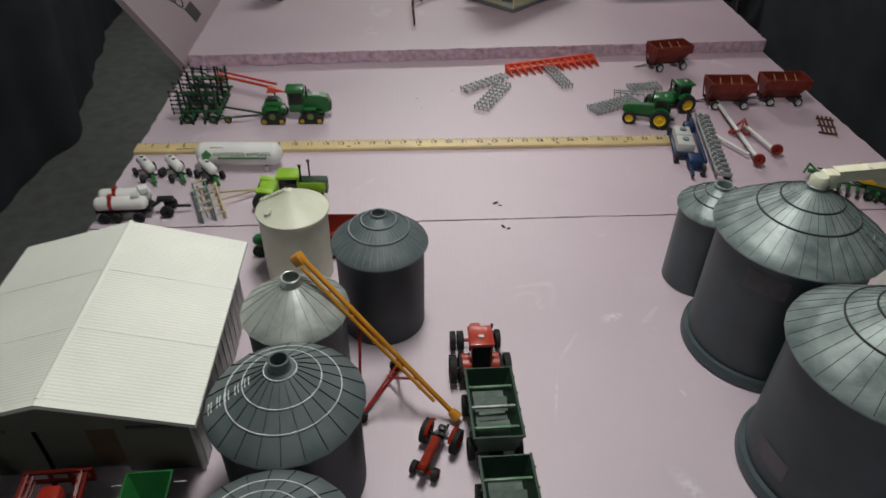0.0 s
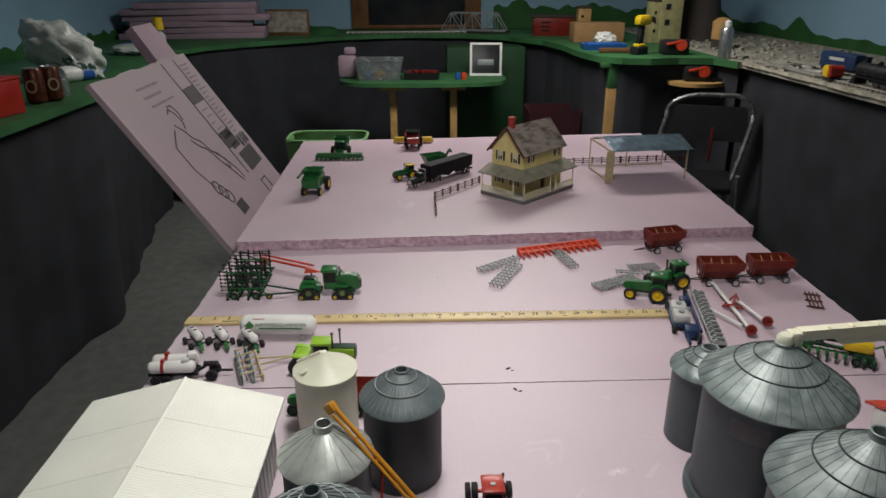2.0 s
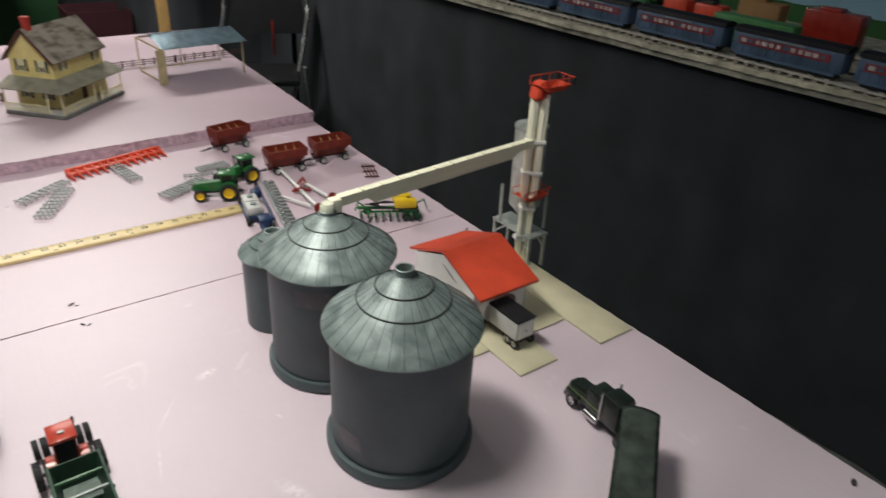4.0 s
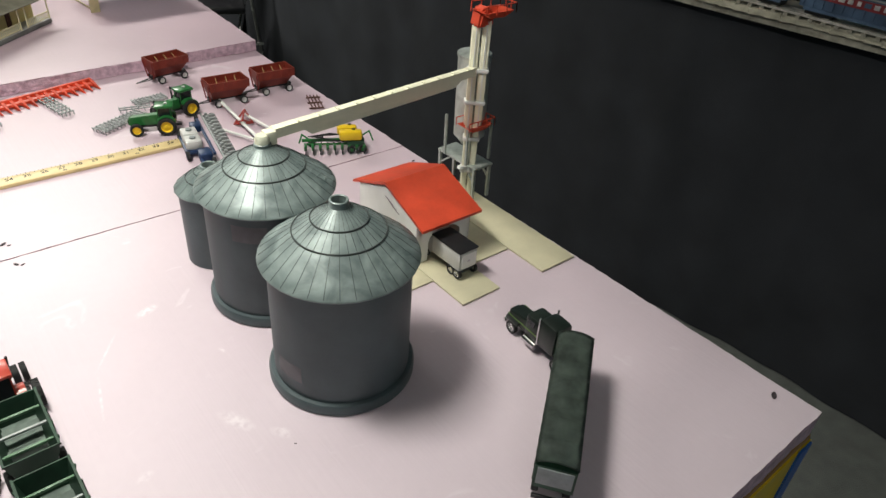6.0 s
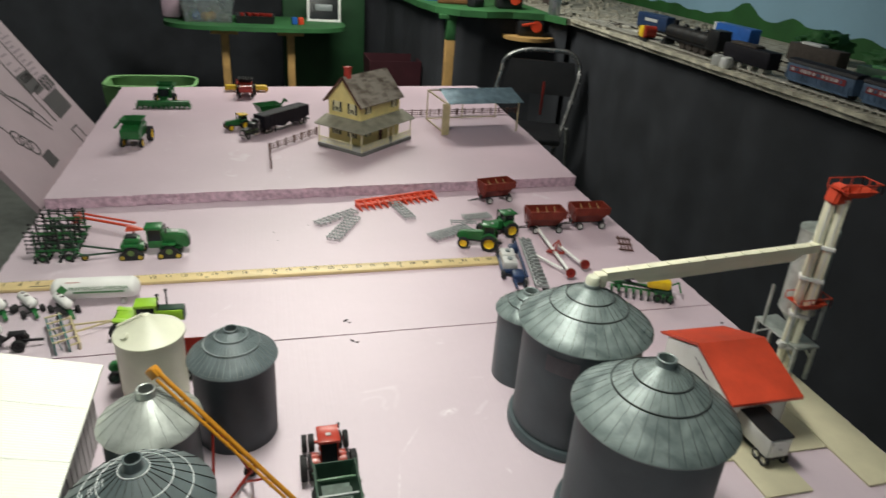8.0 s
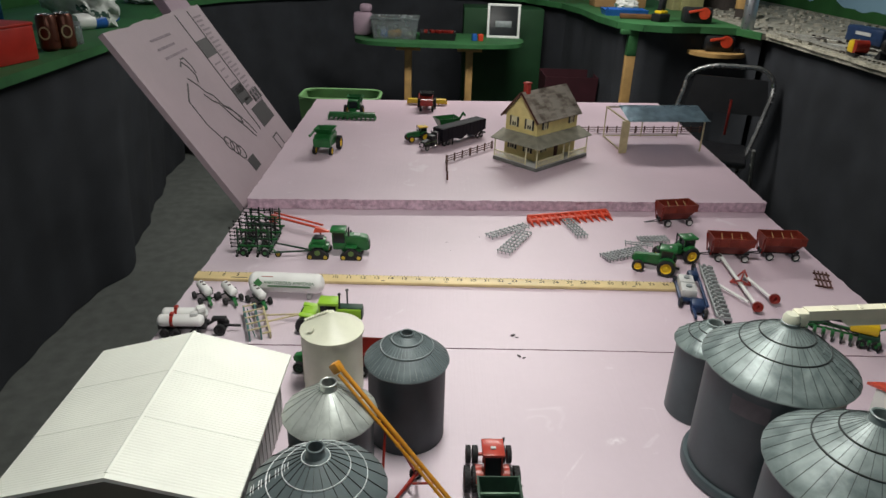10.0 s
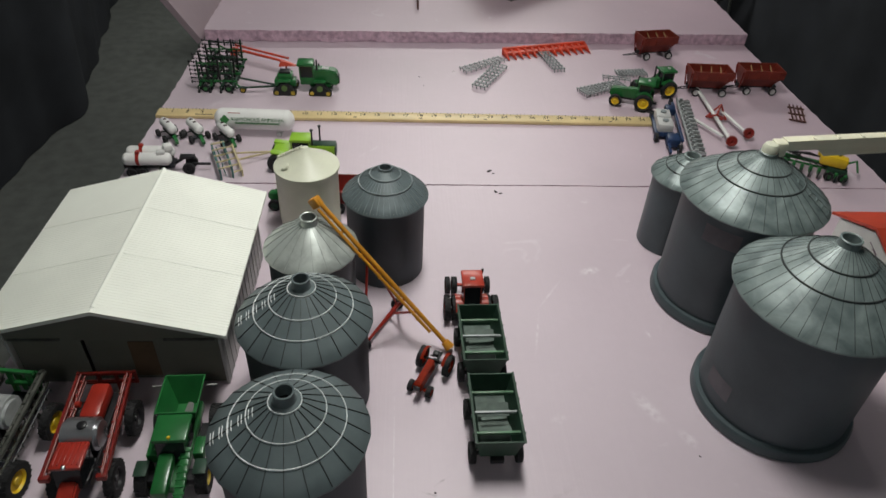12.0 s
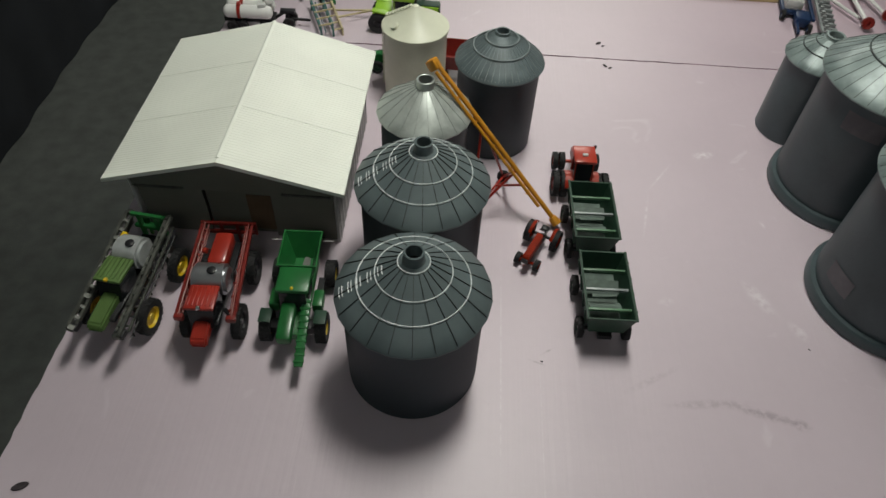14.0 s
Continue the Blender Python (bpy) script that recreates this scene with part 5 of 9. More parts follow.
# ---- toy vehicles: helpers ----
WHEELS = {}


def wheel(parent, x, y, r, w, rim="yellow", lugs=18, name="wheel", rim_k=0.62):
    """A tyre with lugs on an axle along y, and its rim as a part of it."""
    key = (r, w, rim, lugs, rim_k)
    if key not in WHEELS:
        turn = Euler((radians(90), 0, 0)).to_matrix().to_4x4()
        bm = bm_new()
        k = rim_k
        lathe(bm, [(r * k, -w * 0.42), (r * 0.86, -w * 0.5), (r * 0.96, -w * 0.42), (r * 0.97, 0), (r * 0.96, w * 0.42), (r * 0.86, w * 0.5), (r * k, w * 0.42), (r * k * 0.96, 0)], 24, turn, close=True)
        for i in range(lugs):
            a = 2 * math.pi * i / lugs
            for s in (-1, 1):
                aa = a + s * 0.09
                m = Euler((0, -aa, 0)).to_matrix().to_4x4() @ Matrix.Translation((r * 0.975, s * w * 0.24, 0)) @ Euler((radians(28 * s), 0, 0)).to_matrix().to_4x4() @ Matrix.Diagonal((r * 0.06, w * 0.46, r * 0.10, 1))
                bmesh.ops.create_cube(bm, size=1.0, matrix=m)
        tyre = to_mesh("wheel", bm, "rubber")
        bm = bm_new()
        lathe(bm, [(0, -w * 0.30), (r * k * 0.30, -w * 0.32), (r * k * 0.36, -w * 0.16), (r * k * 0.84, -w * 0.12), (r * k * 0.94, -w * 0.36), (r * k * 1.02, -w * 0.40), (r * k * 1.02, w * 0.40), (r * k * 0.94, w * 0.36), (r * k * 0.84, w * 0.12), (r * k * 0.36, w * 0.16), (r * k * 0.30, w * 0.32), (0, w * 0.30)], 24, turn)
        WHEELS[key] = (tyre, to_mesh("rim", bm, rim))
    tyre, rm = WHEELS[key]
    wh = part(name, tyre, None, parent, "", pose(x, y, r))
    part("rim", rm, None, wh)
    return wh


def row_crop_tractor(m, label, body="green", rim="yellow", roof=None, duals=False, cab=True, k=1.0, group="", exhaust=True, lift=0.0):
    """A 1:64 tractor with hood, cab and fenders, heading +x, the origin under the rear axle's middle."""
    t = thing("toy_tractor", m, label, "toy tractor", group)
    hw = 0.0062 if cab else 0.0046
    R, r, wb, tr, fr = 0.0150 * k, (0.0105 if cab else 0.0078) * k, 0.046 * k, 0.019 * k, (0.0165 if cab else 0.0130) * k
    bm = bm_new()
    prism(bm, [(0.012 * k, 0.014 * k), (0.056 * k, 0.0135 * k), (0.058 * k, 0.016 * k), (0.0575 * k, 0.0245 * k), (0.054 * k, 0.0275 * k), (0.012 * k, 0.031 * k)], -hw * k, hw * k)
    bmesh.ops.bevel(bm, geom=bm.edges[:], offset=0.0012 * k, segments=2, affect="EDGES")
    part("hood", bm, body, t)
    part("grille", box(bm_new(), (0.0578 * k, 0, 0.020 * k), (0.0015 * k, 0.0095 * k, 0.008 * k), 0.0003), "black_plastic", t, "black radiator grille")
    part("chassis", box(bm_new(), (0.024 * k, 0, 0.0125 * k), (0.058 * k, 0.0085 * k, 0.006 * k), 0.001), "black_plastic", t)
    part("front_axle", bar(bm_new(), (wb, -fr, r), (wb, fr, r), 0.003 * k), body, t)
    part("rear_axle", cyl(bm_new(), (0, -tr * (1.45 if duals else 1), R), (0, tr * (1.45 if duals else 1), R), 0.0022 * k, n=10), "black_plastic", t)
    if cab:
        top = 0.0425 * k + lift
        part("cab", hexa(bm_new(), [(-0.008 * k, -0.0095 * k, 0.021 * k), (0.013 * k + lift, -0.0085 * k, 0.021 * k), (0.013 * k + lift, 0.0085 * k, 0.021 * k), (-0.008 * k, 0.0095 * k, 0.021 * k)],
                         [(-0.009 * k + lift, -0.010 * k, top), (0.0105 * k + lift, -0.0095 * k, top), (0.0105 * k + lift, 0.0095 * k, top), (-0.009 * k + lift, 0.010 * k, top)]), "glass_dark", t, "dark cab glass")
        for sx, sy, ex in ((-0.0087, -0.0099, 0), (-0.0087, 0.0099, 0), (0.0117, -0.0091, lift), (0.0117, 0.0091, lift)):
            part("cab_pillar", bar(bm_new(), (sx * k + ex, sy * k, 0.021 * k), (sx * 0.95 * k + lift, sy * 1.02 * k, top + 0.0005 * k), 0.0014 * k), body, t)
        part("cab_roof", box(bm_new(), (0.001 * k + lift, 0, top + 0.0020 * k), (0.0285 * k, 0.0255 * k, 0.0042 * k), 0.0014 * k), roof or body, t)
        part("beacon", box(bm_new(), (-0.002 * k + lift, 0, top + 0.0050 * k), (0.004 * k, 0.006 * k, 0.002 * k), 0.0005), "grey_white", t)
    else:
        part("seat", box(bm_new(), (-0.002 * k, 0, 0.027 * k), (0.008 * k, 0.009 * k, 0.007 * k), 0.0015), "black_plastic", t)
        part("steering_wheel", lathe(bm_new(), [(0.0035 * k, 0), (0.0042 * k, 0.0005), (0.0035 * k, 0.001)], 14, pose(0.010 * k, 0, 0.034 * k, 0, -40, 0), close=True), "black_plastic", t)
    for s in (-1, 1):
        bm = bm_new()
        arc = [(R * 1.08 * math.cos(a), R + R * 1.08 * math.sin(a)) for a in [radians(35 + 11 * i) for i in range(12)]]
        inner = [(R * 1.01 * math.cos(a), R + R * 1.01 * math.sin(a)) for a in [radians(35 + 11 * i) for i in reversed(range(12))]]
        y = s * tr * 0.78
        fw = 0.0045 * k if cab else 0.0020 * k
        prism(bm, arc + inner, y - fw, y + fw)
        part("fender", bm, body, t)
        wheel(t, 0, s * tr, R, 0.0085 * k, rim)
        wheel(t, wb, s * fr, r, 0.007 * k, rim)
        if duals:
            wheel(t, 0, s * tr * 1.5, R, 0.0075 * k, rim)
            wheel(t, wb, s * fr * 1.5, r, 0.006 * k, rim)
    if exhaust:
        part("exhaust", cyl(bm_new(), (0.016 * k + lift, -0.0105 * k, 0.026 * k), (0.0155 * k + lift, -0.0135 * k, 0.047 * k + lift), 0.0015 * k, n=8), "black_plastic", t)
    part("hitch", bar(bm_new(), (-0.022 * k, 0, 0.010 * k), (0, 0, 0.010 * k), 0.003 * k), "black_plastic", t)
    return t


def tongue(t, x0, z0, x1, z1, spread, material):
    for s in (-1, 1):
        part("tongue", bar(bm_new(), (x0, s * spread, z0), (x1, 0, z1), 0.0018), material, t)


def gravity_wagon(m, label):
    """A hopper wagon, its tongue towards +x, the origin at its middle on the ground."""
    t = thing("gravity_wagon", m, label, "toy wagon", "gravity wagons")
    hop = part("hopper", hopper(bm_new(), -0.042, 0.043, -0.023, 0.023, 0.016, 0.040, -0.026, 0.038, -0.012, 0.012, 0.0012), "rust_red", t)
    part("rim_band", hopper(bm_new(), -0.0432, 0.0442, -0.0242, 0.0242, 0.036, 0.0535, -0.0426, 0.0436, -0.0236, 0.0236, 0.0016), "rust_red", t)
    for x in (-0.022, -0.002, 0.020):
        part("brace", bar(bm_new(), (x - 0.006, -0.022, 0.048), (x + 0.006, 0.022, 0.044), 0.0018), "cardboard", hop, "worn brown brace")
    for x in (-0.03, -0.01, 0.012, 0.034):
        for s in (-1, 1):
            part("side_rib", bar(bm_new(), (x, s * 0.0243, 0.0525), (x, s * 0.0243, 0.036), 0.0014), "rust_red", hop)
    for s in (-1, 1):
        part("end_frame", bar(bm_new(), (0.046, s * 0.020, 0.050), (0.042, s * 0.012, 0.012), 0.002), "red_dark", t)
    part("chassis", box(bm_new(), (0, 0, 0.012), (0.085, 0.010, 0.004)), "black_plastic", t)
    for x in (-0.028, 0.028):
        part("axle", bar(bm_new(), (x, -0.021, 0.0085), (x, 0.021, 0.0085), 0.0025), "black_plastic", t)
        for s in (-1, 1):
            wheel(t, x, s * 0.021, 0.0088, 0.006, "grey_white", 0, rim_k=0.66)
    tongue(t, 0.034, 0.010, 0.078, 0.007, 0.006, "black_plastic")
    return t


def barge_wagon(m, label):
    t = thing("barge_wagon", m @ Matrix.Diagonal((1.0, 0.93, 1.03, 1)), label, "toy wagon", "green barge wagons")
    b = part("box", hopper(bm_new(), -0.042, 0.042, -0.0245, 0.0245, 0.018, 0.046, -0.036, 0.036, -0.018, 0.018, 0.0014), "green_dark", t)
    part("floor_plate", box(bm_new(), (0, 0, 0.0204), (0.068, 0.033, 0.0012)), "wagon_floor", b, "dusty grey-green floor")
    for x, mt in ((-0.027, "brace_green"), (-0.003, "implement_light"), (0.021, "brace_green")):
        part("cross_brace", box(bm_new(), (x, 0, 0.041), (0.0026, 0.0455, 0.0030), 0.0005), mt, b)
    part("inner_panel", box(bm_new(), (-0.014, 0.001, 0.0305), (0.012, 0.034, 0.0012), 0, 0, 24), "wagon_floor", b, "tilted grey-green panel")
    part("inner_panel", box(bm_new(), (-0.007, 0.002, 0.0375), (0.004, 0.026, 0.0012), 0, 4), "wagon_floor", b)
    part("inner_panel", box(bm_new(), (0.010, 0, 0.0290), (0.014, 0.034, 0.0012), 0, 0, -22), "wagon_floor", b, "tilted grey-green panel")
    for s in (-1, 1):
        part("top_edge", box(bm_new(), (0, s * 0.0246, 0.0458), (0.085, 0.002, 0.002)), "green_dark", b)
        for x in (-0.03, -0.01, 0.01, 0.03):
            part("side_rib", box(bm_new(), (x, s * 0.0235, 0.034), (0.002, 0.0025, 0.022), 0, 0, 0, s * -13), "green_dark", b)
    part("chassis", box(bm_new(), (0, 0, 0.013), (0.078, 0.014, 0.005)), "black_plastic", t)
    for x in (-0.026, 0.026):
        part("axle", bar(bm_new(), (x, -0.024, 0.010), (x, 0.024, 0.010), 0.0028), "black_plastic", t)
        for s in (-1, 1):
            wheel(t, x, s * 0.0245, 0.0105, 0.007, "green_dark", 14, rim_k=0.5)
    tongue(t, 0.03, 0.011, 0.062, 0.009, 0.006, "black_plastic")
    return t


# ---- near row: sprayers, harvester, wagons ----
def sprayer(m, body, boom, tank_mat, rim, label, d, rt, track, front, rod):
    """A self-propelled sprayer heading +x, the origin under its middle; booms folded back along the sides."""
    t = thing("toy_sprayer", m, label, "toy sprayer", "toy sprayers")
    for x in (-0.036, front):
        for s in (-1, 1):
            wheel(t, x, s * track, 0.0172, 0.009, rim, 20, rim_k=0.60)
            part("wheel_leg", bar(bm_new(), (x, s * 0.019, 0.017), (x, s * 0.013, 0.036), 0.003), "black_plastic", t)
    part("chassis", box(bm_new(), (-0.002, 0, 0.0365), (0.098, 0.024, 0.005), 0.001), "black_plastic", t)
    bm = bm_new()
    prism(bm, [(0.034 + d, 0.036), (0.064 + d * 0.5, 0.034), (0.066 + d * 0.5, 0.038), (0.062 + d * 0.5, 0.043), (0.034 + d, 0.048)], -0.0075, 0.0075)
    bmesh.ops.bevel(bm, geom=bm.edges[:], offset=0.0016, segments=2, affect="EDGES")
    part("nose", bm, body, t)
    part("cab", hexa(bm_new(), [(0.014 + d, -0.012, 0.039), (0.040 + d, -0.010, 0.039), (0.040 + d, 0.010, 0.039), (0.014 + d, 0.012, 0.039)], [(0.012 + d, -0.0125, 0.060), (0.035 + d, -0.0115, 0.060), (0.035 + d, 0.0115, 0.060), (0.012 + d, 0.0125, 0.060)]), "glass_dark", t, "dark cab glass")
    roof = part("cab_roof", box(bm_new(), (0.023 + d, 0, 0.062), (0.027, 0.026, 0.004), 0.0015), body, t)
    for i in range(6):
        part("roof_rib", box(bm_new(), (0.022 + d, -0.0100 + 0.0040 * i, 0.0645), (0.023, 0.0014, 0.0014), 0.0004), body, roof)
    part("beacon", ball(bm_new(), (0.036 + d, 0, 0.0642), 0.0022), "yellow" if body != "red" else "chrome", t)
    tw = 0.0160 if body == "red" else 0.0138
    bm = cyl(bm_new(), (-0.006 + d, -tw, 0.068 - rt), (-0.006 + d, tw, 0.068 - rt), rt, n=28)
    bmesh.ops.bevel(bm, geom=[e for e in bm.edges if abs(e.verts[0].co.y - e.verts[1].co.y) < 1e-5], offset=0.003, segments=2, affect="EDGES")
    tk = part("spray_tank", bm, tank_mat, t, "silver spray tank")
    part("tank_lid", lathe(bm_new(), [(0.0042, 0), (0.0042, 0.0015), (0.0030, 0.0022), (0, 0.0022)], 18, Matrix.Translation((-0.004 + d, 0.003, 0.0675))), "black_plastic", tk)
    if body == "red":
        part("engine_hood", box(bm_new(), (-0.034 + d * 0.5, 0, 0.051), (0.026 + max(0, d), 0.018, 0.016), 0.004), "red", t)
    else:
        for y in (-0.009, 0.009):
            part("rear_mast", bar(bm_new(), (-0.052, y, 0.036), (-0.052, y, 0.066), 0.0034), "green", t, "dark green mast")
        for z in (0.050, 0.066):
            part("mast_bar", bar(bm_new(), (-0.052, -0.016, z), (-0.052, 0.016, z), 0.0034), "green", t)
        part("fill_cap", box(bm_new(), (-0.030, -0.013, 0.058), (0.006, 0.005, 0.008), 0.001), "yellow", t, "yellow filler cap")
    # folded booms along both sides: ladder beams, or bundles of thin rods
    for s in (-1, 1):
        if rod:
            top0, top1 = Vector((-0.056, s * 0.0245, 0.058)), Vector((0.044, s * 0.0265, 0.043))
            bm_l = part("boom", bar(bm_new(), top0, top1, 0.0024), boom, t, "folded bundle of thin boom rods")
            for i, (dy, dz) in enumerate(((-0.0032, 0.002), (-0.0062, -0.001), (-0.0012, -0.006), (-0.0048, -0.009))):
                o = Vector((0, s * dy, dz))
                part("boom_rod", cyl(bm_new(), top0 + o, top1 + o * 0.8 + Vector((-0.004 * i, 0, 0)), 0.0010, n=8), boom, bm_l)
            for i in range(7):
                p = top0.lerp(top1, (i + 0.3) / 7)
                part("boom_clip", bar(bm_new(), p, p + Vector((0.003, s * -0.0066, -0.001)), 0.0016), boom, bm_l)
                part("boom_clip", bar(bm_new(), p + Vector((0, s * -0.002, 0)), p + Vector((0.008, s * -0.003, -0.009)), 0.0013), boom, bm_l)
            part("boom_tip", box(bm_new(), top1 + Vector((0.001, s * -0.003, -0.001)), (0.005, 0.009, 0.006), 0.001), boom, bm_l)
            continue
        y0, y1 = (0.0190, 0.0255) if s > 0 else (-0.0265, -0.0225)
        a0, a1, e = Vector((-0.060, y0, 0.058)), Vector((0.062, y1, 0.040)), Vector((0, -s * 0.005, -0.002))
        c0, c1 = Vector((-0.060, y0 - s * 0.001, 0.044)), Vector((0.050, y1, 0.030))
        bm_l = part("boom", bar(bm_new(), a0, a1, 0.0030), boom, t, "folded lattice boom")
        part("boom_tube", bar(bm_new(), a0 + e, a1 + e, 0.0026), boom, bm_l)
        part("boom_tube", bar(bm_new(), c0, c1, 0.002), boom, bm_l)
        part("nozzle_tube", cyl(bm_new(), c0 + Vector((0.006, s * 0.004, -0.003)), c1 + Vector((0.004, s * 0.003, -0.004)), 0.0008, n=6), "black_plastic", bm_l)
        for i in range(13):
            k = i / 12
            p, c = a0.lerp(a1, k), c0.lerp(c1, min(1, k + 0.04))
            part("lattice", bar(bm_new(), p, p + e, 0.0030 if i % 3 else 0.0044), boom, bm_l)
            part("lattice", bar(bm_new(), p + e, c, 0.0013), boom, bm_l)
            part("nozzle", bar(bm_new(), c + Vector((0, s * 0.003, -0.002)), c + Vector((0.001, s * 0.004, -0.006)), 0.0014), "black_plastic", bm_l)
        part("boom_hinge", box(bm_new(), a1 + Vector((-0.004, -s * 0.002, -0.003)), (0.009, 0.010, 0.006), 0.001), "black_plastic", bm_l)
    wide, frame_mat = (0.027, "red_dark") if rod else (0.012, "green")
    for z in (0.056, 0.044):
        part("rear_frame", bar(bm_new(), (-0.060, -wide, z), (-0.060, wide, z), 0.0028), frame_mat, t)
    for y in (-0.008, 0.008, -wide + 0.001, wide - 0.001):
        part("rear_upright", bar(bm_new(), (-0.060, y, 0.030 if abs(y) < 0.01 else 0.042), (-0.060, y, 0.058), 0.0026), frame_mat, t)
    part("hose_reel", cyl(bm_new(), (-0.020, -0.014, 0.060), (-0.020, -0.010, 0.060), 0.003, n=12), "yellow" if body != "red" else "red", t)
    return t


sprayer(pose(0.057, -0.689, T, 0, 0, -97) @ Matrix.Diagonal((1.06, 1.0, 1.0, 1)), "green_dull", "boom_grey", "tank_grey", "yellow", "faded green toy sprayer with a silver tank and grey booms", -0.012, 0.0150, 0.0285, 0.025, False)
sprayer(pose(0.143, -0.688, T, 0, 0, -88), "red", "red_dark", "silver", "black_plastic", "red toy sprayer with a silver tank and folded red booms", 0.014, 0.0148, 0.0235, 0.030, True)

hv = thing("toy_harvester", pose(0.219, -0.690, T, 0, 0, -88), "green toy harvester with an open hopper and front conveyor", "toy harvester")
for x, r in ((-0.040, 0.014), (0.027, 0.0150)):
    for s in (-1, 1):
        wheel(hv, x, s * 0.026, r, 0.011, "yellow_dull", 20, rim_k=0.5)
part("chassis", box(bm_new(), (-0.004, 0, 0.022), (0.096, 0.026, 0.010), 0.002), "green", hv)
part("hopper", hopper(bm_new(), -0.058, -0.012, -0.019, 0.019, 0.030, 0.058, -0.046, -0.022, -0.010, 0.010, 0.0014), "green", hv, "open green hopper")
part("hopper_floor", hexa(bm_new(), [(-0.046, 0.001, 0.0316), (-0.024, -0.002, 0.0316), (-0.024, 0.008, 0.0316), (-0.044, 0.006, 0.0316)], [(-0.046, 0.001, 0.0326), (-0.024, -0.002, 0.0326), (-0.024, 0.008, 0.0326), (-0.044, 0.006, 0.0326)]), "grey_base", hv, "dusty grey hopper floor")
part("cab", hexa(bm_new(), [(-0.008, -0.013, 0.030), (0.020, -0.012, 0.030), (0.020, 0.012, 0.030), (-0.008, 0.013, 0.030)], [(-0.010, -0.0135, 0.052), (0.016, -0.0125, 0.052), (0.016, 0.0125, 0.052), (-0.010, 0.0135, 0.052)]), "glass_dark", hv, "dark cab glass")
bm = box(bm_new(), (0.002, 0, 0.0545), (0.030, 0.031, 0.005), 0.002)
part("cab_roof", bm, "green", hv)
part("beacon", ball(bm_new(), (0.014, 0.0, 0.0572), 0.0018), "yellow", hv)
part("hood", box(bm_new(), (0.036, -0.004, 0.033), (0.040, 0.014, 0.012), 0.003, 0, 6), "green", hv)
cv = part("conveyor", box(bm_new(), (0.044, 0.012, 0.031), (0.066, 0.008, 0.004), 0.0008, 0, 14), "green", hv, "narrow front conveyor")
for i in range(10):
    part("flight", box(bm_new(), (0.016 + 0.0062 * i, 0.012, 0.0395 - 0.00155 * i), (0.002, 0.0095, 0.002)), "green", cv)
for s in (-1, 1):
    part("front_fender", box(bm_new(), (0.027, s * 0.0255, 0.0318), (0.016, 0.0115, 0.0016), 0.0006), "green_dark", hv)
    # black axle blocks added to deepen the shade under the machine
    part("axle_shade_block", box(bm_new(), (0.027, s * 0.013, 0.016), (0.012, 0.020, 0.009), 0.001), "black_plastic", hv)
    part("wheel_guard", box(bm_new(), (0.004, s * 0.0205, 0.026), (0.020, 0.010, 0.012), 0.002), "green", hv)
    part("mirror_arm", bar(bm_new(), (-0.05, s * 0.020, 0.052), (-0.05, s * 0.030, 0.052), 0.0008), "grey_white", hv)
    part("step", box(bm_new(), (-0.012, s * 0.021, 0.030), (0.018, 0.006, 0.002)), "black_plastic", hv)

row_crop_tractor(pose(0.508, -0.492, T, 0, 0, 91), "red toy tractor with dual wheels pulling two wagons", "tractor_red", "red_dark", "tractor_red", duals=True, k=1.0, lift=0.008)
barge_wagon(pose(0.512, -0.563, T, 0, 0, 91), "dark green barge wagon with cross braces, behind the red tractor")
barge_wagon(pose(0.516, -0.665, T, 0, 0, 91), "dark green barge wagon with cross braces, last in the train")

# small old red tractor at the auger
old = row_crop_tractor(pose(0.4625, -0.5745, T, 0, 0, -117), "small orange-red antique toy tractor at the auger foot", "old_red", "old_red", cab=False, k=0.82, exhaust=False)

# grain auger leaning over the bins
au = thing("grain_auger", pose(0, 0, T), "orange-yellow toy grain auger on a red wheeled frame", "grain auger")
lo, hi = Vector((0.474, -0.545, 0.012)), Vector((0.334, -0.473, 0.155))
part("tube", cyl(bm_new(), lo, hi, 0.0026, n=16), "orange", au)
off = Vector((-0.006, -0.008, -0.006))
part("truss_tube", cyl(bm_new(), lo + (hi - lo) * 0.10 + off * 0.45, lo + (hi - lo) * 0.97 + off * 0.55, 0.0019, n=10), "orange", au)
for k in (0.2, 0.35, 0.5, 0.65, 0.8):
    p = lo + (hi - lo) * k
    part("truss_strut", bar(bm_new(), p, p + off * 0.7, 0.002), "orange", au)
part("discharge_head", box(bm_new(), hi + Vector((-0.002, 0.001, -0.004)), (0.012, 0.010, 0.012), 0.002, -27, -40), "orange", au)
part("intake", cyl(bm_new(), lo + Vector((0.006, -0.004, -0.006)), lo, 0.006, 0.0045, n=14), "orange", au)
mid, w0, w1 = lo + (hi - lo) * 0.62, Vector((0.420, -0.478, 0.0075)), Vector((0.384, -0.545, 0.0075))
for a, b in ((w0, mid), (w1, mid), (w0, lo + (hi - lo) * 0.32), (w1, lo + (hi - lo) * 0.32), (w0, w1), (w0.lerp(w1, 0.25), lo + (hi - lo) * 0.22)):
    part("frame_tube", cyl(bm_new(), a, b, 0.0015, n=8), "red", au, "red frame tube")
for p in (w0, w1):
    wheel(au, p.x, p.y, 0.0078, 0.005, "red_dark", 0, rim_k=0.5)

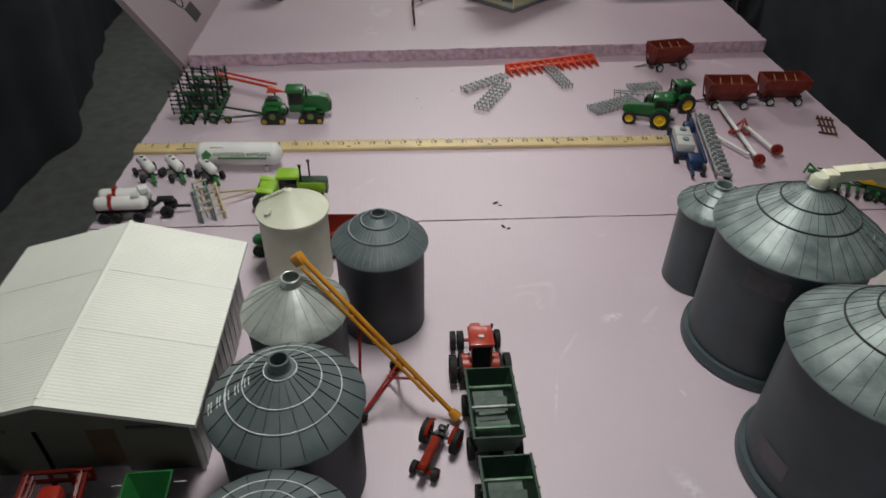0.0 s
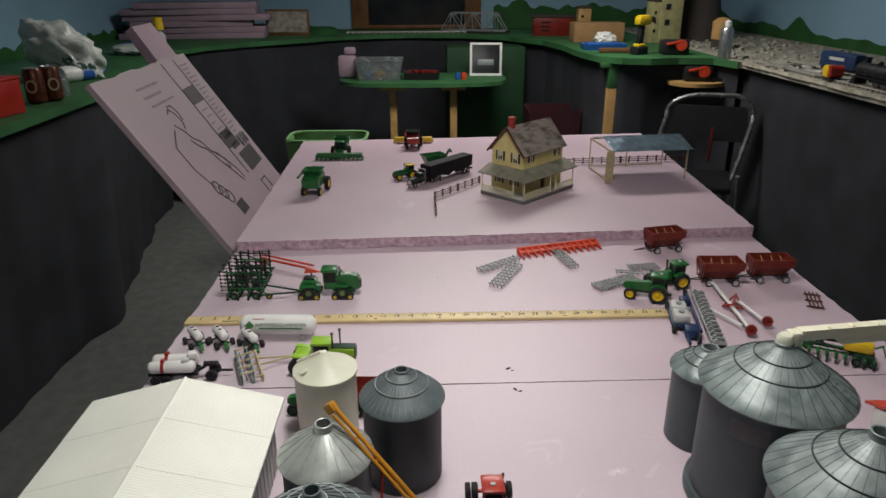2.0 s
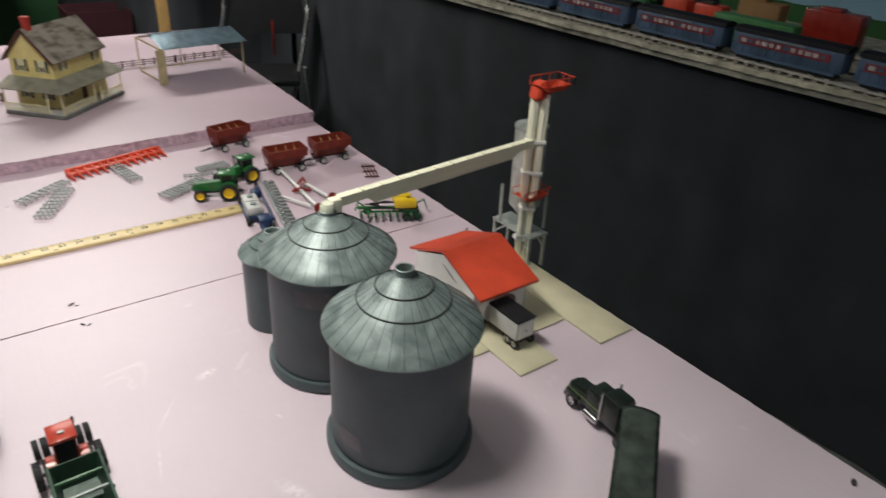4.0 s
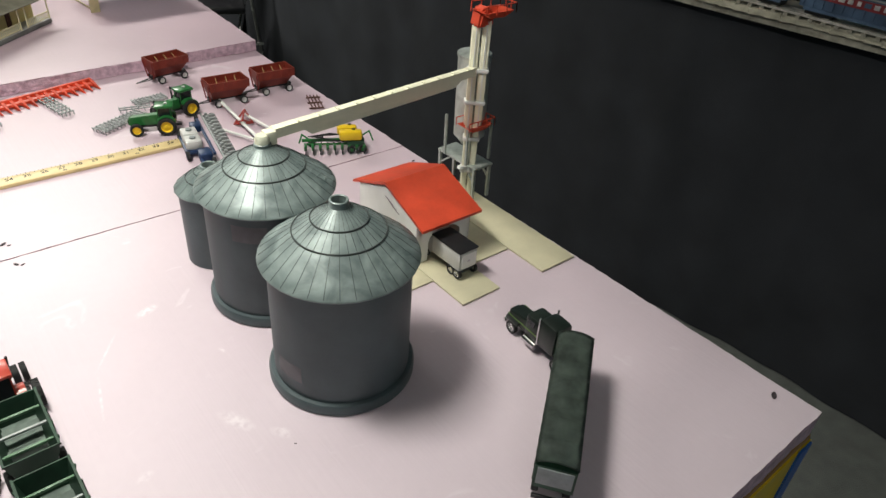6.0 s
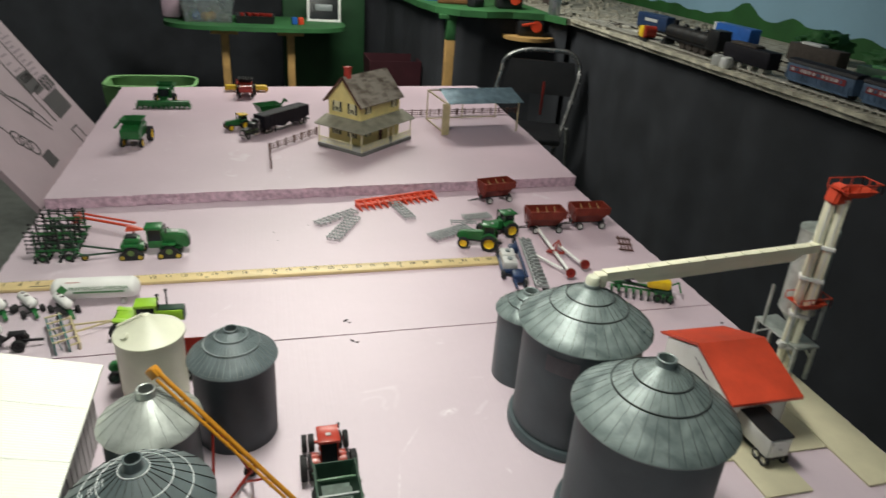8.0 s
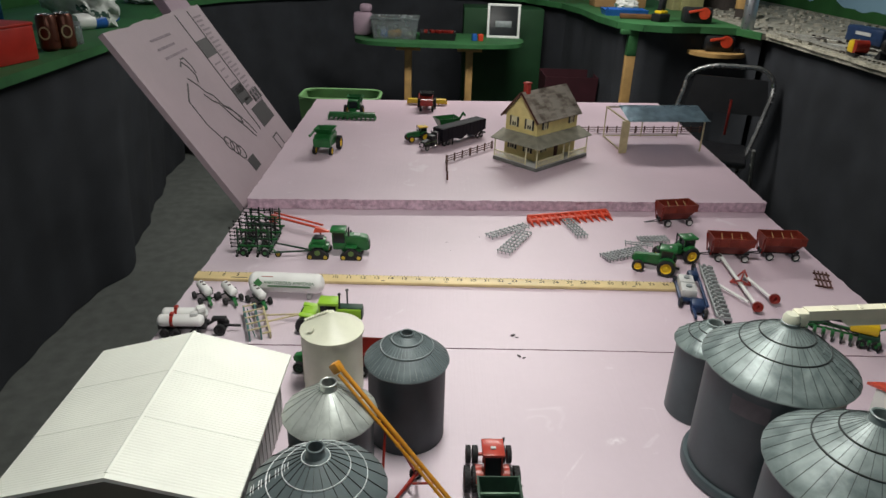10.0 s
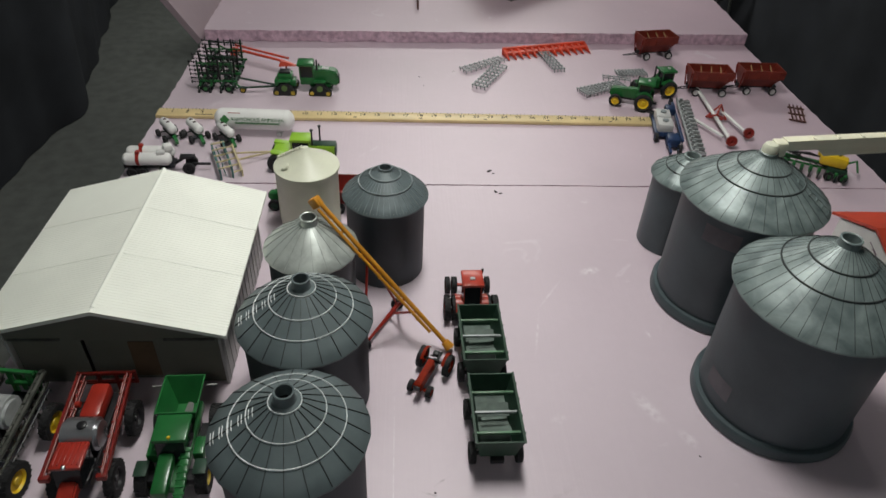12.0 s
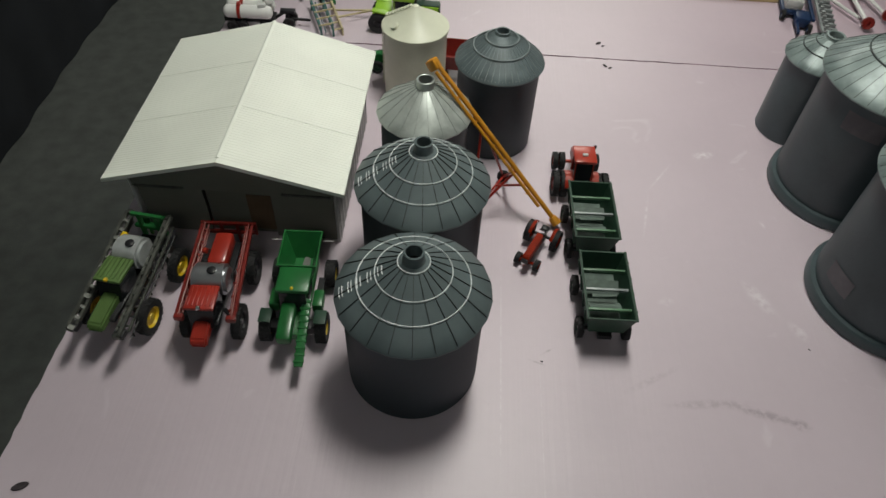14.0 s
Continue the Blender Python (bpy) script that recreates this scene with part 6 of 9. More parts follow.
# semi truck with a tarped hopper trailer
def semi(m_cab, m_trailer, label, trailer_mat, tarp_mat, cab_mat, length):
    c = thing("semi_truck", m_cab, label, "toy truck")
    # cab heads +x, the origin under its middle
    bm = bm_new()
    prism(bm, [(0.016, 0.012), (0.046, 0.011), (0.0475, 0.016), (0.046, 0.025), (0.016, 0.029)], -0.0095, 0.0095)
    bmesh.ops.bevel(bm, geom=bm.edges[:], offset=0.0018, segments=2, affect="EDGES")
    part("hood", bm, cab_mat, c)
    part("grille", box(bm_new(), (0.0478, 0, 0.0175), (0.0015, 0.012, 0.011), 0.0004), "chrome", c, "chrome grille")
    part("bumper", box(bm_new(), (0.049, 0, 0.009), (0.003, 0.024, 0.005), 0.001), "chrome", c)
    part("cab", box(bm_new(), (0.008, 0, 0.026), (0.020, 0.023, 0.026), 0.003), cab_mat, c)
    part("windscreen", box(bm_new(), (0.0175, 0, 0.0325), (0.003, 0.019, 0.009), 0.0006, 0, -16), "glass_dark", c)
    for s in (-1, 1):
        part("side_window", box(bm_new(), (0.009, s * 0.0116, 0.032), (0.010, 0.0008, 0.007)), "glass_dark", c)
        part("exhaust", cyl(bm_new(), (-0.0035, s * 0.0125, 0.014), (-0.0035, s * 0.0125, 0.047), 0.0012, n=8), "chrome", c)
        part("trim_line", box(bm_new(), (0.016, s * 0.0119, 0.022), (0.058, 0.0006, 0.0012)), "green_dull", c)
        part("fuel_tank", cyl(bm_new(), (-0.002, s * 0.0115, 0.0095), (0.016, s * 0.0115, 0.0095), 0.004, n=12), "chrome", c)
        part("front_fender", box(bm_new(), (0.037, s * 0.0105, 0.0165), (0.020, 0.005, 0.006), 0.002), cab_mat, c)
    part("sleeper", box(bm_new(), (-0.014, 0, 0.029), (0.026, 0.025, 0.034), 0.005), cab_mat, c)
    part("chassis", box(bm_new(), (-0.012, 0, 0.0095), (0.085, 0.010, 0.004)), "black_plastic", c)
    for s in (-1, 1):
        wheel(c, 0.037, s * 0.0105, 0.0078, 0.005, "chrome", 0, rim_k=0.6)
        for x in (-0.034, -0.050):
            wheel(c, x, s * 0.0105, 0.0078, 0.007, "chrome", 0, rim_k=0.6)
    t = thing("hopper_trailer", m_trailer, "dark hopper trailer hitched to the semi truck", "toy trailer")
    # trailer: front at x=0, back at x=-length
    L = length
    bm = bm_new()
    prism(bm, [(0, 0.020), (0, 0.055), (-L, 0.055), (-L, 0.024), (-L + 0.02, 0.020), (-L * 0.72, 0.013), (-L * 0.55, 0.022), (-L * 0.42, 0.013), (-L * 0.25, 0.021)], -0.0195, 0.0195)
    part("body", bm, trailer_mat, t)
    for i in range(12):
        for s in (-1, 1):
            part("side_rib", box(bm_new(), (-0.008 - (L - 0.016) * i / 11, s * 0.0198, 0.039), (0.0016, 0.0012, 0.030)), trailer_mat, t)
    if tarp_mat:
        bm = bm_new()
        n, k = 36, 8
        rnd_ = random.Random(6)
        g = [[bm.verts.new((-L * i / n, -0.0205 + 0.041 * j / k, 0.0570 + 0.0035 * math.sin(math.pi * j / k) + (0.0022 - 0.0046 * abs(math.sin(i * math.pi / 5.14))) * math.sin(math.pi * j / k) ** 0.6 + rnd_.uniform(0, 0.0004))) for j in range(k + 1)] for i in range(n + 1)]
        for i in range(n):
            for j in range(k):
                bm.faces.new((g[i][j], g[i + 1][j], g[i + 1][j + 1], g[i][j + 1]))
        bmesh.ops.solidify(bm, geom=bm.faces[:], thickness=0.001)
        part("tarp", bm, tarp_mat, t, "sagging dark green-grey tarp over bows", smooth=70)
    else:
        part("open_top", box(bm_new(), (-L / 2, 0, 0.0552), (L - 0.006, 0.034, 0.0012)), "black_trailer", t)
    part("tailgate", box(bm_new(), (-L - 0.0008, 0, 0.042), (0.0016, 0.034, 0.022), 0.0004), "grey_metal" if tarp_mat else trailer_mat, t, "grey tailgate")
    part("bumper", box(bm_new(), (-L - 0.001, 0, 0.012), (0.003, 0.036, 0.005), 0.0006), "black_plastic", t)
    for s in (-1, 1):
        for x in (-L + 0.034, -L + 0.017):
            wheel(t, x, s * 0.0155, 0.0078, 0.007, "chrome", 0, rim_k=0.6)
        part("landing_leg", bar(bm_new(), (-0.05, s * 0.012, 0), (-0.05, s * 0.012, 0.021), 0.0025), "black_plastic", t)
    return c, t


semi(pose(1.034, -0.738, T, 0, 0, 86) @ Matrix.Diagonal((1.15, 1.16, 1.22, 1)), pose(1.033, -0.784, T, 0, 0, 36.5), "dark green-black toy semi truck with chrome trim", "green_dark", "tarp", "truck_black", 0.190)
wt = white_box_truck(pose(1.051, -0.534, T + 0.003, 0, 0, 91) @ Matrix.Scale(1.06, 4))
for x in (-0.024, -0.036, 0.028):
    for s in (-1, 1):
        wheel(wt, x, s * 0.0135, 0.0072, 0.005, "chrome", 0, rim_k=0.6)

# ---- middle rows ----
# green tractors in front of the gravity wagons
row_crop_tractor(pose(0.884, 0.082, T, 0, 0, 159), "green toy tractor with yellow wheels beside grey harrows", "green", "yellow", k=1.12, group="green tractors")
row_crop_tractor(pose(0.9414, 0.1426, T, 0, 0, 190), "green toy tractor with yellow wheels hitched to a red wagon", "green", "yellow", k=1.1, group="green tractors")
gravity_wagon(pose(1.032, 0.152, T, 0, 0, 178) @ Matrix.Scale(0.94, 4), "brick-red gravity wagon behind a green tractor")
gravity_wagon(pose(1.140, 0.164, T, 0, 0, 179) @ Matrix.Scale(0.94, 4), "brick-red gravity wagon, second in the train")
gravity_wagon(pose(0.978, 0.331, T, 0, 0, 191) @ Matrix.Scale(0.94, 4), "brick-red gravity wagon standing alone")


def grid_bar(name, m, L, wd, nx, ny, material, label, category, tines=0.006, group=""):
    """A flat lattice implement lying on the foam, long in x."""
    t = thing(name, m, label, category, group)
    for j in range(ny):
        part("long_bar", box(bm_new(), (0, -wd / 2 + wd * j / (ny - 1), 0.006), (L, 0.0020, 0.0020)), material, t)
    for i in range(nx):
        x = -L / 2 + L * i / (nx - 1)
        part("cross_bar", box(bm_new(), (x, 0, 0.0072), (0.0017, wd + 0.003, 0.0016)), material, t)
        for j in range(ny):
            part("tine", bar(bm_new(), (x, -wd / 2 + wd * j / (ny - 1), 0.009), (x + 0.002, -wd / 2 + wd * j / (ny - 1), 0), 0.0015), material, t)
    return t


grid_bar("harrow", pose(0.592, 0.252, T, 0, 0, 36), 0.105, 0.020, 9, 3, "implement_light", "grey metal toy harrow section lying on the foam", "harrow", group="harrow sections")
grid_bar("harrow", pose(0.602, 0.195, T, 0, 0, 62), 0.118, 0.026, 9, 4, "implement_light", "grey metal toy harrow section lying on the foam", "harrow", group="harrow sections")
grid_bar("harrow", pose(0.739, 0.292, T, 0, 0, -78), 0.118, 0.022, 9, 4, "implement_light", "grey metal toy harrow section leaning on the red header", "harrow", group="harrow sections")
grid_bar("harrow", pose(0.820, 0.150, T, 0, 0, 26), 0.098, 0.030, 12, 5, "implement_light", "grey metal toy harrow section beside a green tractor", "harrow", group="harrow sections")
grid_bar("harrow", pose(0.900, 0.226, T, 0, 0, 8), 0.062, 0.024, 9, 4, "implement_light", "grey metal toy harrow section beside a green tractor", "harrow", group="harrow sections")
grid_bar("harrow", pose(0.862, 0.198, T, 0, 0, -12), 0.055, 0.010, 6, 2, "implement_light", "grey metal toy harrow section beside a green tractor", "harrow", group="harrow sections")

# red corn header lying on the foam
hd = thing("corn_header", pose(0.739, 0.338, T, 0, 0, 15), "orange-red toy corn header with pointed row dividers", "corn header")
part("back_beam", box(bm_new(), (0, 0.008, 0.009), (0.198, 0.008, 0.012), 0.002), "orange_red", hd)
part("trough", box(bm_new(), (0, -0.002, 0.006), (0.200, 0.014, 0.006), 0.001), "orange_red", hd)
for i in range(13):
    x = -0.096 + 0.016 * i
    part("divider", hexa(bm_new(), [(x - 0.005, 0.004, 0.002), (x + 0.005, 0.004, 0.002), (x + 0.0008, -0.030, 0.001), (x - 0.0008, -0.030, 0.001)], [(x - 0.0035, 0.004, 0.013), (x + 0.0035, 0.004, 0.013), (x + 0.0004, -0.030, 0.002), (x - 0.0004, -0.030, 0.002)]), "orange_red", hd)

# tracked four-wheel-drive tractor with cultivator
tk = thing("tracked_tractor", pose(0.241, 0.122, T, 0, 0, 0), "green articulated toy tractor on four rubber tracks", "toy tractor")
for cx in (-0.033, 0.032):
    for s in (-1, 1):
        bm = bm_new()
        prism(bm, [(cx - 0.021, 0.003), (cx - 0.018, 0.0), (cx + 0.018, 0.0), (cx + 0.021, 0.003), (cx + 0.021, 0.008), (cx + 0.005, 0.023), (cx - 0.005, 0.023), (cx - 0.021, 0.008)], s * 0.020 - 0.005, s * 0.020 + 0.005)
        tr = part("track", bm, "rubber", tk, "black rubber track")
        for dx, rr, zz in ((-0.015, 0.0045, 0.0055), (0.015, 0.0045, 0.0055), (0.0, 0.0065, 0.0145)):
            part("track_wheel", cyl(bm_new(), (cx + dx, s * 0.0145, zz), (cx + dx, s * 0.0258, zz), rr * 0.86, n=18), "yellow_dull" if zz < 0.01 else "green_dull", tr, "yellow track wheel" if zz < 0.01 else "olive drive wheel")
        part("fender", box(bm_new(), (cx, s * 0.018, 0.0262), (0.022, 0.011, 0.003), 0.001), "green", tk)
    part("chassis", box(bm_new(), (cx, 0, 0.018), (0.040, 0.022, 0.012), 0.002), "green", tk)
bm = bm_new()
prism(bm, [(0.020, 0.018), (0.064, 0.015), (0.067, 0.026), (0.063, 0.041), (0.056, 0.0445), (0.020, 0.047)], -0.011, 0.011)
bmesh.ops.bevel(bm, geom=bm.edges[:], offset=0.002, segments=2, affect="EDGES")
part("hood", bm, "green", tk)
part("hood_plate", box(bm_new(), (0.042, 0, 0.0462), (0.012, 0.011, 0.0008), 0, 0, 4), "grey_white", tk)
part("grille", box(bm_new(), (0.0662, 0, 0.025), (0.002, 0.016, 0.014), 0.0005), "black_plastic", tk)
part("cab", hexa(bm_new(), [(-0.004, -0.012, 0.030), (0.022, -0.012, 0.030), (0.022, 0.012, 0.030), (-0.004, 0.012, 0.030)], [(-0.005, -0.0125, 0.053), (0.018, -0.0125, 0.053), (0.018, 0.0125, 0.053), (-0.005, 0.0125, 0.053)]), "glass_dark", tk, "dark cab glass")
part("cab_roof", box(bm_new(), (0.006, 0, 0.0555), (0.030, 0.029, 0.006), 0.002), "green", tk)
part("cab_base", box(bm_new(), (0.008, 0, 0.024), (0.026, 0.027, 0.015), 0.003), "green", tk)
for sx, sy in ((-0.0045, -0.0122), (-0.0045, 0.0122), (0.0200, -0.0122), (0.0200, 0.0122)):
    part("cab_pillar", bar(bm_new(), (sx, sy, 0.029), (sx, sy * 1.02, 0.054), 0.0016), "green", tk)
part("exhaust", cyl(bm_new(), (0.027, -0.009, 0.042), (0.027, -0.009, 0.064), 0.0016, n=8), "black_plastic", tk)
part("air_intake", cyl(bm_new(), (0.029, 0.009, 0.042), (0.029, 0.009, 0.050), 0.0016, n=8), "black_plastic", tk)
part("rear_hood", box(bm_new(), (-0.033, 0, 0.029), (0.028, 0.022, 0.014), 0.003), "green", tk)
part("rear_deck", box(bm_new(), (-0.033, 0, 0.0375), (0.020, 0.017, 0.004), 0.001), "black_plastic", tk, "dark rear deck")

cu = thing("cultivator", pose(0.084, 0.170, T), "dark green toy field cultivator with folded wings and many tines", "cultivator")
wing = random.Random(12)
for x in (-0.030, -0.010, 0.010, 0.030):
    part("toolbar", bar(bm_new(), (x, -0.070, 0.015), (x, 0.050, 0.015), 0.0032), "green" if x < 0 else "green_dark", cu)
    for i in range(9):
        y = -0.066 + 0.0140 * i
        part("shank", pipe(bm_new(), [(x, y, 0.015), (x - 0.005, y, 0.012), (x - 0.004, y, 0.003)], 0.0011, 6), "black_plastic" if i % 2 else "green_dark", cu)
        part("sweep", box(bm_new(), (x - 0.004, y, 0.002), (0.004, 0.006, 0.004)), "black_plastic", cu)
for k, y in enumerate((-0.056, -0.022, 0.012, 0.046)):
    part("cross_member", bar(bm_new(), (-0.034, y, 0.019), (0.036, y, 0.019), 0.0030), "green", cu)
    for j, x in enumerate((-0.033, -0.014, 0.006, 0.027)):
        x, h = x + wing.uniform(-0.003, 0.003), 0.058 + wing.uniform(-0.008, 0.005)
        mast = part("wing_mast", bar(bm_new(), (x, y, 0.012), (x + wing.uniform(-0.002, 0.002), y, h), 0.0030), "black_plastic" if (k + j) % 3 else "green_dark", cu, "upright folded wing beam")
        for i in range(6):
            z = 0.016 + 0.0078 * i
            if z < h:
                part("spring_tine", bar(bm_new(), (x, y, z), (x - 0.013, y - 0.001, z + 0.001), 0.0012), "black_plastic", mast)
                part("tine_tip", box(bm_new(), (x - 0.013, y - 0.001, z + 0.001), (0.0020, 0.0030, 0.0042)), "black_plastic", mast)
    for z in (0.034, 0.052):
        part("wing_bar", bar(bm_new(), (-0.034, y + 0.002, z), (0.030, y + 0.002, z + wing.uniform(-0.003, 0.003)), 0.0022), "green" if (k + (z > 0.04)) % 2 else "green_dark", cu)
    part("fold_cylinder", cyl(bm_new(), (-0.022, y + 0.006, 0.046), (0.026, y + 0.010, 0.020), 0.0018, n=8), "green_bar" if k % 2 else "black_plastic", cu)
    for x in (-0.022, 0.020):
        wheel(cu, x, y - 0.008, 0.0075, 0.004, "green_bar", 0, rim_k=0.5)
wheel(cu, 0.046, -0.064, 0.0065, 0.005, "yellow_dull", 0, rim_k=0.6)
part("wheel_arm", bar(bm_new(), (0.032, -0.058, 0.015), (0.046, -0.064, 0.008), 0.0026), "green", cu)
part("tongue", bar(bm_new(), (0.034, -0.070, 0.012), (0.114, -0.052, 0.010), 0.0028), "green_dark", cu)
part("tongue", bar(bm_new(), (0.034, -0.030, 0.014), (0.114, -0.052, 0.010), 0.0028), "green_dark", cu)
ra = thing("seed_auger", pose(0, 0, T), "bright red toy auger arm hitched beside the cultivator", "auger")
part("tube", cyl(bm_new(), (0.092, 0.240, 0.030), (0.205, 0.180, 0.030), 0.0026, n=10), "red_roof", ra)
part("tube", cyl(bm_new(), (0.092, 0.250, 0.034), (0.205, 0.190, 0.034), 0.0022, n=10), "red_roof", ra)
part("hopper", box(bm_new(), (0.090, 0.245, 0.022), (0.016, 0.016, 0.016), 0.003), "red_roof", ra)
part("head", hexa(bm_new(), [(0.188, 0.170, 0.025), (0.224, 0.170, 0.027), (0.224, 0.176, 0.027), (0.188, 0.186, 0.025)], [(0.192, 0.172, 0.035), (0.199, 0.174, 0.034), (0.199, 0.182, 0.034), (0.192, 0.184, 0.035)]), "red_roof", ra)
for p in ((0.092, 0.245), (0.20, 0.185)):
    part("stand", bar(bm_new(), (p[0], p[1], 0), (p[0], p[1], 0.03), 0.003), "red_dark", ra)

# ammonia storage tank
at_ = thing("ammonia_tank", pose(0.180, -0.048, T, 0, 0, -2), "white toy anhydrous ammonia storage tank on two saddles", "tank")
bm = bm_new()
prof = [(0, -0.066)] + [(0.0172 * math.sin(math.pi / 2 * i / 6), -0.053 - 0.013 * math.cos(math.pi / 2 * i / 6)) for i in range(1, 7)] + [(0.0172 * math.cos(math.pi / 2 * i / 6), 0.053 + 0.013 * math.sin(math.pi / 2 * i / 6)) for i in range(0, 6)] + [(0, 0.066)]
lathe(bm, prof, 36, Matrix.Translation((0, 0, 0.0265)) @ Euler((0, radians(90), 0)).to_matrix().to_4x4())
shell = part("shell", bm, "white", at_)
for x in (-0.040, 0.040):
    part("saddle", box(bm_new(), (x, 0, 0.005), (0.008, 0.022, 0.010), 0.001), "grey_white", at_)


def on_tank(x, deg):
    a = radians(deg)
    return pose(x, -0.0178 * math.cos(a), 0.0265 + 0.0178 * math.sin(a), 90 - deg, 0, 0)
part("lettering", lettering("ANHYDROUS AMMONIA", 0.0078, "green"), None, shell, "dark green lettering", on_tank(0.008, 24))
part("underline", box(bm_new(), (0, 0, 0), (0.074, 0.0012, 0.0003)), "green_bar", shell, "", on_tank(0.008, 7))
part("underline", box(bm_new(), (0, 0, 0), (0.074, 0.0012, 0.0003)), "green_bar", shell, "", on_tank(0.008, 2))
part("diamond", box(bm_new(), (0, 0, 0), (0.0115, 0.0115, 0.0012), 0, 45), "green_bar", shell, "green hazard diamond", on_tank(-0.045, 20))
part("small_print", box(bm_new(), (0, 0, 0), (0.020, 0.0012, 0.0003)), "red", shell, "", on_tank(-0.030, 58))


def nurse_tank(m, label):
    """A small ammonia nurse tank on a wheeled running gear, its hitch towards +x."""
    t = thing("nurse_tank", m, label, "toy tank trailer", "nurse tanks")
    bm = bm_new()
    prof = [(0, -0.026)] + [(0.0088 * math.sin(math.pi / 2 * i / 5), -0.0195 - 0.0065 * math.cos(math.pi / 2 * i / 5)) for i in range(1, 6)] + [(0.0088 * math.cos(math.pi / 2 * i / 5), 0.0195 + 0.0065 * math.sin(math.pi / 2 * i / 5)) for i in range(5)] + [(0, 0.026)]
    lathe(bm, prof, 24, Matrix.Translation((0, 0, 0.0255)) @ Euler((0, radians(90), 0)).to_matrix().to_4x4())
    tank_ = part("tank", bm, "white", t)
    for x in (-0.012, 0.002):
        part("marking", box(bm_new(), (x, 0, 0.0345), (0.0045, 0.006, 0.0008)), "maroon", tank_, "dark brown marking")
    part("chassis", box(bm_new(), (0.002, 0, 0.012), (0.046, 0.010, 0.004)), "green_dark", t)
    for x in (-0.012, 0.012):
        part("saddle", box(bm_new(), (x, 0, 0.0155), (0.003, 0.010, 0.006)), "green_dark", t)
    part("hitch", bar(bm_new(), (0.020, 0, 0.012), (0.042, -0.004, 0.008), 0.006), "green", t, "green hitch")
    for x in (-0.016, 0.016):
        for s in (-1, 1):
            wheel(t, x, s * 0.0165, 0.0078, 0.006, "black_plastic", 0, rim_k=0.5)
        part("axle", bar(bm_new(), (x, -0.0165, 0.0078), (x, 0.0165, 0.0078), 0.002), "black_plastic", t)
    return t


for x, y in ((0.043, -0.067), (0.085, -0.066), (0.137, -0.076)):
    nurse_tank(pose(x, y, T, 0, 0, -52) @ Matrix.Scale(0.86, 4), "small white ammonia nurse tank trailer with black wheels")

# twin tank trailer
tw = thing("twin_tank_trailer", pose(0.043, -0.170, T, 0, 0, 2), "twin white tank trailer with red straps", "toy tank trailer")
for s in (-1, 1):
    bm = bm_new()
    prof = [(0, -0.036)] + [(0.0095 * math.sin(math.pi / 2 * i / 5), -0.029 - 0.007 * math.cos(math.pi / 2 * i / 5)) for i in range(1, 6)] + [(0.0095 * math.cos(math.pi / 2 * i / 5), 0.029 + 0.007 * math.sin(math.pi / 2 * i / 5)) for i in range(5)] + [(0, 0.036)]
    lathe(bm, prof, 24, Matrix.Translation((0, s * 0.0105, 0.0265)) @ Euler((0, radians(90), 0)).to_matrix().to_4x4())
    part("tank", bm, "white", tw)
    part("strap", lathe(bm_new(), [(0.0098, -0.0025), (0.0104, -0.0025), (0.0104, 0.0025), (0.0098, 0.0025)], 24, Matrix.Translation((-0.012, s * 0.0105, 0.0265)) @ Euler((0, radians(90), 0)).to_matrix().to_4x4(), close=True), "red", tw, "red strap")
    part("strap_block", box(bm_new(), (-0.012, s * 0.0105, 0.038), (0.006, 0.008, 0.004), 0.001), "red", tw)
    for x in (-0.024, -0.008, 0.022):
        wheel(tw, x, s * 0.019, 0.008, 0.006, "black_plastic", 0, rim_k=0.5)
part("pump_box", box(bm_new(), (0.028, 0.005, 0.038), (0.013, 0.013, 0.010), 0.002, 25), "white", tw)
part("pump_box", box(bm_new(), (0.021, -0.009, 0.036), (0.012, 0.011, 0.008), 0.002, 10), "grey_white", tw)
part("chassis", box(bm_new(), (0, 0, 0.013), (0.074, 0.022, 0.005)), "black_plastic", tw)
part("dolly", bar(bm_new(), (0.036, 0, 0.013), (0.050, 0, 0.022), 0.004), "black_plastic", tw)
part("dolly_top", box(bm_new(), (0.056, 0, 0.024), (0.022, 0.010, 0.005), 0.001), "black_plastic", tw)
part("dolly_bar", bar(bm_new(), (0.060, 0, 0.012), (0.088, 0.002, 0.010), 0.003), "black_plastic", tw)
for s in (-1, 1):
    wheel(tw, 0.058, s * 0.011, 0.0095, 0.006, "black_plastic", 0, rim_k=0.5)

# applicator frame: teal uprights, cream ladders
ap = thing("applicator", pose(0.150, -0.150, T, 0, 0, 21) @ Matrix.Scale(0.88, 4), "teal and cream toy toolbar applicator hitched to the lime tractor", "applicator")
for x, mt, h in ((-0.016, "teal", 0.020), (0.004, "teal", 0.022), (0.020, "tan", 0.012)):
    for y in (-0.048, 0.044):
        part("upright", bar(bm_new(), (x, y, 0), (x, y, h), 0.003), mt, ap)
    for z in (h, h * 0.55):
        part("rail", bar(bm_new(), (x, -0.050, z), (x, 0.046, z), 0.003), mt, ap)
for y in (-0.046, -0.024, -0.002, 0.020, 0.042):
    part("rung", bar(bm_new(), (-0.018, y, 0.021), (0.008, y, 0.023), 0.0024), "tan", ap)
    part("rung", bar(bm_new(), (0.006, y, 0.010), (0.022, y, 0.012), 0.0022), "tan", ap)
for y in (-0.035, 0.0, 0.035):
    part("knife", bar(bm_new(), (-0.010, y, 0.019), (-0.006, y, 0.0), 0.002), "teal", ap)
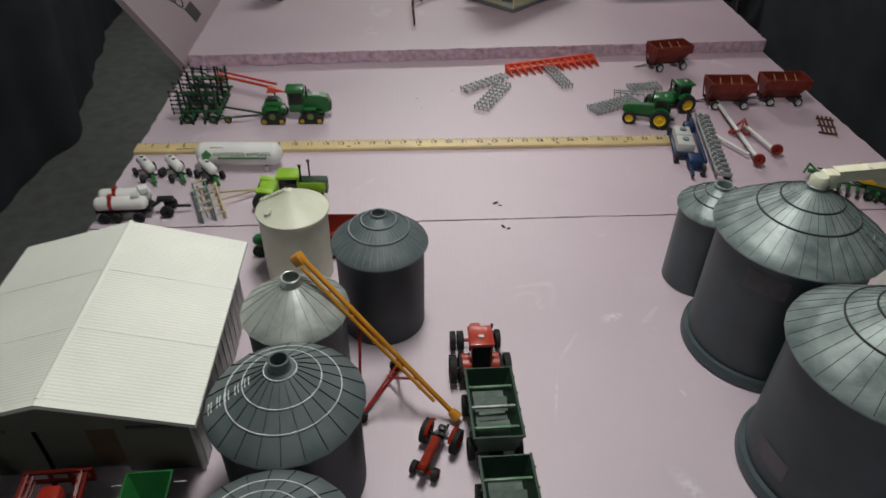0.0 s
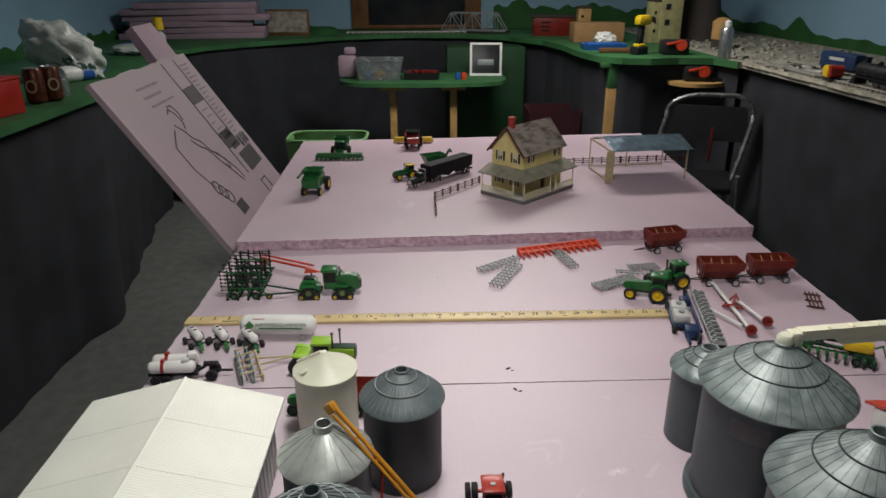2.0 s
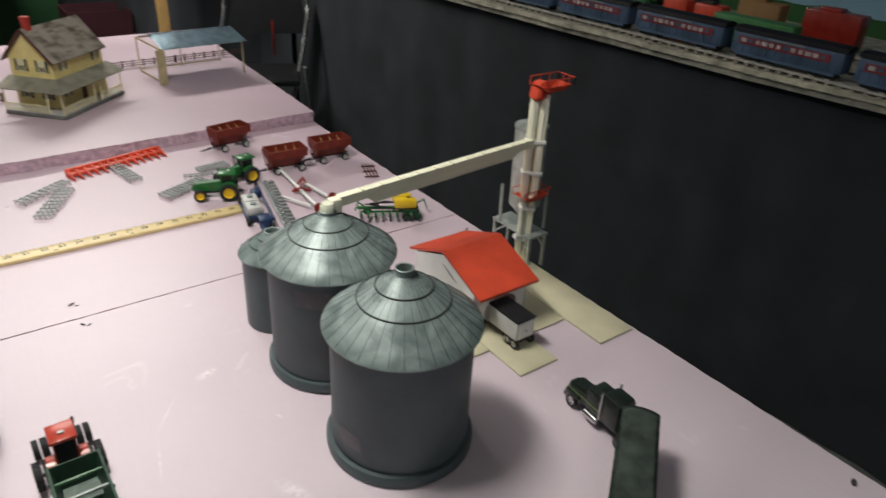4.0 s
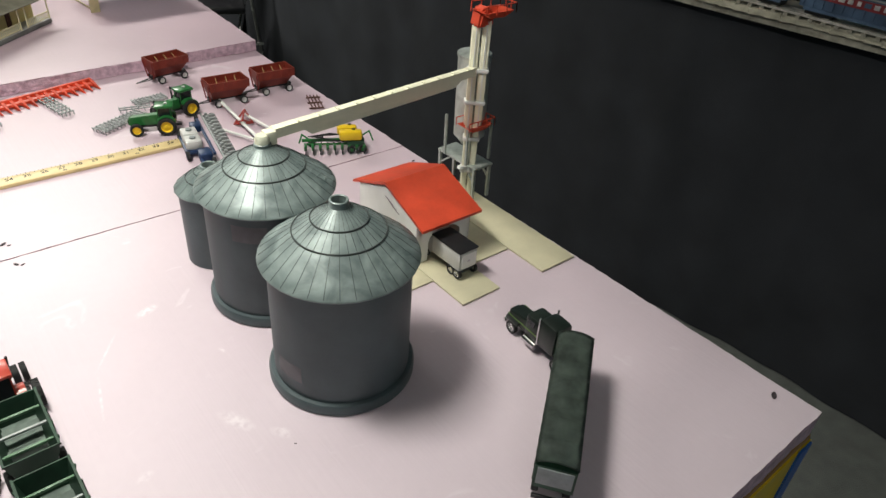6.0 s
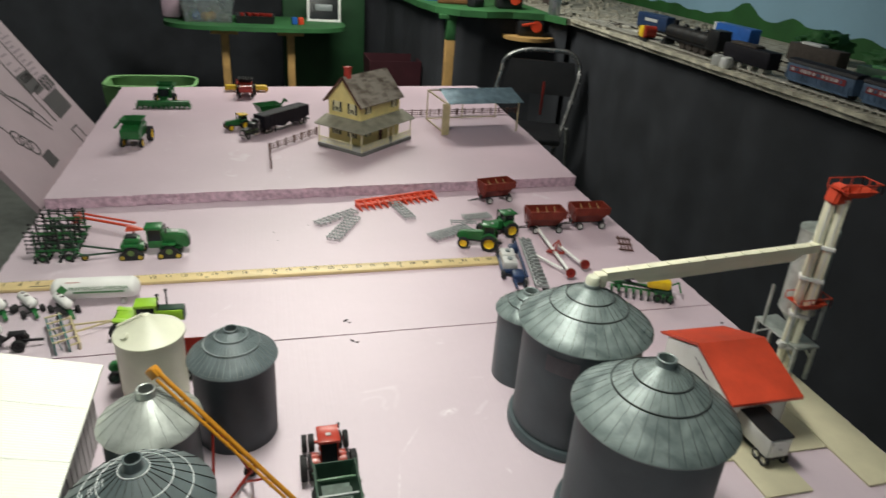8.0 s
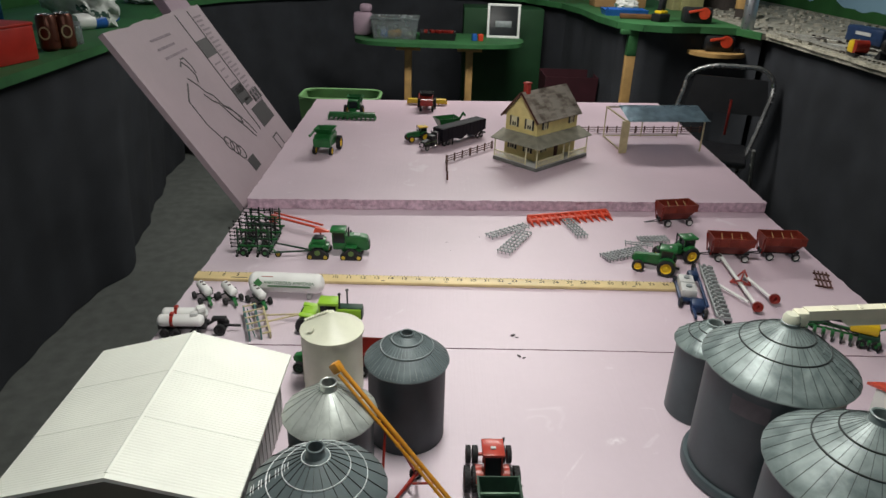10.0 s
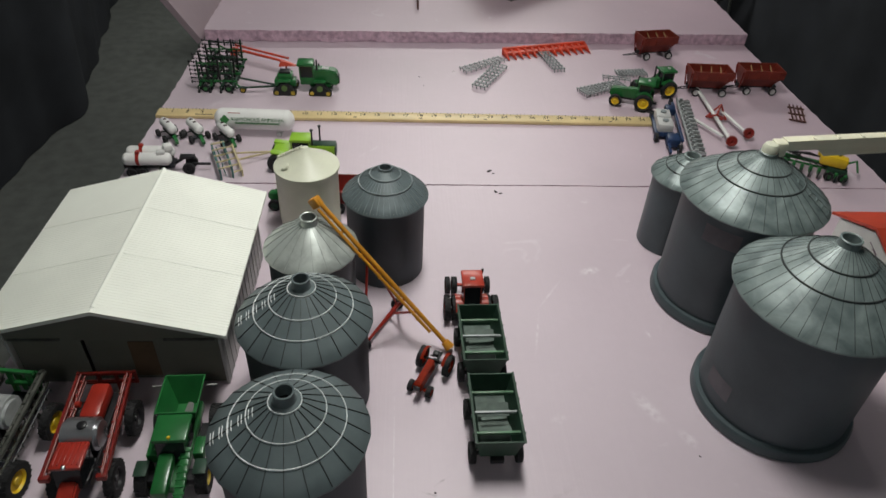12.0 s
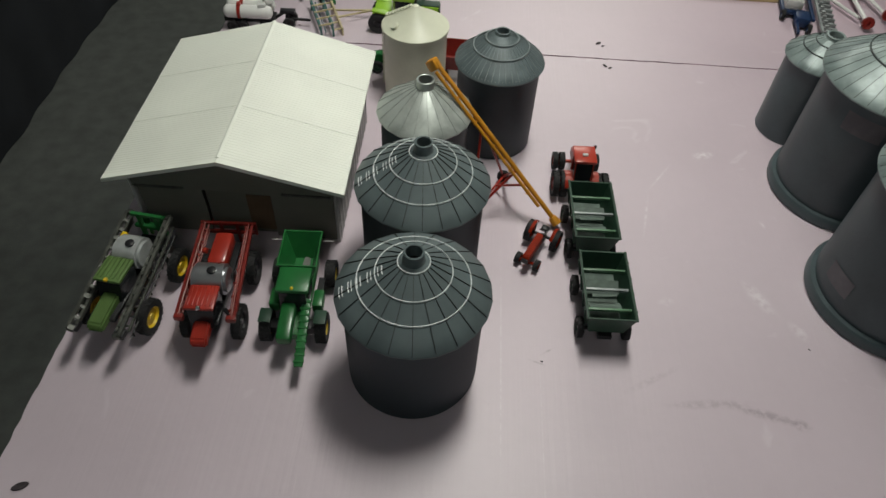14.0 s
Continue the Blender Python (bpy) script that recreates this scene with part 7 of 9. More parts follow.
for s in (-1, 1):
    part("tongue", bar(bm_new(), (0.020, s * 0.012, 0.013), (0.082, -0.006, 0.014), 0.0026), "tan", ap)

# big lime-green articulated tractor
lg = thing("lime_tractor", pose(0.268, -0.150, T, 0, 0, -2), "large lime-green articulated toy tractor with black stacks", "toy tractor")
for cx in (-0.034, 0.034):
    for s in (-1, 1):
        wheel(lg, cx, s * 0.020, 0.0150, 0.010, "black_plastic", 18, rim_k=0.5)
    part("axle", bar(bm_new(), (cx, -0.02, 0.0150), (cx, 0.02, 0.0150), 0.004), "black_plastic", lg)
part("frame_rail", box(bm_new(), (0, 0, 0.019), (0.090, 0.018, 0.007), 0.001), "lime", lg)
part("hood", box(bm_new(), (0.034, 0, 0.032), (0.040, 0.019, 0.018), 0.002), "lime", lg)
part("hood_top", box(bm_new(), (0.036, 0, 0.0415), (0.038, 0.016, 0.002), 0.0006), "green_dark", lg, "dark green hood top")
part("radiator", box(bm_new(), (0.0546, 0, 0.031), (0.002, 0.017, 0.016)), "green_dark", lg)
part("cab", box(bm_new(), (0.002, 0, 0.037), (0.027, 0.022, 0.022), 0.001), "glass_dark", lg, "dark cab glass")
part("cab_roof", box(bm_new(), (0.002, 0, 0.050), (0.032, 0.026, 0.005), 0.001), "lime", lg)
for sx in (-1, 1):
    for s in (-1, 1):
        part("cab_pillar", bar(bm_new(), (0.002 + sx * 0.0135, s * 0.011, 0.026), (0.002 + sx * 0.0135, s * 0.011, 0.048), 0.002), "lime", lg)
part("rear_deck", box(bm_new(), (-0.028, 0, 0.0295), (0.026, 0.026, 0.006), 0.001), "lime", lg)
for s in (-1, 1):
    part("rear_fender", box(bm_new(), (-0.031, s * 0.0165, 0.0318), (0.024, 0.011, 0.003), 0.001, 0, 8), "lime", lg)
    part("stack", cyl(bm_new(), (0.020 + 0.010 * (s > 0), s * 0.007, 0.040), (0.020 + 0.010 * (s > 0), s * 0.007, 0.066), 0.0013, n=8), "black_plastic", lg)
    part("stack_cap", cyl(bm_new(), (0.020 + 0.010 * (s > 0), s * 0.007, 0.066), (0.020 + 0.010 * (s > 0), s * 0.007, 0.068), 0.0026, n=10), "black_plastic", lg)

# green tractor with a dark red wagon behind the silos
row_crop_tractor(pose(0.284, -0.262, T, 0, 0, 176), "small green toy tractor half hidden behind the cream silo", "green", "green_dark", k=0.85)
rw = thing("flare_wagon", pose(0.362, -0.262, T, 0, 0, 178), "dark red flare-box wagon behind the silos", "toy wagon")
part("box", hopper(bm_new(), -0.042, 0.042, -0.024, 0.024, 0.016, 0.040, -0.038, 0.038, -0.017, 0.017, 0.0014), "red_dark", rw)
part("chassis", box(bm_new(), (0, 0, 0.013), (0.07, 0.012, 0.004)), "black_plastic", rw)
for x in (-0.026, 0.026):
    for s in (-1, 1):
        wheel(rw, x, s * 0.020, 0.009, 0.006, "grey_white", 0, rim_k=0.5)
tongue(rw, 0.03, 0.010, 0.066, 0.009, 0.006, "black_plastic")

# blue planter with white tanks
bp = thing("blue_planter", pose(0.926, -0.012, T, 0, 0, 79), "dark blue toy planter with white tanks and a long tool bar", "planter")
# local x runs along the tool bar
part("toolbar", box(bm_new(), (0.0, -0.004, 0.016), (0.205, 0.0034, 0.004), 0.001), "implement_light", bp)
part("toolbar", box(bm_new(), (0.0, 0.008, 0.018), (0.150, 0.005, 0.005), 0.001), "blue", bp)
for i in range(14):
    x = -0.098 + 0.0151 * i
    u = part("row_unit", box(bm_new(), (x, -0.018, 0.012), (0.0042, 0.022, 0.006), 0.001), "implement_light", bp)
    part("disc", cyl(bm_new(), (x + 0.004, -0.024, 0.0070), (x + 0.007, -0.024, 0.0070), 0.0070, n=14), "black_plastic", u)
    part("lid", box(bm_new(), (x, -0.012, 0.017), (0.0052, 0.006, 0.003), 0.001), "implement_light", u)
for x in (-0.026, 0.008):
    tk_ = part("tank", box(bm_new(), (x, 0.034, 0.021), (0.031, 0.027, 0.016), 0.003), "grey_white", bp, "white plastic tank")
    part("tank_cap", cyl(bm_new(), (x, 0.034, 0.029), (x, 0.034, 0.0318), 0.0052, n=16), "grey_metal", tk_)
part("carrier", box(bm_new(), (-0.010, 0.036, 0.010), (0.070, 0.030, 0.008), 0.003), "blue", bp)
part("carrier", box(bm_new(), (-0.062, 0.022, 0.012), (0.030, 0.022, 0.016), 0.003), "blue", bp)
part("pump", box(bm_new(), (0.038, 0.018, 0.020), (0.022, 0.018, 0.014), 0.003), "blue", bp)
for x, y in ((-0.05, 0.048), (0.034, 0.048), (-0.086, 0.012), (0.098, 0.006)):
    wheel(bp, x, y, 0.0085, 0.006, "blue", 0, rim_k=0.5)
part("hitch", bar(bm_new(), (-0.06, 0.03, 0.012), (-0.105, 0.03, 0.010), 0.004), "blue", bp)

# white transport auger with red wheels, lying collapsed
wa = thing("white_auger", pose(0, 0, T), "white toy auger with red wheels lying on the foam", "auger")
part("tube", cyl(bm_new(), (1.012, 0.145, 0.010), (0.997, -0.062, 0.012), 0.0034, n=12), "white", wa)
part("tube", cyl(bm_new(), (1.022, 0.058, 0.012), (1.036, -0.038, 0.012), 0.0030, n=12), "white", wa)
part("tube", cyl(bm_new(), (0.958, 0.022, 0.009), (0.990, -0.050, 0.010), 0.0028, n=12), "white", wa)
for x, y in ((0.997, -0.070), (1.040, -0.040)):
    part("hopper_ring", lathe(bm_new(), [(0.0030, -0.004), (0.0085, -0.0050), (0.0098, 0), (0.0085, 0.0050), (0.0030, 0.004)], 20, Matrix.Translation((x, y, 0.0125)) @ Euler((radians(70), 0, radians(-20))).to_matrix().to_4x4(), close=True), "red_dark", wa, "red hopper ring")
for a, b in (((0.994, 0.040, 0.003), (1.022, 0.052, 0.022)), ((1.022, 0.052, 0.022), (1.026, 0.026, 0.004)), ((0.994, 0.040, 0.003), (1.000, 0.014, 0.020)), ((1.000, 0.014, 0.020), (1.026, 0.026, 0.004)), ((1.000, 0.014, 0.020), (1.022, 0.052, 0.022)), ((0.994, 0.040, 0.003), (1.026, 0.026, 0.004))):
    part("frame_tube", cyl(bm_new(), a, b, 0.0018, n=8), "red", wa, "red frame tube")

for x, y in ((0.997, -0.070), (1.040, -0.040)):
    part("wheel_disc", cyl(bm_new(), (x + 0.001, y - 0.003, 0.0125), (x - 0.001, y + 0.003, 0.0115), 0.0060, n=16), "red_dark", wa, "dark red wheel disc")

# green planter with yellow hoppers
gp = thing("green_planter", pose(1.112, -0.147, T, 0, 0, -28) @ Matrix.Scale(0.90, 4), "green toy planter with two yellow seed hoppers", "planter")
part("toolbar", box(bm_new(), (-0.012, 0.008, 0.017), (0.125, 0.006, 0.006), 0.001), "green", gp)
part("toolbar", box(bm_new(), (-0.012, -0.006, 0.015), (0.118, 0.004, 0.004), 0.001), "green", gp)
for i in range(9):
    x = -0.068 + 0.0145 * i
    u = part("row_unit", box(bm_new(), (x, -0.014, 0.012), (0.0055, 0.016, 0.009), 0.001), "green", gp)
    part("disc", cyl(bm_new(), (x - 0.001, -0.022, 0.007), (x + 0.001, -0.022, 0.007), 0.007, n=14), "black_plastic", u)
for x, y, w in ((0.022, -0.006, 0.046), (0.016, 0.017, 0.040)):
    h = part("seed_hopper", box(bm_new(), (x, y, 0.034), (w, 0.0195, 0.020), 0.005), "yellow", gp, "yellow seed hopper")
    part("hopper_lid", lathe(bm_new(), [(0.0035, 0), (0.0035, 0.0014), (0, 0.0016)], 14, Matrix.Translation((x + 0.006, y + 0.004, 0.044))), "black_plastic", h)
for i in range(8):
    part("seed_hose", pipe(bm_new(), [(0.006, 0.004, 0.030), (-0.02 - 0.006 * i, 0.004, 0.034 - 0.001 * i), (-0.066 + 0.0145 * i, -0.010, 0.018)], 0.0008, 6), "black_plastic", gp)
part("carrier", box(bm_new(), (0.032, 0.0, 0.017), (0.034, 0.030, 0.012), 0.002), "green_dark", gp)
for x, y in ((0.022, -0.020), (0.046, -0.016), (-0.055, 0.012)):
    wheel(gp, x, y, 0.0085, 0.006, "green", 0, rim_k=0.5)
part("marker_arm", pipe(bm_new(), [(0.045, 0.018, 0.020), (0.062, 0.020, 0.030), (0.068, 0.004, 0.016)], 0.0018), "green", gp)
part("marker_arm", pipe(bm_new(), [(-0.060, 0.010, 0.018), (-0.074, 0.016, 0.026), (-0.080, 0.002, 0.014)], 0.0018), "green", gp)

# ---- raised board: combines, cart, semi ----
def combine(m, body, header, rim, label, rear_tank=True, header_mat=None, header_w=0.150):
    """A toy combine heading +x, the origin under its middle."""
    t = thing("toy_combine", m, label, "toy combine")
    bm = bm_new()
    prism(bm, [(-0.048, 0.020), (0.020, 0.018), (0.024, 0.046), (-0.030, 0.048), (-0.050, 0.040)], -0.021, 0.021)
    bmesh.ops.bevel(bm, geom=bm.edges[:], offset=0.002, segments=2, affect="EDGES")
    part("body", bm, body, t)
    part("grain_tank", hopper(bm_new(), -0.030, 0.012, -0.024, 0.024, 0.047, 0.060, -0.022, 0.006, -0.016, 0.016, 0.0012), body if rear_tank else "black_plastic", t, "open grain tank")
    part("cab", hexa(bm_new(), [(0.018, -0.014, 0.024), (0.042, -0.012, 0.026), (0.042, 0.012, 0.026), (0.018, 0.014, 0.024)], [(0.018, -0.015, 0.050), (0.038, -0.014, 0.050), (0.038, 0.014, 0.050), (0.018, 0.015, 0.050)]), "glass_dark", t, "dark cab glass")
    part("cab_roof", box(bm_new(), (0.028, 0, 0.052), (0.028, 0.032, 0.004), 0.0015), body, t)
    part("unloader", pipe(bm_new(), [(0.0, 0.022, 0.040), (-0.005, 0.026, 0.052), (-0.055, 0.026, 0.050)], 0.003), body, t)
    for s in (-1, 1):
        wheel(t, 0.018, s * 0.027, 0.017, 0.011, rim, 20)
        wheel(t, -0.038, s * 0.020, 0.0105, 0.008, rim, 16)
    if header:
        h = part("header", box(bm_new(), (0.064, 0, 0.013), (0.018, header_w, 0.016), 0.002), header_mat, t, "wide cutting header")
        part("feeder_house", bar(bm_new(), (0.034, 0, 0.026), (0.058, 0, 0.012), 0.022, 0.012), body, t)
        n = 10
        for i in range(n + 1):
            y = -header_w / 2 + header_w * i / n
            part("divider", hexa(bm_new(), [(0.068, y - 0.005, 0.002), (0.068, y + 0.005, 0.002), (0.090, y + 0.0006, 0.001), (0.090, y - 0.0006, 0.001)], [(0.068, y - 0.004, 0.014), (0.068, y + 0.004, 0.014), (0.090, y + 0.0004, 0.003), (0.090, y - 0.0004, 0.003)]), header_mat, h)
    return t


combine(pose(0.155, 1.160, U, 0, 0, -90), "green", True, "yellow", "green toy combine with a wide corn header", header_mat="green", header_w=0.150)
combine(pose(0.395, 1.262, U, 0, 0, 90), "red", True, "red_dark", "red toy combine with a wide yellow header", header_mat="yellow", header_w=0.135, rear_tank=False)
combine(pose(0.128, 0.740, U, 0, 0, 84) @ Matrix.Scale(1.12, 4), "green", False, "yellow", "green toy combine without a header, seen from behind")
semi(pose(0.424, 0.792, U, 0, 0, 228), pose(0.437, 0.800, U, 0, 0, 227), "black toy semi truck with chrome grille", "black_trailer", None, "black_plastic", 0.190)
row_crop_tractor(pose(0.392, 0.868, U, 0, 0, 205), "green toy tractor with a yellow cab roof", "green", "yellow", "yellow", k=0.92)
gc = thing("grain_cart", pose(0.462, 0.918, U, 0, 0, 205) @ Matrix.Diagonal((0.9, 0.95, 1.08, 1)), "green toy grain cart with a raised unloading spout", "toy wagon")
part("box", hopper(bm_new(), -0.040, 0.040, -0.026, 0.026, 0.018, 0.054, -0.020, 0.020, -0.012, 0.012, 0.0014), "green", gc)
part("spout", pipe(bm_new(), [(-0.020, 0.018, 0.030), (-0.052, 0.016, 0.066), (-0.060, 0.015, 0.058)], 0.0035), "green", gc)
part("chassis", box(bm_new(), (0.006, 0, 0.014), (0.060, 0.010, 0.005)), "green", gc)
tongue(gc, 0.03, 0.012, 0.070, 0.010, 0.008, "green")
for s in (-1, 1):
    wheel(gc, -0.004, s * 0.024, 0.014, 0.010, "yellow", 18)


# ---- things on the shelves and round the room ----
def bottle(name, m, r, h, mat_body, mat_cap, label, cap_r=None, shoulder=0.75):
    t = thing(name, m, label, "bottle")
    part("body", lathe(bm_new(), [(0, 0), (r * 0.92, 0), (r, 0.004), (r, h * shoulder), (r * 0.75, h * (shoulder + 0.09)), (r * 0.4, h * (shoulder + 0.13)), (r * 0.38, h * 0.92), (0, h * 0.92)], 28), mat_body, t)
    part("cap", lathe(bm_new(), [(0, h * min(0.90, shoulder + 0.2)), ((cap_r or r * 0.48), h * min(0.90, shoulder + 0.2)), ((cap_r or r * 0.48) * 0.9, h), (0, h)], 20), mat_cap, t)
    return t


# left shelf
rb = thing("red_case", pose(-1.02, 1.02, S, 0, 0, 78), "red metal tool case on the green shelf", "tool case")
part("body", box(bm_new(), (0, 0, 0.055), (0.40, 0.20, 0.11), 0.006), "red_case", rb)
part("lid", box(bm_new(), (0, 0, 0.114), (0.404, 0.204, 0.012), 0.005), "red_case", rb)
part("handle", pipe(bm_new(), [(-0.05, 0, 0.12), (-0.05, 0, 0.145), (0.05, 0, 0.145), (0.05, 0, 0.12)], 0.005), "black_plastic", rb)
bl = bottle("spray_bottle", pose(-1.45, 1.92, S), 0.030, 0.23, "bottle_blue", "white", "blue and white plastic bottle on the green shelf")
part("label_band", lathe(bm_new(), [(0.0305, 0.11), (0.0305, 0.15)], 28), "black_plastic", bl, "dark label band")
for x, y, a in ((-0.935, 1.37, 20), (-0.905, 1.425, 50)):
    c = thing("soda_can", pose(x, y, S, 0, 0, a), "brown soda can with a pale round emblem", "can", "soda cans")
    part("body", lathe(bm_new(), [(0, 0.002), (0.024, 0), (0.033, 0.010), (0.033, 0.110), (0.027, 0.121), (0.0265, 0.1225)], 36), "can", c)
    part("lid", lathe(bm_new(), [(0.0272, 0.1205), (0.0272, 0.1232), (0.0255, 0.1232), (0.025, 0.1205), (0, 0.1205)], 36), "aluminium", c, "bare aluminium lid")
    part("tab", box(bm_new(), (0.006, 0, 0.1225), (0.018, 0.010, 0.0015), 0.0006), "aluminium", c)
    part("emblem", lathe(bm_new(), [(0.011, 0), (0.015, 0), (0.015, 0.0008), (0.011, 0.0008)], 24, pose(0.0332 * math.cos(radians(-100)), 0.0332 * math.sin(radians(-100)), 0.062, 90, 0, -10) @ Matrix.Diagonal((1.2, 1.5, 1, 1)), close=True), "tan", c, "pale oval emblem")


def crumpled(name, m, r, s, material, label, category, seed, amp=0.25):
    bm = bm_new()
    bmesh.ops.create_icosphere(bm, subdivisions=4, radius=r)
    noise_off = Vector((seed * 3.1, seed * 1.7, 0))
    for v in bm.verts:
        d = v.co.normalized()
        k = noise.fractal(d * 2.1 + noise_off, 1.0, 2.0, 4)
        j = noise.fractal(d * 6.0 + noise_off, 0.7, 2.2, 3)
        lean_x = -0.55 * v.co.z if name == "plastic_bag" else 0.0
        v.co = Vector((lean_x, 0, 0)) + Vector((v.co.x * s[0], v.co.y * s[1], v.co.z * s[2])) * (1 + amp * k + amp * 0.5 * j)
    low = min(v.co.z for v in bm.verts)
    for v in bm.verts:
        v.co.z = max(v.co.z - low - 0.012, 0.0)
    return solid(name, bm, material, label, category, m, smooth=60)


crumpled("plastic_bag", pose(-1.12, 1.97, S, 0, 0, 20), 0.118, (1.15, 0.7, 1.05), "bag", "crumpled milky plastic shopping bag on the shelf", "bag", 2)
bag = bpy.data.objects["plastic_bag"]
for k, (az, z, w) in enumerate(((-62, 0.052, 0.05), (-74, 0.075, 0.03), (-30, 0.045, 0.035))):
    bm = bm_new()
    rows = []
    for i in range(7):
        for j in (0, 1):
            rows.append(bm.verts.new((0.0, 0.0, 0.0)))
            ang = radians(az) + (i - 3) * w / 0.36
            hit, p, nn, _ = bag.ray_cast(Vector((0.5 * math.cos(ang), 0.5 * math.sin(ang), z + 0.022 * j + 0.006 * math.sin(i * 1.7 + k))), Vector((-math.cos(ang), -math.sin(ang), 0)))
            rows[-1].co = (p + nn * 0.002) if hit else Vector((0, 0, 0.05))
    for i in range(6):
        bm.faces.new((rows[2 * i], rows[2 * i + 2], rows[2 * i + 3], rows[2 * i + 1]))
    part("print_stroke", bm, "bag_print", bag, "dark print on the bag")
jar = thing("glass_jar", pose(-0.93, 1.53, S), "small clear plastic jar beside the cans", "jar")
part("body", lathe(bm_new(), [(0, 0), (0.030, 0), (0.030, 0.06), (0.026, 0.066), (0.024, 0.066), (0.028, 0.058), (0.028, 0.003), (0, 0.003)], 28), "clear", jar)
part("lid", lathe(bm_new(), [(0, 0.067), (0.028, 0.067), (0.028, 0.078), (0, 0.078)], 28), "grey_metal", jar)
wb = thing("squeeze_bottle", pose(-1.04, 1.96, S + 0.034, 0, 90, 62), "white squeeze bottle lying on the shelf, blue cap", "bottle")
part("body", lathe(bm_new(), [(0, -0.11), (0.030, -0.11), (0.034, -0.10), (0.034, 0.03), (0.026, 0.05), (0.016, 0.06), (0, 0.06)], 28), "white", wb)
part("label_band", lathe(bm_new(), [(0.0344, -0.03), (0.0344, 0.03)], 28), "blue_mid", wb, "blue label")
part("cap", lathe(bm_new(), [(0.017, 0.058), (0.017, 0.085), (0.008, 0.105), (0, 0.105)], 20), "blue_mid", wb)
crumpled("wrapper", pose(-1.36, 3.25, S, 0, 0, 10), 0.04, (1.5, 1.0, 0.7), "blue_mid", "crumpled blue plastic wrapper", "wrapper", 5)
crumpled("wrapper", pose(-1.28, 3.30, S, 0, 0, 50), 0.034, (1.4, 1.0, 0.6), "yellow", "crumpled yellow plastic wrapper", "wrapper", 7)
crumpled("dark_bag", pose(-1.24, 3.05, S), 0.08, (1.8, 1.2, 0.4), "bag", "flat crumpled plastic sheet on the shelf", "bag", 9)
bottle("glue_bottle", pose(-1.195, 3.32, S), 0.034, 0.19, "grey_white", "yellow", "pale bottle with a tall yellow cap", 0.030, 0.42)
# stack of pink foam sheets in the far corner
for i in range(6):
    solid("foam_offcut", box(bm_new(), (0, 0, 0.021), (1.02 - 0.09 * (i % 3), 0.34 - 0.02 * (i % 2), 0.040), 0.002), "foam_dark", "pink foam sheet in a stack on the far shelf", "foam board", pose(-1.26 + 0.05 * (i % 2), 4.25 - 0.01 * i, S + 0.042 * i, 0, 0, 6 + 2 * (i % 3)), group="stacked foam sheets")
pc = thing("picture", pose(-0.60, 4.36, S, 0, 0, -8), "small dark framed landscape standing on the far shelf", "picture")
part("backing", box(bm_new(), (0, 0, 0.095), (0.34, 0.012, 0.19), 0.002), "wood_brown", pc)
part("panel", box(bm_new(), (0, -0.008, 0.10), (0.31, 0.004, 0.15)), "ballast", pc, "grey-brown landscape panel")
solid("ballast_ridge", lathe(bm_new(), [(0.16, 0), (0.13, 0.02), (0.06, 0.05), (0, 0.055)], 24), "hill", "low green scenery mound on the far shelf", "scenery mound", pose(-0.36, 4.55, S))

# bridge and low track along the far shelf
br = thing("truss_bridge", pose(0.84, 4.55, S, 0, 0, -18), "pale grey model truss bridge on the far shelf", "model bridge")
for s in (-1, 1):
    part("bottom_chord", bar(bm_new(), (-0.26, s * 0.05, 0.02), (0.26, s * 0.05, 0.02), 0.010), "grey_metal", br)
    part("top_chord", bar(bm_new(), (-0.18, s * 0.05, 0.15), (0.18, s * 0.05, 0.15), 0.009), "grey_metal", br)
    pts_ = [(-0.26, 0.02), (-0.18, 0.15), (-0.09, 0.02), (0, 0.15), (0.09, 0.02), (0.18, 0.15), (0.26, 0.02)]
    for a, b in zip(pts_, pts_[1:]):
        part("diagonal", bar(bm_new(), (a[0], s * 0.05, a[1]), (b[0], s * 0.05, b[1]), 0.007), "grey_metal", br)
    for x in (-0.18, -0.09, 0, 0.09, 0.18):
        part("vertical", bar(bm_new(), (x, s * 0.05, 0.02), (x, s * 0.05, 0.15), 0.005), "grey_metal", br)
part("deck", box(bm_new(), (0, 0, 0.012), (0.56, 0.10, 0.012)), "tie", br)
tr_ = thing("trestle_track", pose(0.30, 4.52, S, 0, 0, 0), "pale model railway track along the far shelf edge", "model track")
for y in (-0.016, 0.016):
    part("rail", box(bm_new(), (0, y, 0.012), (0.95, 0.004, 0.006)), "steel", tr_)
for i in range(22):
    part("tie", box(bm_new(), (-0.46 + 0.044 * i, 0, 0.005), (0.016, 0.065, 0.008)), "ballast", tr_)

# small green table in front of the far shelf
st = thing("side_table", pose(0.43, 3.58, 0), "small oval green table on yellow pine posts", "table")
bm = bm_new()
prism(bm, [(0.56 * abs(math.cos(a)) ** 0.55 * (1 if math.cos(a) > 0 else -1), 0.27 * abs(math.sin(a)) ** 0.75 * (1 if math.sin(a) > 0 else -1)) for a in [2 * math.pi * i / 44 for i in range(44)]], 0.725, 0.75, "z")
part("tabletop", bm, "green_top", st)
for x in (-0.20, 0.20):
    part("post", box(bm_new(), (x, -0.12, 0.355), (0.045, 0.09, 0.71), 0.002), "wood", st)
    part("cross_bearer", box(bm_new(), (x, 0, 0.708), (0.16, 0.34, 0.034), 0.002), "wood", st)
tub = thing("storage_bin", pose(0.14, 3.55, 0.75), "clear plastic storage bin with coloured bits inside", "storage bin")
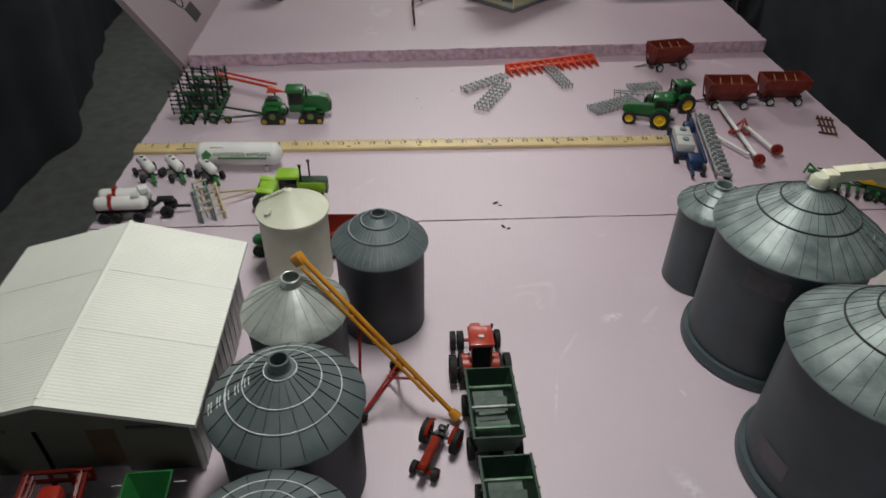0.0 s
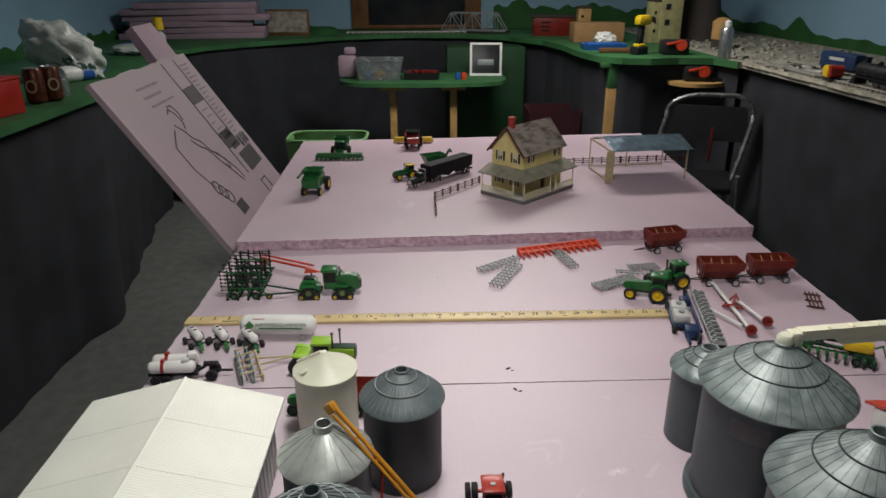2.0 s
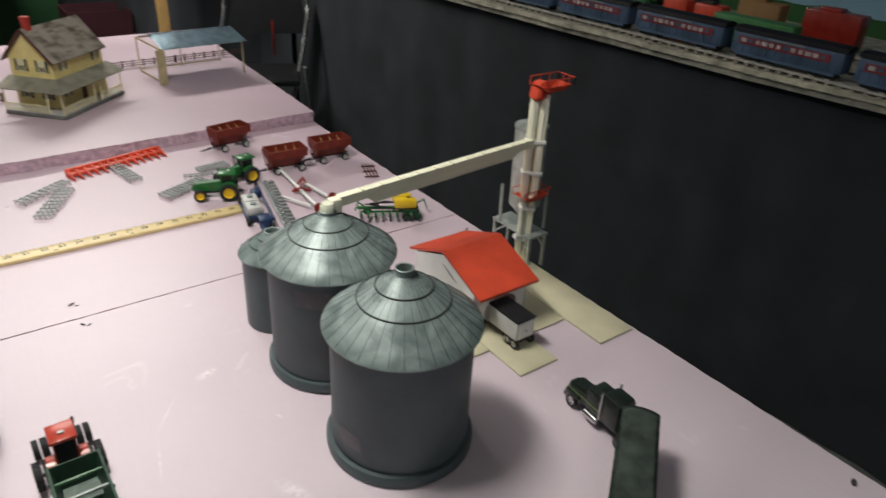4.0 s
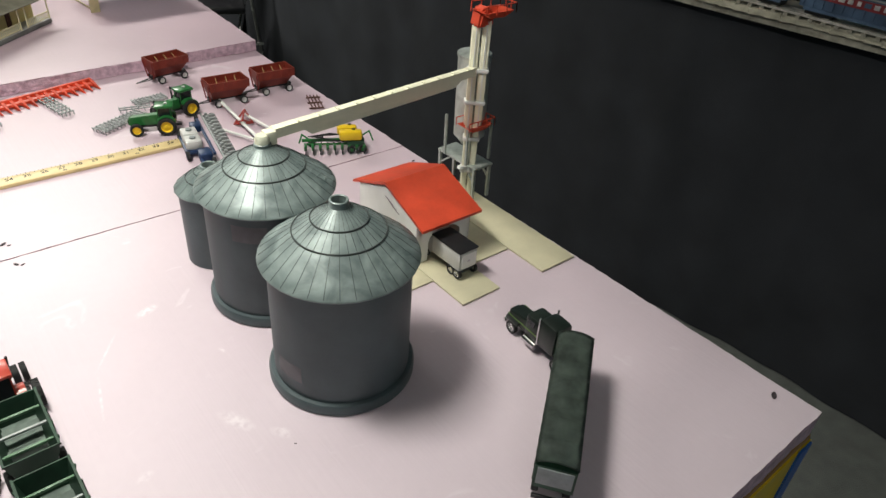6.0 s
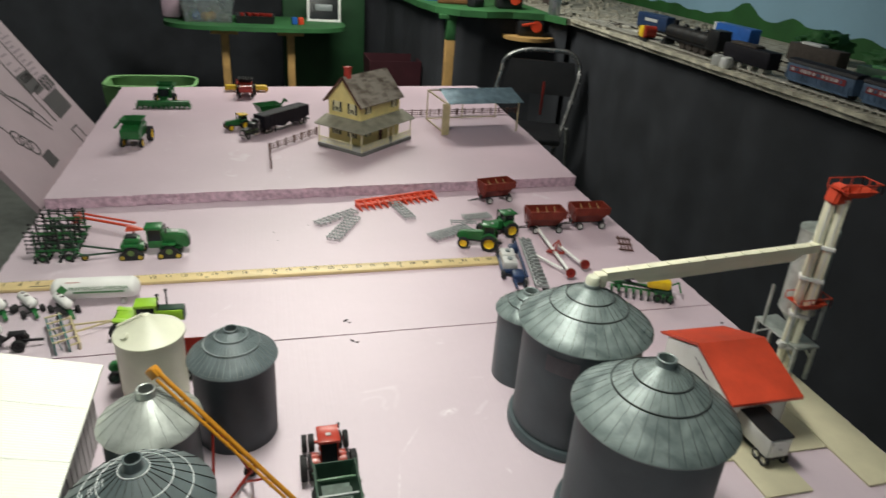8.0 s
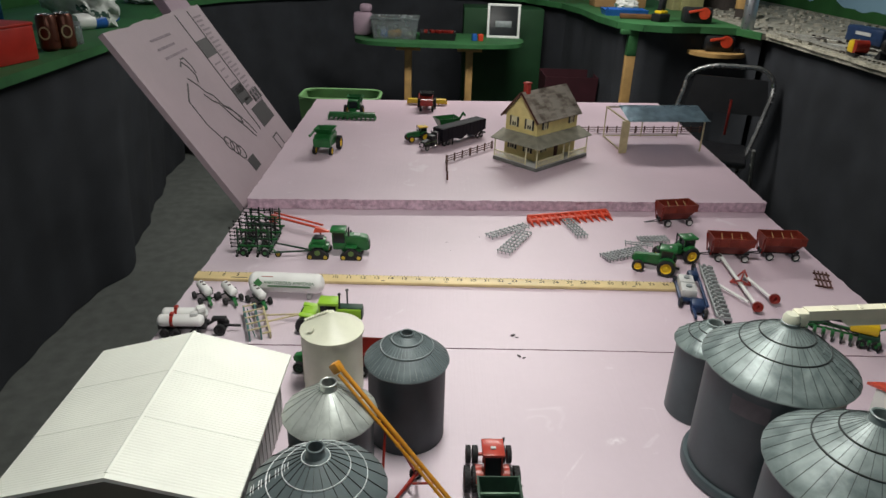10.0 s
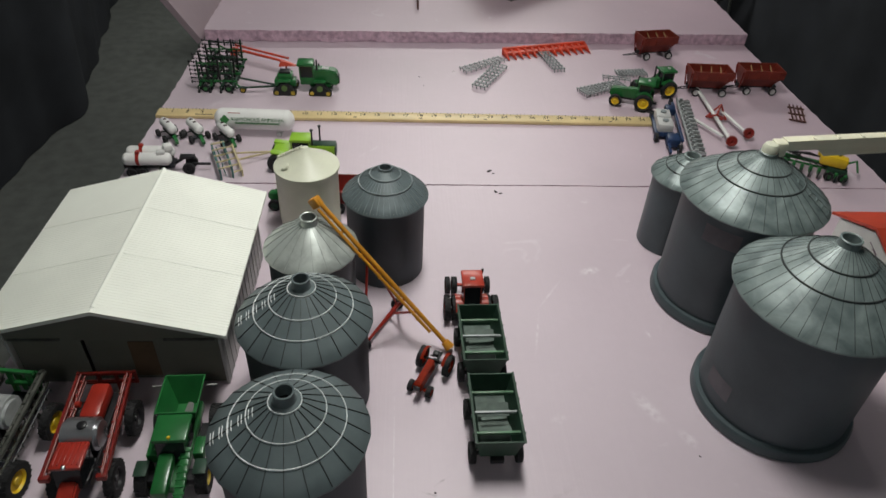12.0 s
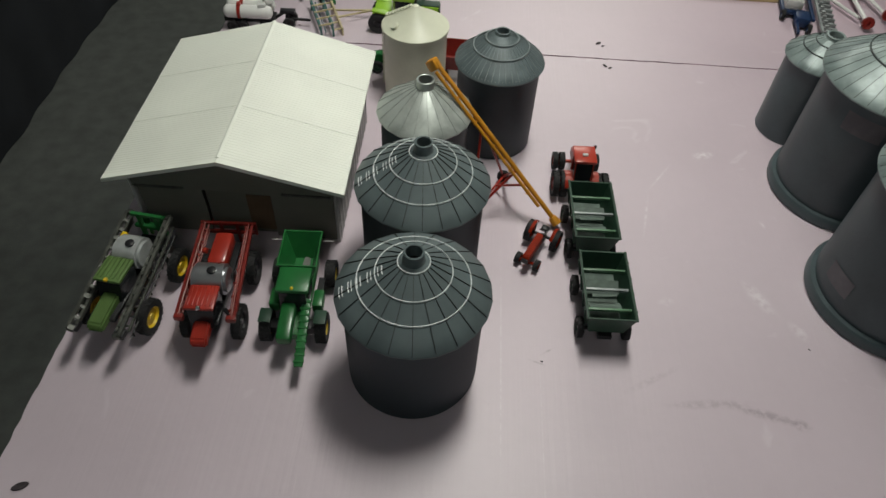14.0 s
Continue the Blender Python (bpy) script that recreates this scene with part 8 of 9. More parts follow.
part("bin", hopper(bm_new(), -0.155, 0.155, -0.10, 0.10, 0.0, 0.13, -0.135, 0.135, -0.085, 0.085, 0.003), "clear", tub)
part("rim", hopper(bm_new(), -0.160, 0.160, -0.105, 0.105, 0.122, 0.134, -0.158, 0.158, -0.103, 0.103, 0.006), "clear", tub)
for i, (mt, x, y) in enumerate((("orange", -0.02, -0.03), ("orange", 0.015, 0.0), ("blue_mid", -0.07, -0.03), ("green_bar", -0.10, 0.02), ("grey_white", 0.06, 0.02), ("ballast", 0.09, -0.03))):
    solid("loose_bit", ball(bm_new(), (0, 0, 0.025), 0.028, (1.2, 1, 0.9)), mt, "small coloured plastic bit in the clear bin", "toy bit", pose(0.14 + x, 3.55 + y, 0.753, 0, 0, 31 * i), group="coloured bits in the bin")
pk = thing("pink_jug", pose(-0.08, 3.62, 0.75), "pale pink plastic jug on the side table", "jug")
part("body", box(bm_new(), (0, 0, 0.075), (0.13, 0.10, 0.15), 0.03), "foam_dark", pk)
part("neck", box(bm_new(), (0.02, 0, 0.175), (0.08, 0.07, 0.05), 0.018), "foam_dark", pk)
dk = thing("black_tray", pose(0.42, 3.55, 0.75), "black plastic tray with dark red pieces", "tray")
part("tray", hopper(bm_new(), -0.12, 0.12, -0.09, 0.09, 0, 0.045, -0.11, 0.11, -0.08, 0.08, 0.004), "black_plastic", dk)
for i in range(5):
    part("piece", box(bm_new(), (-0.08 + 0.04 * i, 0.01 * (i % 2), 0.045), (0.025, 0.05, 0.02), 0.004, 20 * i), "red_dark", dk)
for x, mt in ((0.66, "blue_mid"), (0.70, "orange_red")):
    solid("toy_block", box(bm_new(), (0, 0, 0.022), (0.032, 0.03, 0.044), 0.004), mt, "small bright plastic block on the side table", "toy block", pose(x, 3.50, 0.75, 0, 0, 14))
pf = thing("photo_frame", pose(0.86, 3.66, 0.75, -10, 0, -4), "white photo frame with a dark picture, leaning back", "picture frame")
for c, s in (((0, 0, 0.008), (0.22, 0.016, 0.016)), ((0, 0, 0.212), (0.22, 0.016, 0.016)), ((-0.102, 0, 0.11), (0.016, 0.016, 0.19)), ((0.102, 0, 0.11), (0.016, 0.016, 0.19))):
    part("frame_rail", box(bm_new(), c, s, 0.002), "white", pf)
part("photo", box(bm_new(), (0, 0.002, 0.11), (0.19, 0.004, 0.19)), "night", pf, "dark photo behind glass")
part("photo_patch", box(bm_new(), (0, -0.002, 0.09), (0.11, 0.003, 0.04), 0.001), "grey_metal", pf)
# things in the dark under the far shelf
solid("green_cabinet", box(bm_new(), (0, 0, 0.46), (0.56, 0.3, 0.92), 0.006), "cabinet_green", "dark green cabinet under the far shelf", "cabinet", pose(0.88, 4.02, 0, 0, 0, 0))
rc = thing("dark_red_bin", pose(1.235, 3.16, 0), "dark maroon plastic bin under the shelf", "bin")
part("body", hopper(bm_new(), -0.16, 0.16, -0.14, 0.14, 0, 0.62, -0.14, 0.14, -0.12, 0.12, 0.004), "maroon", rc)
gt = thing("green_tub", pose(-0.05, 2.28, -0.095), "pale green plastic tub standing behind the table", "tub")
part("body", hopper(bm_new(), -0.19, 0.19, -0.11, 0.11, 0.30, 0.735, -0.16, 0.16, -0.09, 0.09, 0.004), "green_tub", gt)
bm = bm_new()
rim = [(0.195 * abs(math.cos(a)) ** 0.4 * (1 if math.cos(a) > 0 else -1), 0.115 * abs(math.sin(a)) ** 0.4 * (1 if math.sin(a) > 0 else -1), 0.737) for a in [2 * math.pi * i / 40 for i in range(41)]]
part("rim", pipe(bm_new(), rim, 0.008, 6), "green_tub", gt)
part("stand", box(bm_new(), (0, 0, 0.1975), (0.30, 0.18, 0.205), 0.01), "black_plastic", gt)

# yellow pine post under the rounded counter
po = thing("counter_post", pose(1.50, 2.74, 0), "pine post with a green painted top under the counter", "post")
part("post", box(bm_new(), (0, 0, 0.40), (0.075, 0.045, 0.80), 0.002), "wood", po)
part("painted_top", box(bm_new(), (0, 0, 0.867), (0.076, 0.046, 0.134), 0.002), "green_top", po, "green painted top")
part("bracket", box(bm_new(), (0, 0, 0.925), (0.16, 0.05, 0.024), 0.002), "green_top", po)

# small half-round lower shelf
hs = thing("bracket_shelf", pose(1.93, 2.72, 0), "small half-round pine shelf below the counter", "shelf")
bm = bm_new()
prism(bm, [(0.15 * math.cos(math.pi + math.pi * i / 16), -0.06 + 0.14 * math.sin(math.pi + math.pi * i / 16)) for i in range(17)] + [(0.15, 0.10), (-0.15, 0.10)], 0.830, 0.850, "z")
part("board", bm, "wood", hs)
part("back_panel", box(bm_new(), (0.06, 0.10, 0.89), (0.22, 0.02, 0.10), 0.002), "green_top", hs)


def throttle(m, label):
    t = thing("train_throttle", m, label, "train controller", "train controllers")
    part("body", box(bm_new(), (0, 0, 0.04), (0.15, 0.11, 0.08), 0.014), "black_plastic", t)
    part("dial", cyl(bm_new(), (0.025, -0.055, 0.055), (0.025, -0.068, 0.055), 0.030, n=24), "orange_red", t, "orange-red dial")
    part("lever", box(bm_new(), (-0.022, -0.064, 0.066), (0.075, 0.012, 0.014), 0.004, 0, -10), "orange_red", t, "orange-red lever")
    return t


throttle(pose(1.86, 2.86, S, 0, 0, -6), "black train transformer with an orange-red lever on the counter")
throttle(pose(1.93, 2.66, 0.85, 0, 0, -8), "black train transformer with an orange-red lever on the small shelf")
for i in range(5):
    solid("toggle_switch", box(bm_new(), (0, 0, 0.012), (0.016, 0.022, 0.024), 0.003), "black_plastic", "small black switch on the pine shelf", "switch", pose(2.00 + 0.022 * i, 2.60 + 0.012 * (i % 2), 0.85, 0, 0, 10 * i), group="switches")

dr = thing("cordless_drill", pose(1.66, 2.86, S, 0, 0, 30), "yellow and black cordless drill standing on its battery", "drill")
part("battery", box(bm_new(), (0, 0, 0.022), (0.085, 0.065, 0.044), 0.008), "black_plastic", dr)
part("grip", box(bm_new(), (0, 0, 0.10), (0.036, 0.032, 0.12), 0.010, 0, 6), "black_plastic", dr)
part("collar", box(bm_new(), (0, 0, 0.050), (0.06, 0.05, 0.02), 0.008), "yellow", dr)
part("motor_housing", box(bm_new(), (0.012, 0, 0.185), (0.10, 0.052, 0.055), 0.018), "yellow", dr)
part("chuck", cyl(bm_new(), (0.060, 0, 0.187), (0.098, 0, 0.187), 0.020, 0.013, 16), "black_plastic", dr)
solid("cardboard_box", box(bm_new(), (0, 0, 0.062), (0.34, 0.16, 0.124), 0.003), "cardboard", "brown cardboard box on the counter", "box", pose(1.62, 3.72, S, 0, 0, 2))
by = thing("blue_tray", pose(1.53, 3.16, S, 0, 0, 0), "blue plastic tray of parts on the counter", "tray")
part("tray", hopper(bm_new(), -0.13, 0.13, -0.07, 0.07, 0, 0.035, -0.12, 0.12, -0.06, 0.06, 0.004), "blue_mid", by)
part("insert", box(bm_new(), (0, 0, 0.03), (0.20, 0.09, 0.02), 0.004), "blue_mid", by)
solid("hand_plane", box(bm_new(), (0, 0, 0.014), (0.24, 0.035, 0.026), 0.006), "wood_brown", "brown wooden stick lying on the counter", "stick", pose(1.58, 2.96, S, 0, 0, -4))
crumpled("paper_towel", pose(1.60, 3.40, S), 0.05, (1.4, 1, 0.9), "white", "crumpled white paper towel", "paper", 4)


def tower_building(m, w, d, h, material, label):
    t = thing("model_building", m, label, "model building")
    part("wall", box(bm_new(), (0, 0, h / 2), (w, d, h), 0.002), material, t)
    part("roof", box(bm_new(), (0, 0, h + 0.008), (w * 1.1, d * 1.1, 0.016), 0.003), "tie", t)
    for k in range(3):
        part("window", box(bm_new(), (-w * 0.2, -d / 2 - 0.002, h * (0.3 + 0.22 * k)), (w * 0.22, 0.004, h * 0.08)), "glass_dark", t)
    return t


tower_building(pose(2.06, 3.62, S, 0, 0, 8), 0.15, 0.14, 0.44, "pale_tower", "tall pale yellow model elevator on the shelf")
tower_building(pose(1.965, 3.60, S, 0, 0, 8), 0.06, 0.10, 0.26, "pale_tower", "low pale yellow annex of the model elevator")
tower_building(pose(1.42, 4.28, S, 0, 0, -6), 0.30, 0.16, 0.13, "red_dark", "low dark red model brick building on the far shelf")
tower_building(pose(1.60, 4.05, S, 0, 0, 0), 0.09, 0.08, 0.20, "wood", "small yellow-brown model tower on the far shelf")
solid("dark_backdrop_rock", lathe(bm_new(), [(0.17, 0), (0.15, 0.12), (0.12, 0.30), (0.09, 0.46), (0, 0.5)], 11), "tie", "dark model mountain in the shelf corner", "model mountain", pose(2.36, 3.82, S))
wt_ = thing("water_tower", pose(2.23, 3.12, S), "brown model water tank with a yellow side", "model tank")
part("tank", lathe(bm_new(), [(0, 0.06), (0.055, 0.06), (0.055, 0.16), (0.03, 0.18), (0, 0.185)], 24), "wood", wt_)
part("base", lathe(bm_new(), [(0.05, 0), (0.05, 0.06)], 24), "tie", wt_)
sc_ = thing("spray_can", pose(2.05, 2.62, S), "silver-grey aerosol can on the shelf edge", "spray can")
part("body", lathe(bm_new(), [(0, 0), (0.032, 0), (0.033, 0.004), (0.033, 0.145), (0.025, 0.160), (0.017, 0.166), (0, 0.166)], 32), "silver", sc_)
part("cap", lathe(bm_new(), [(0.017, 0.164), (0.016, 0.190), (0.009, 0.196), (0, 0.196)], 20), "white", sc_)

# ---- folding chair behind the table ----
fc = thing("folding_chair", pose(1.87, 2.26, 0, 0, 0, -22), "black padded folding chair with a dull metal frame", "chair")
arch_ = [(-0.27, -0.03, 0.44), (-0.235, 0.03, 0.60), (-0.212, 0.055, 0.70)] + [((-0.02 if a > math.pi / 2 else 0.10) + (0.19 if a > math.pi / 2 else 0.10) * math.cos(a), 0.070 + 0.010 * math.sin(a), 0.735 + 0.09 * math.sin(a)) for a in [math.pi * (1 - i / 12) for i in range(13)]] + [(0.200, 0.05, 0.70), (0.16, -0.03, 0.52), (0.10, -0.14, 0.30)]
part("back_tube", pipe(bm_new(), [(-0.32, -0.26, 0.0)] + arch_ + [(0.05, -0.26, 0.0)], 0.012, 10), "chair_metal", fc, "bent metal tube")
part("backrest", hexa(bm_new(), [(-0.20, 0.035, 0.60), (0.20, 0.035, 0.60), (0.20, 0.05, 0.60), (-0.20, 0.05, 0.60)], [(-0.17, 0.066, 0.77), (0.17, 0.066, 0.77), (0.17, 0.081, 0.77), (-0.17, 0.081, 0.77)]), "chair", fc, "black padded backrest")
part("seat", box(bm_new(), (-0.04, -0.16, 0.44), (0.34, 0.34, 0.035), 0.014), "chair", fc, "black padded seat")
for s in (-1, 1):
    part("leg", pipe(bm_new(), [(s * 0.22, 0.18, 0.0), (s * 0.17, -0.02, 0.44)], 0.011), "chair_metal", fc)
part("cross_tube", bar(bm_new(), (-0.22, 0.10, 0.15), (0.22, 0.10, 0.15), 0.014), "chair_metal", fc)
part("tag_strip", box(bm_new(), (0.02, 0.030, 0.58), (0.012, 0.006, 0.18), 0.002), "red_dark", fc, "narrow red strip")

# ---- trains on the ballast shelf ----
def track(m, L, label, tie_mat="tie"):
    t = thing("model_track", m, label, "model track", "model tracks")
    for s in (-1, 0, 1):
        part("rail", box(bm_new(), (s * 0.020, 0, 0.010), (0.003, L, 0.006)), "steel", t)
    me = to_mesh("tie", box(bm_new(), (0, 0, 0.004), (0.055, 0.010, 0.006)), tie_mat)
    for i in range(int(L / 0.03)):
        part("tie", me, None, t, "", pose(0, -L / 2 + 0.03 * i, 0))
    return t


track(pose(2.185, 0.75, S, 0, 0, 1.4), 3.4, "three-rail model track sunk in ballast near the shelf edge", "ballast")
track(pose(2.36, 0.75, S, 0, 0, 1.4), 3.4, "model railway track behind the first one")
track(pose(2.54, 0.75, S, 0, 0, 1.4), 3.4, "model railway track at the back of the shelf")


def coach(m, label):
    """A passenger coach, long in x."""
    t = thing("toy_coach", m, label, "toy train car", "blue train coaches")
    part("body", box(bm_new(), (0, 0, 0.055), (0.285, 0.055, 0.050), 0.004), "blue_car", t)
    part("roof", prism(bm_new(), [(-0.029, 0.081), (0.029, 0.081), (0.024, 0.090), (0.012, 0.094), (-0.012, 0.094), (-0.024, 0.090)], -0.145, 0.145, "x"), "black_trailer", t, "dark roof")
    for s in (-1, 1):
        band = part("window_band", box(bm_new(), (0.006, s * 0.0285, 0.062), (0.236, 0.002, 0.018)), "coach_red", t, "dark red window band")
        for i in range(12):
            part("window", box(bm_new(), (-0.096 + 0.0186 * i, s * 0.0300, 0.063), (0.008 + 0.003 * (i % 3), 0.002, 0.0095)), "coach_window" if i % 5 else "blue_car", band)
        for i in range(13):
            part("side_rib", box(bm_new(), (-0.132 + 0.022 * i, s * 0.0282, 0.045), (0.002, 0.002, 0.022)), "blue_car", t)
        part("name_bar", box(bm_new(), (0, s * 0.0290, 0.076), (0.09, 0.002, 0.003)), "grey_metal", t)
        part("skirt", box(bm_new(), (0, s * 0.024, 0.028), (0.26, 0.004, 0.008)), "blue_car", t)
    for x in (-0.095, 0.095):
        part("bogie", box(bm_new(), (x, 0, 0.022), (0.065, 0.042, 0.014), 0.003), "black_plastic", t)
        for dx in (-0.02, 0.02):
            for s in (-1, 1):
                part("wheel", cyl(bm_new(), (x + dx, s * 0.016, 0.0225), (x + dx, s * 0.020, 0.0225), 0.0100, n=16), "steel", t)
    return t


for y in (0.716, 0.401, 0.086, -0.229, -0.544):
    coach(pose(2.185 - 0.0245 * (y - 0.75), y, S, 0, 0, 91.4), "slate blue toy passenger coach with red window band")
lo_ = thing("toy_locomotive", pose(2.172, 1.36, S, 0, 0, 91.4), "black toy steam locomotive with tender", "toy locomotive")
part("boiler", cyl(bm_new(), (-0.06, 0, 0.068), (0.24, 0, 0.068), 0.030, n=28), "black_plastic", lo_)
part("smokebox_front", cyl(bm_new(), (0.24, 0, 0.068), (0.247, 0, 0.068), 0.027, 0.020, 24), "grey_metal", lo_)
part("stack", cyl(bm_new(), (0.212, 0, 0.095), (0.212, 0, 0.118), 0.010, 0.012, 14), "black_plastic", lo_)
for x in (-0.01, 0.06, 0.14):
    part("dome", ball(bm_new(), (x, 0, 0.098), 0.013), "black_plastic", lo_)
part("cab", box(bm_new(), (-0.085, 0, 0.080), (0.07, 0.062, 0.076), 0.004), "black_plastic", lo_)
part("running_board", box(bm_new(), (0.07, 0, 0.044), (0.34, 0.060, 0.006)), "black_plastic", lo_)
part("handrail", cyl(bm_new(), (-0.05, -0.033, 0.078), (0.23, -0.033, 0.078), 0.0016, n=6), "grey_metal", lo_)
for i in range(6):
    part("boiler_band", lathe(bm_new(), [(0.0300, -0.002), (0.0312, -0.002), (0.0312, 0.002), (0.0300, 0.002)], 24, Matrix.Translation((-0.03 + 0.05 * i, 0, 0.068)) @ Euler((0, radians(90), 0)).to_matrix().to_4x4(), close=True), "tie", lo_)
part("side_rod", box(bm_new(), (0.05, -0.026, 0.030), (0.17, 0.003, 0.005)), "grey_metal", lo_)
part("cylinder", cyl(bm_new(), (0.165, -0.028, 0.034), (0.215, -0.028, 0.034), 0.013, n=14), "black_plastic", lo_)
for i in range(4):
    part("driver_wheel", cyl(bm_new(), (-0.03 + 0.048 * i, -0.022, 0.034), (-0.03 + 0.048 * i, 0.022, 0.034), 0.021, n=20), "tie", lo_)
part("pilot", prism(bm_new(), [(0.235, 0.014), (0.270, 0.014), (0.245, 0.044), (0.235, 0.044)], -0.026, 0.026), "black_plastic", lo_)
part("tender", box(bm_new(), (-0.285, 0, 0.060), (0.250, 0.056, 0.058), 0.004), "black_trailer", lo_)
part("coal_load", box(bm_new(), (-0.255, 0, 0.092), (0.14, 0.044, 0.012), 0.005), "tie", lo_)
part("tender_rim", box(bm_new(), (-0.285, -0.0285, 0.087), (0.250, 0.002, 0.004)), "grey_metal", lo_)
for i in range(4):
    part("tender_wheel", cyl(bm_new(), (-0.375 + 0.06 * i, -0.02, 0.024), (-0.375 + 0.06 * i, 0.02, 0.024), 0.012, n=16), "steel", lo_)
for x, c in ((-0.215, "white"), (-0.165, "grey_white")):
    solid("white_block", box(bm_new(), (0, 0, 0.02), (0.045, 0.035, 0.04), 0.006), c, "small white block on the ballast beside the train", "block", pose(2.135, 1.36 + x, S, 0, 0, 20))
yt = thing("toy_crane", pose(2.16, 1.78, S, 0, 0, 80), "small yellow and red toy on the track", "toy vehicle")
part("body", box(bm_new(), (0, 0.01, 0.038), (0.06, 0.05, 0.05), 0.010), "yellow", yt, "yellow body")
part("drum", cyl(bm_new(), (-0.035, -0.02, 0.042), (-0.035, 0.03, 0.042), 0.026, n=20), "red", yt, "red drum")
part("base", box(bm_new(), (-0.01, 0.005, 0.008), (0.10, 0.05, 0.014), 0.003), "black_plastic", yt)
bc = thing("toy_diesel", pose(2.335, 2.02, S, 0, 0, 96), "dark blue toy diesel locomotive with a pale name bar", "toy locomotive")
part("body", box(bm_new(), (0, 0, 0.055), (0.24, 0.056, 0.070), 0.010), "blue", bc)
part("name_bar", box(bm_new(), (0, 0.0285, 0.062), (0.10, 0.002, 0.014)), "grey_white", bc)
part("underframe", box(bm_new(), (0, 0, 0.016), (0.22, 0.04, 0.014)), "black_plastic", bc)
ct = thing("container_car", pose(2.54, 1.66, S, 0, 0, 92), "bright blue toy container car with a white end", "toy train car")
part("container", box(bm_new(), (0, 0, 0.062), (0.24, 0.06, 0.060), 0.003), "blue_mid", ct)
part("end_panel", box(bm_new(), (0.128, 0, 0.062), (0.016, 0.06, 0.060), 0.003), "white", ct)
part("flat_bed", box(bm_new(), (0, 0, 0.026), (0.29, 0.056, 0.010)), "black_plastic", ct)
for x in (-0.09, 0.09):
    part("bogie", box(bm_new(), (x, 0, 0.014), (0.06, 0.04, 0.014)), "black_plastic", ct)
for i, (y, mt, h, lb) in enumerate(((1.15, "tie", 0.085, "dark brown toy hopper car"), (0.80, "green_dark", 0.062, "dark green toy gondola"), (0.070, "cardboard", 0.105, "beige toy boxcar"), (-0.150, "red", 0.112, "bright red toy hopper car"))):
    half = 0.13 if i < 2 else (0.068, 0.080)[i - 2]
    fcx = thing("freight_car", pose(2.545 - 0.0245 * (y - 0.75), y, S, 0, 0, 91.4), lb + " on the back track", "toy train car", "freight cars")
    part("body", box(bm_new(), (0, 0, h * 0.62), (2 * half, 0.056, h * 0.8), 0.004), mt, fcx)
    part("load", box(bm_new(), (half * 0.2, 0, h * 1.04), (half * 0.8, 0.04, 0.014), 0.005), "green_bar" if mt == "green_dark" else "grey_white" if h == 0.085 else mt, fcx)
    for x in (-half * 0.68, half * 0.68):
        part("bogie", box(bm_new(), (x, 0, 0.014), (half * 0.45, 0.04, 0.016)), "black_plastic", fcx)
for y, half, h, lb in ((0.235, 0.042, 0.098, "orange-red toy boxcar"), (0.120, 0.046, 0.098, "orange-red toy tank car")):
    fcx = thing("freight_car", pose(2.36 - 0.0245 * (y - 0.75), y, S, 0, 0, 91.4), lb + " on the middle track", "toy train car", "freight cars")
    part("body", box(bm_new(), (0, 0, h * 0.62), (2 * half, 0.050, h * 0.8), 0.006), "orange_red", fcx)
    part("hatch", box(bm_new(), (half * 0.2, 0, h * 1.05), (half * 0.8, 0.036, 0.008), 0.003), "tie", fcx)
    for x in (-half * 0.6, half * 0.6):
        part("bogie", box(bm_new(), (x, 0, 0.014), (half * 0.5, 0.04, 0.016)), "black_plastic", fcx)
tc = thing("tank_car", pose(2.545, 0.33, S, 0, 0, 91.4), "black toy tank car with a worn pale patch", "toy train car", "freight cars")
tank_c = part("tank", cyl(bm_new(), (-0.105, 0, 0.066), (0.105, 0, 0.066), 0.026, n=24), "black_trailer", tc)
part("worn_patch", lathe(bm_new(), [(0.0262, -0.05), (0.0268, -0.03), (0.0268, 0.04), (0.0262, 0.05)], 24, Matrix.Translation((0.01, 0, 0.066)) @ Euler((0, radians(90), 0)).to_matrix().to_4x4()), "coach_window", tank_c, "worn pale grey patch")
part("frame", box(bm_new(), (0, 0, 0.036), (0.22, 0.044, 0.010)), "black_plastic", tc)
for x in (-0.07, 0.07):
    part("bogie", box(bm_new(), (x, 0, 0.016), (0.06, 0.04, 0.020)), "black_plastic", tc)
hedge = bm_new()
rnd_h = random.Random(31)
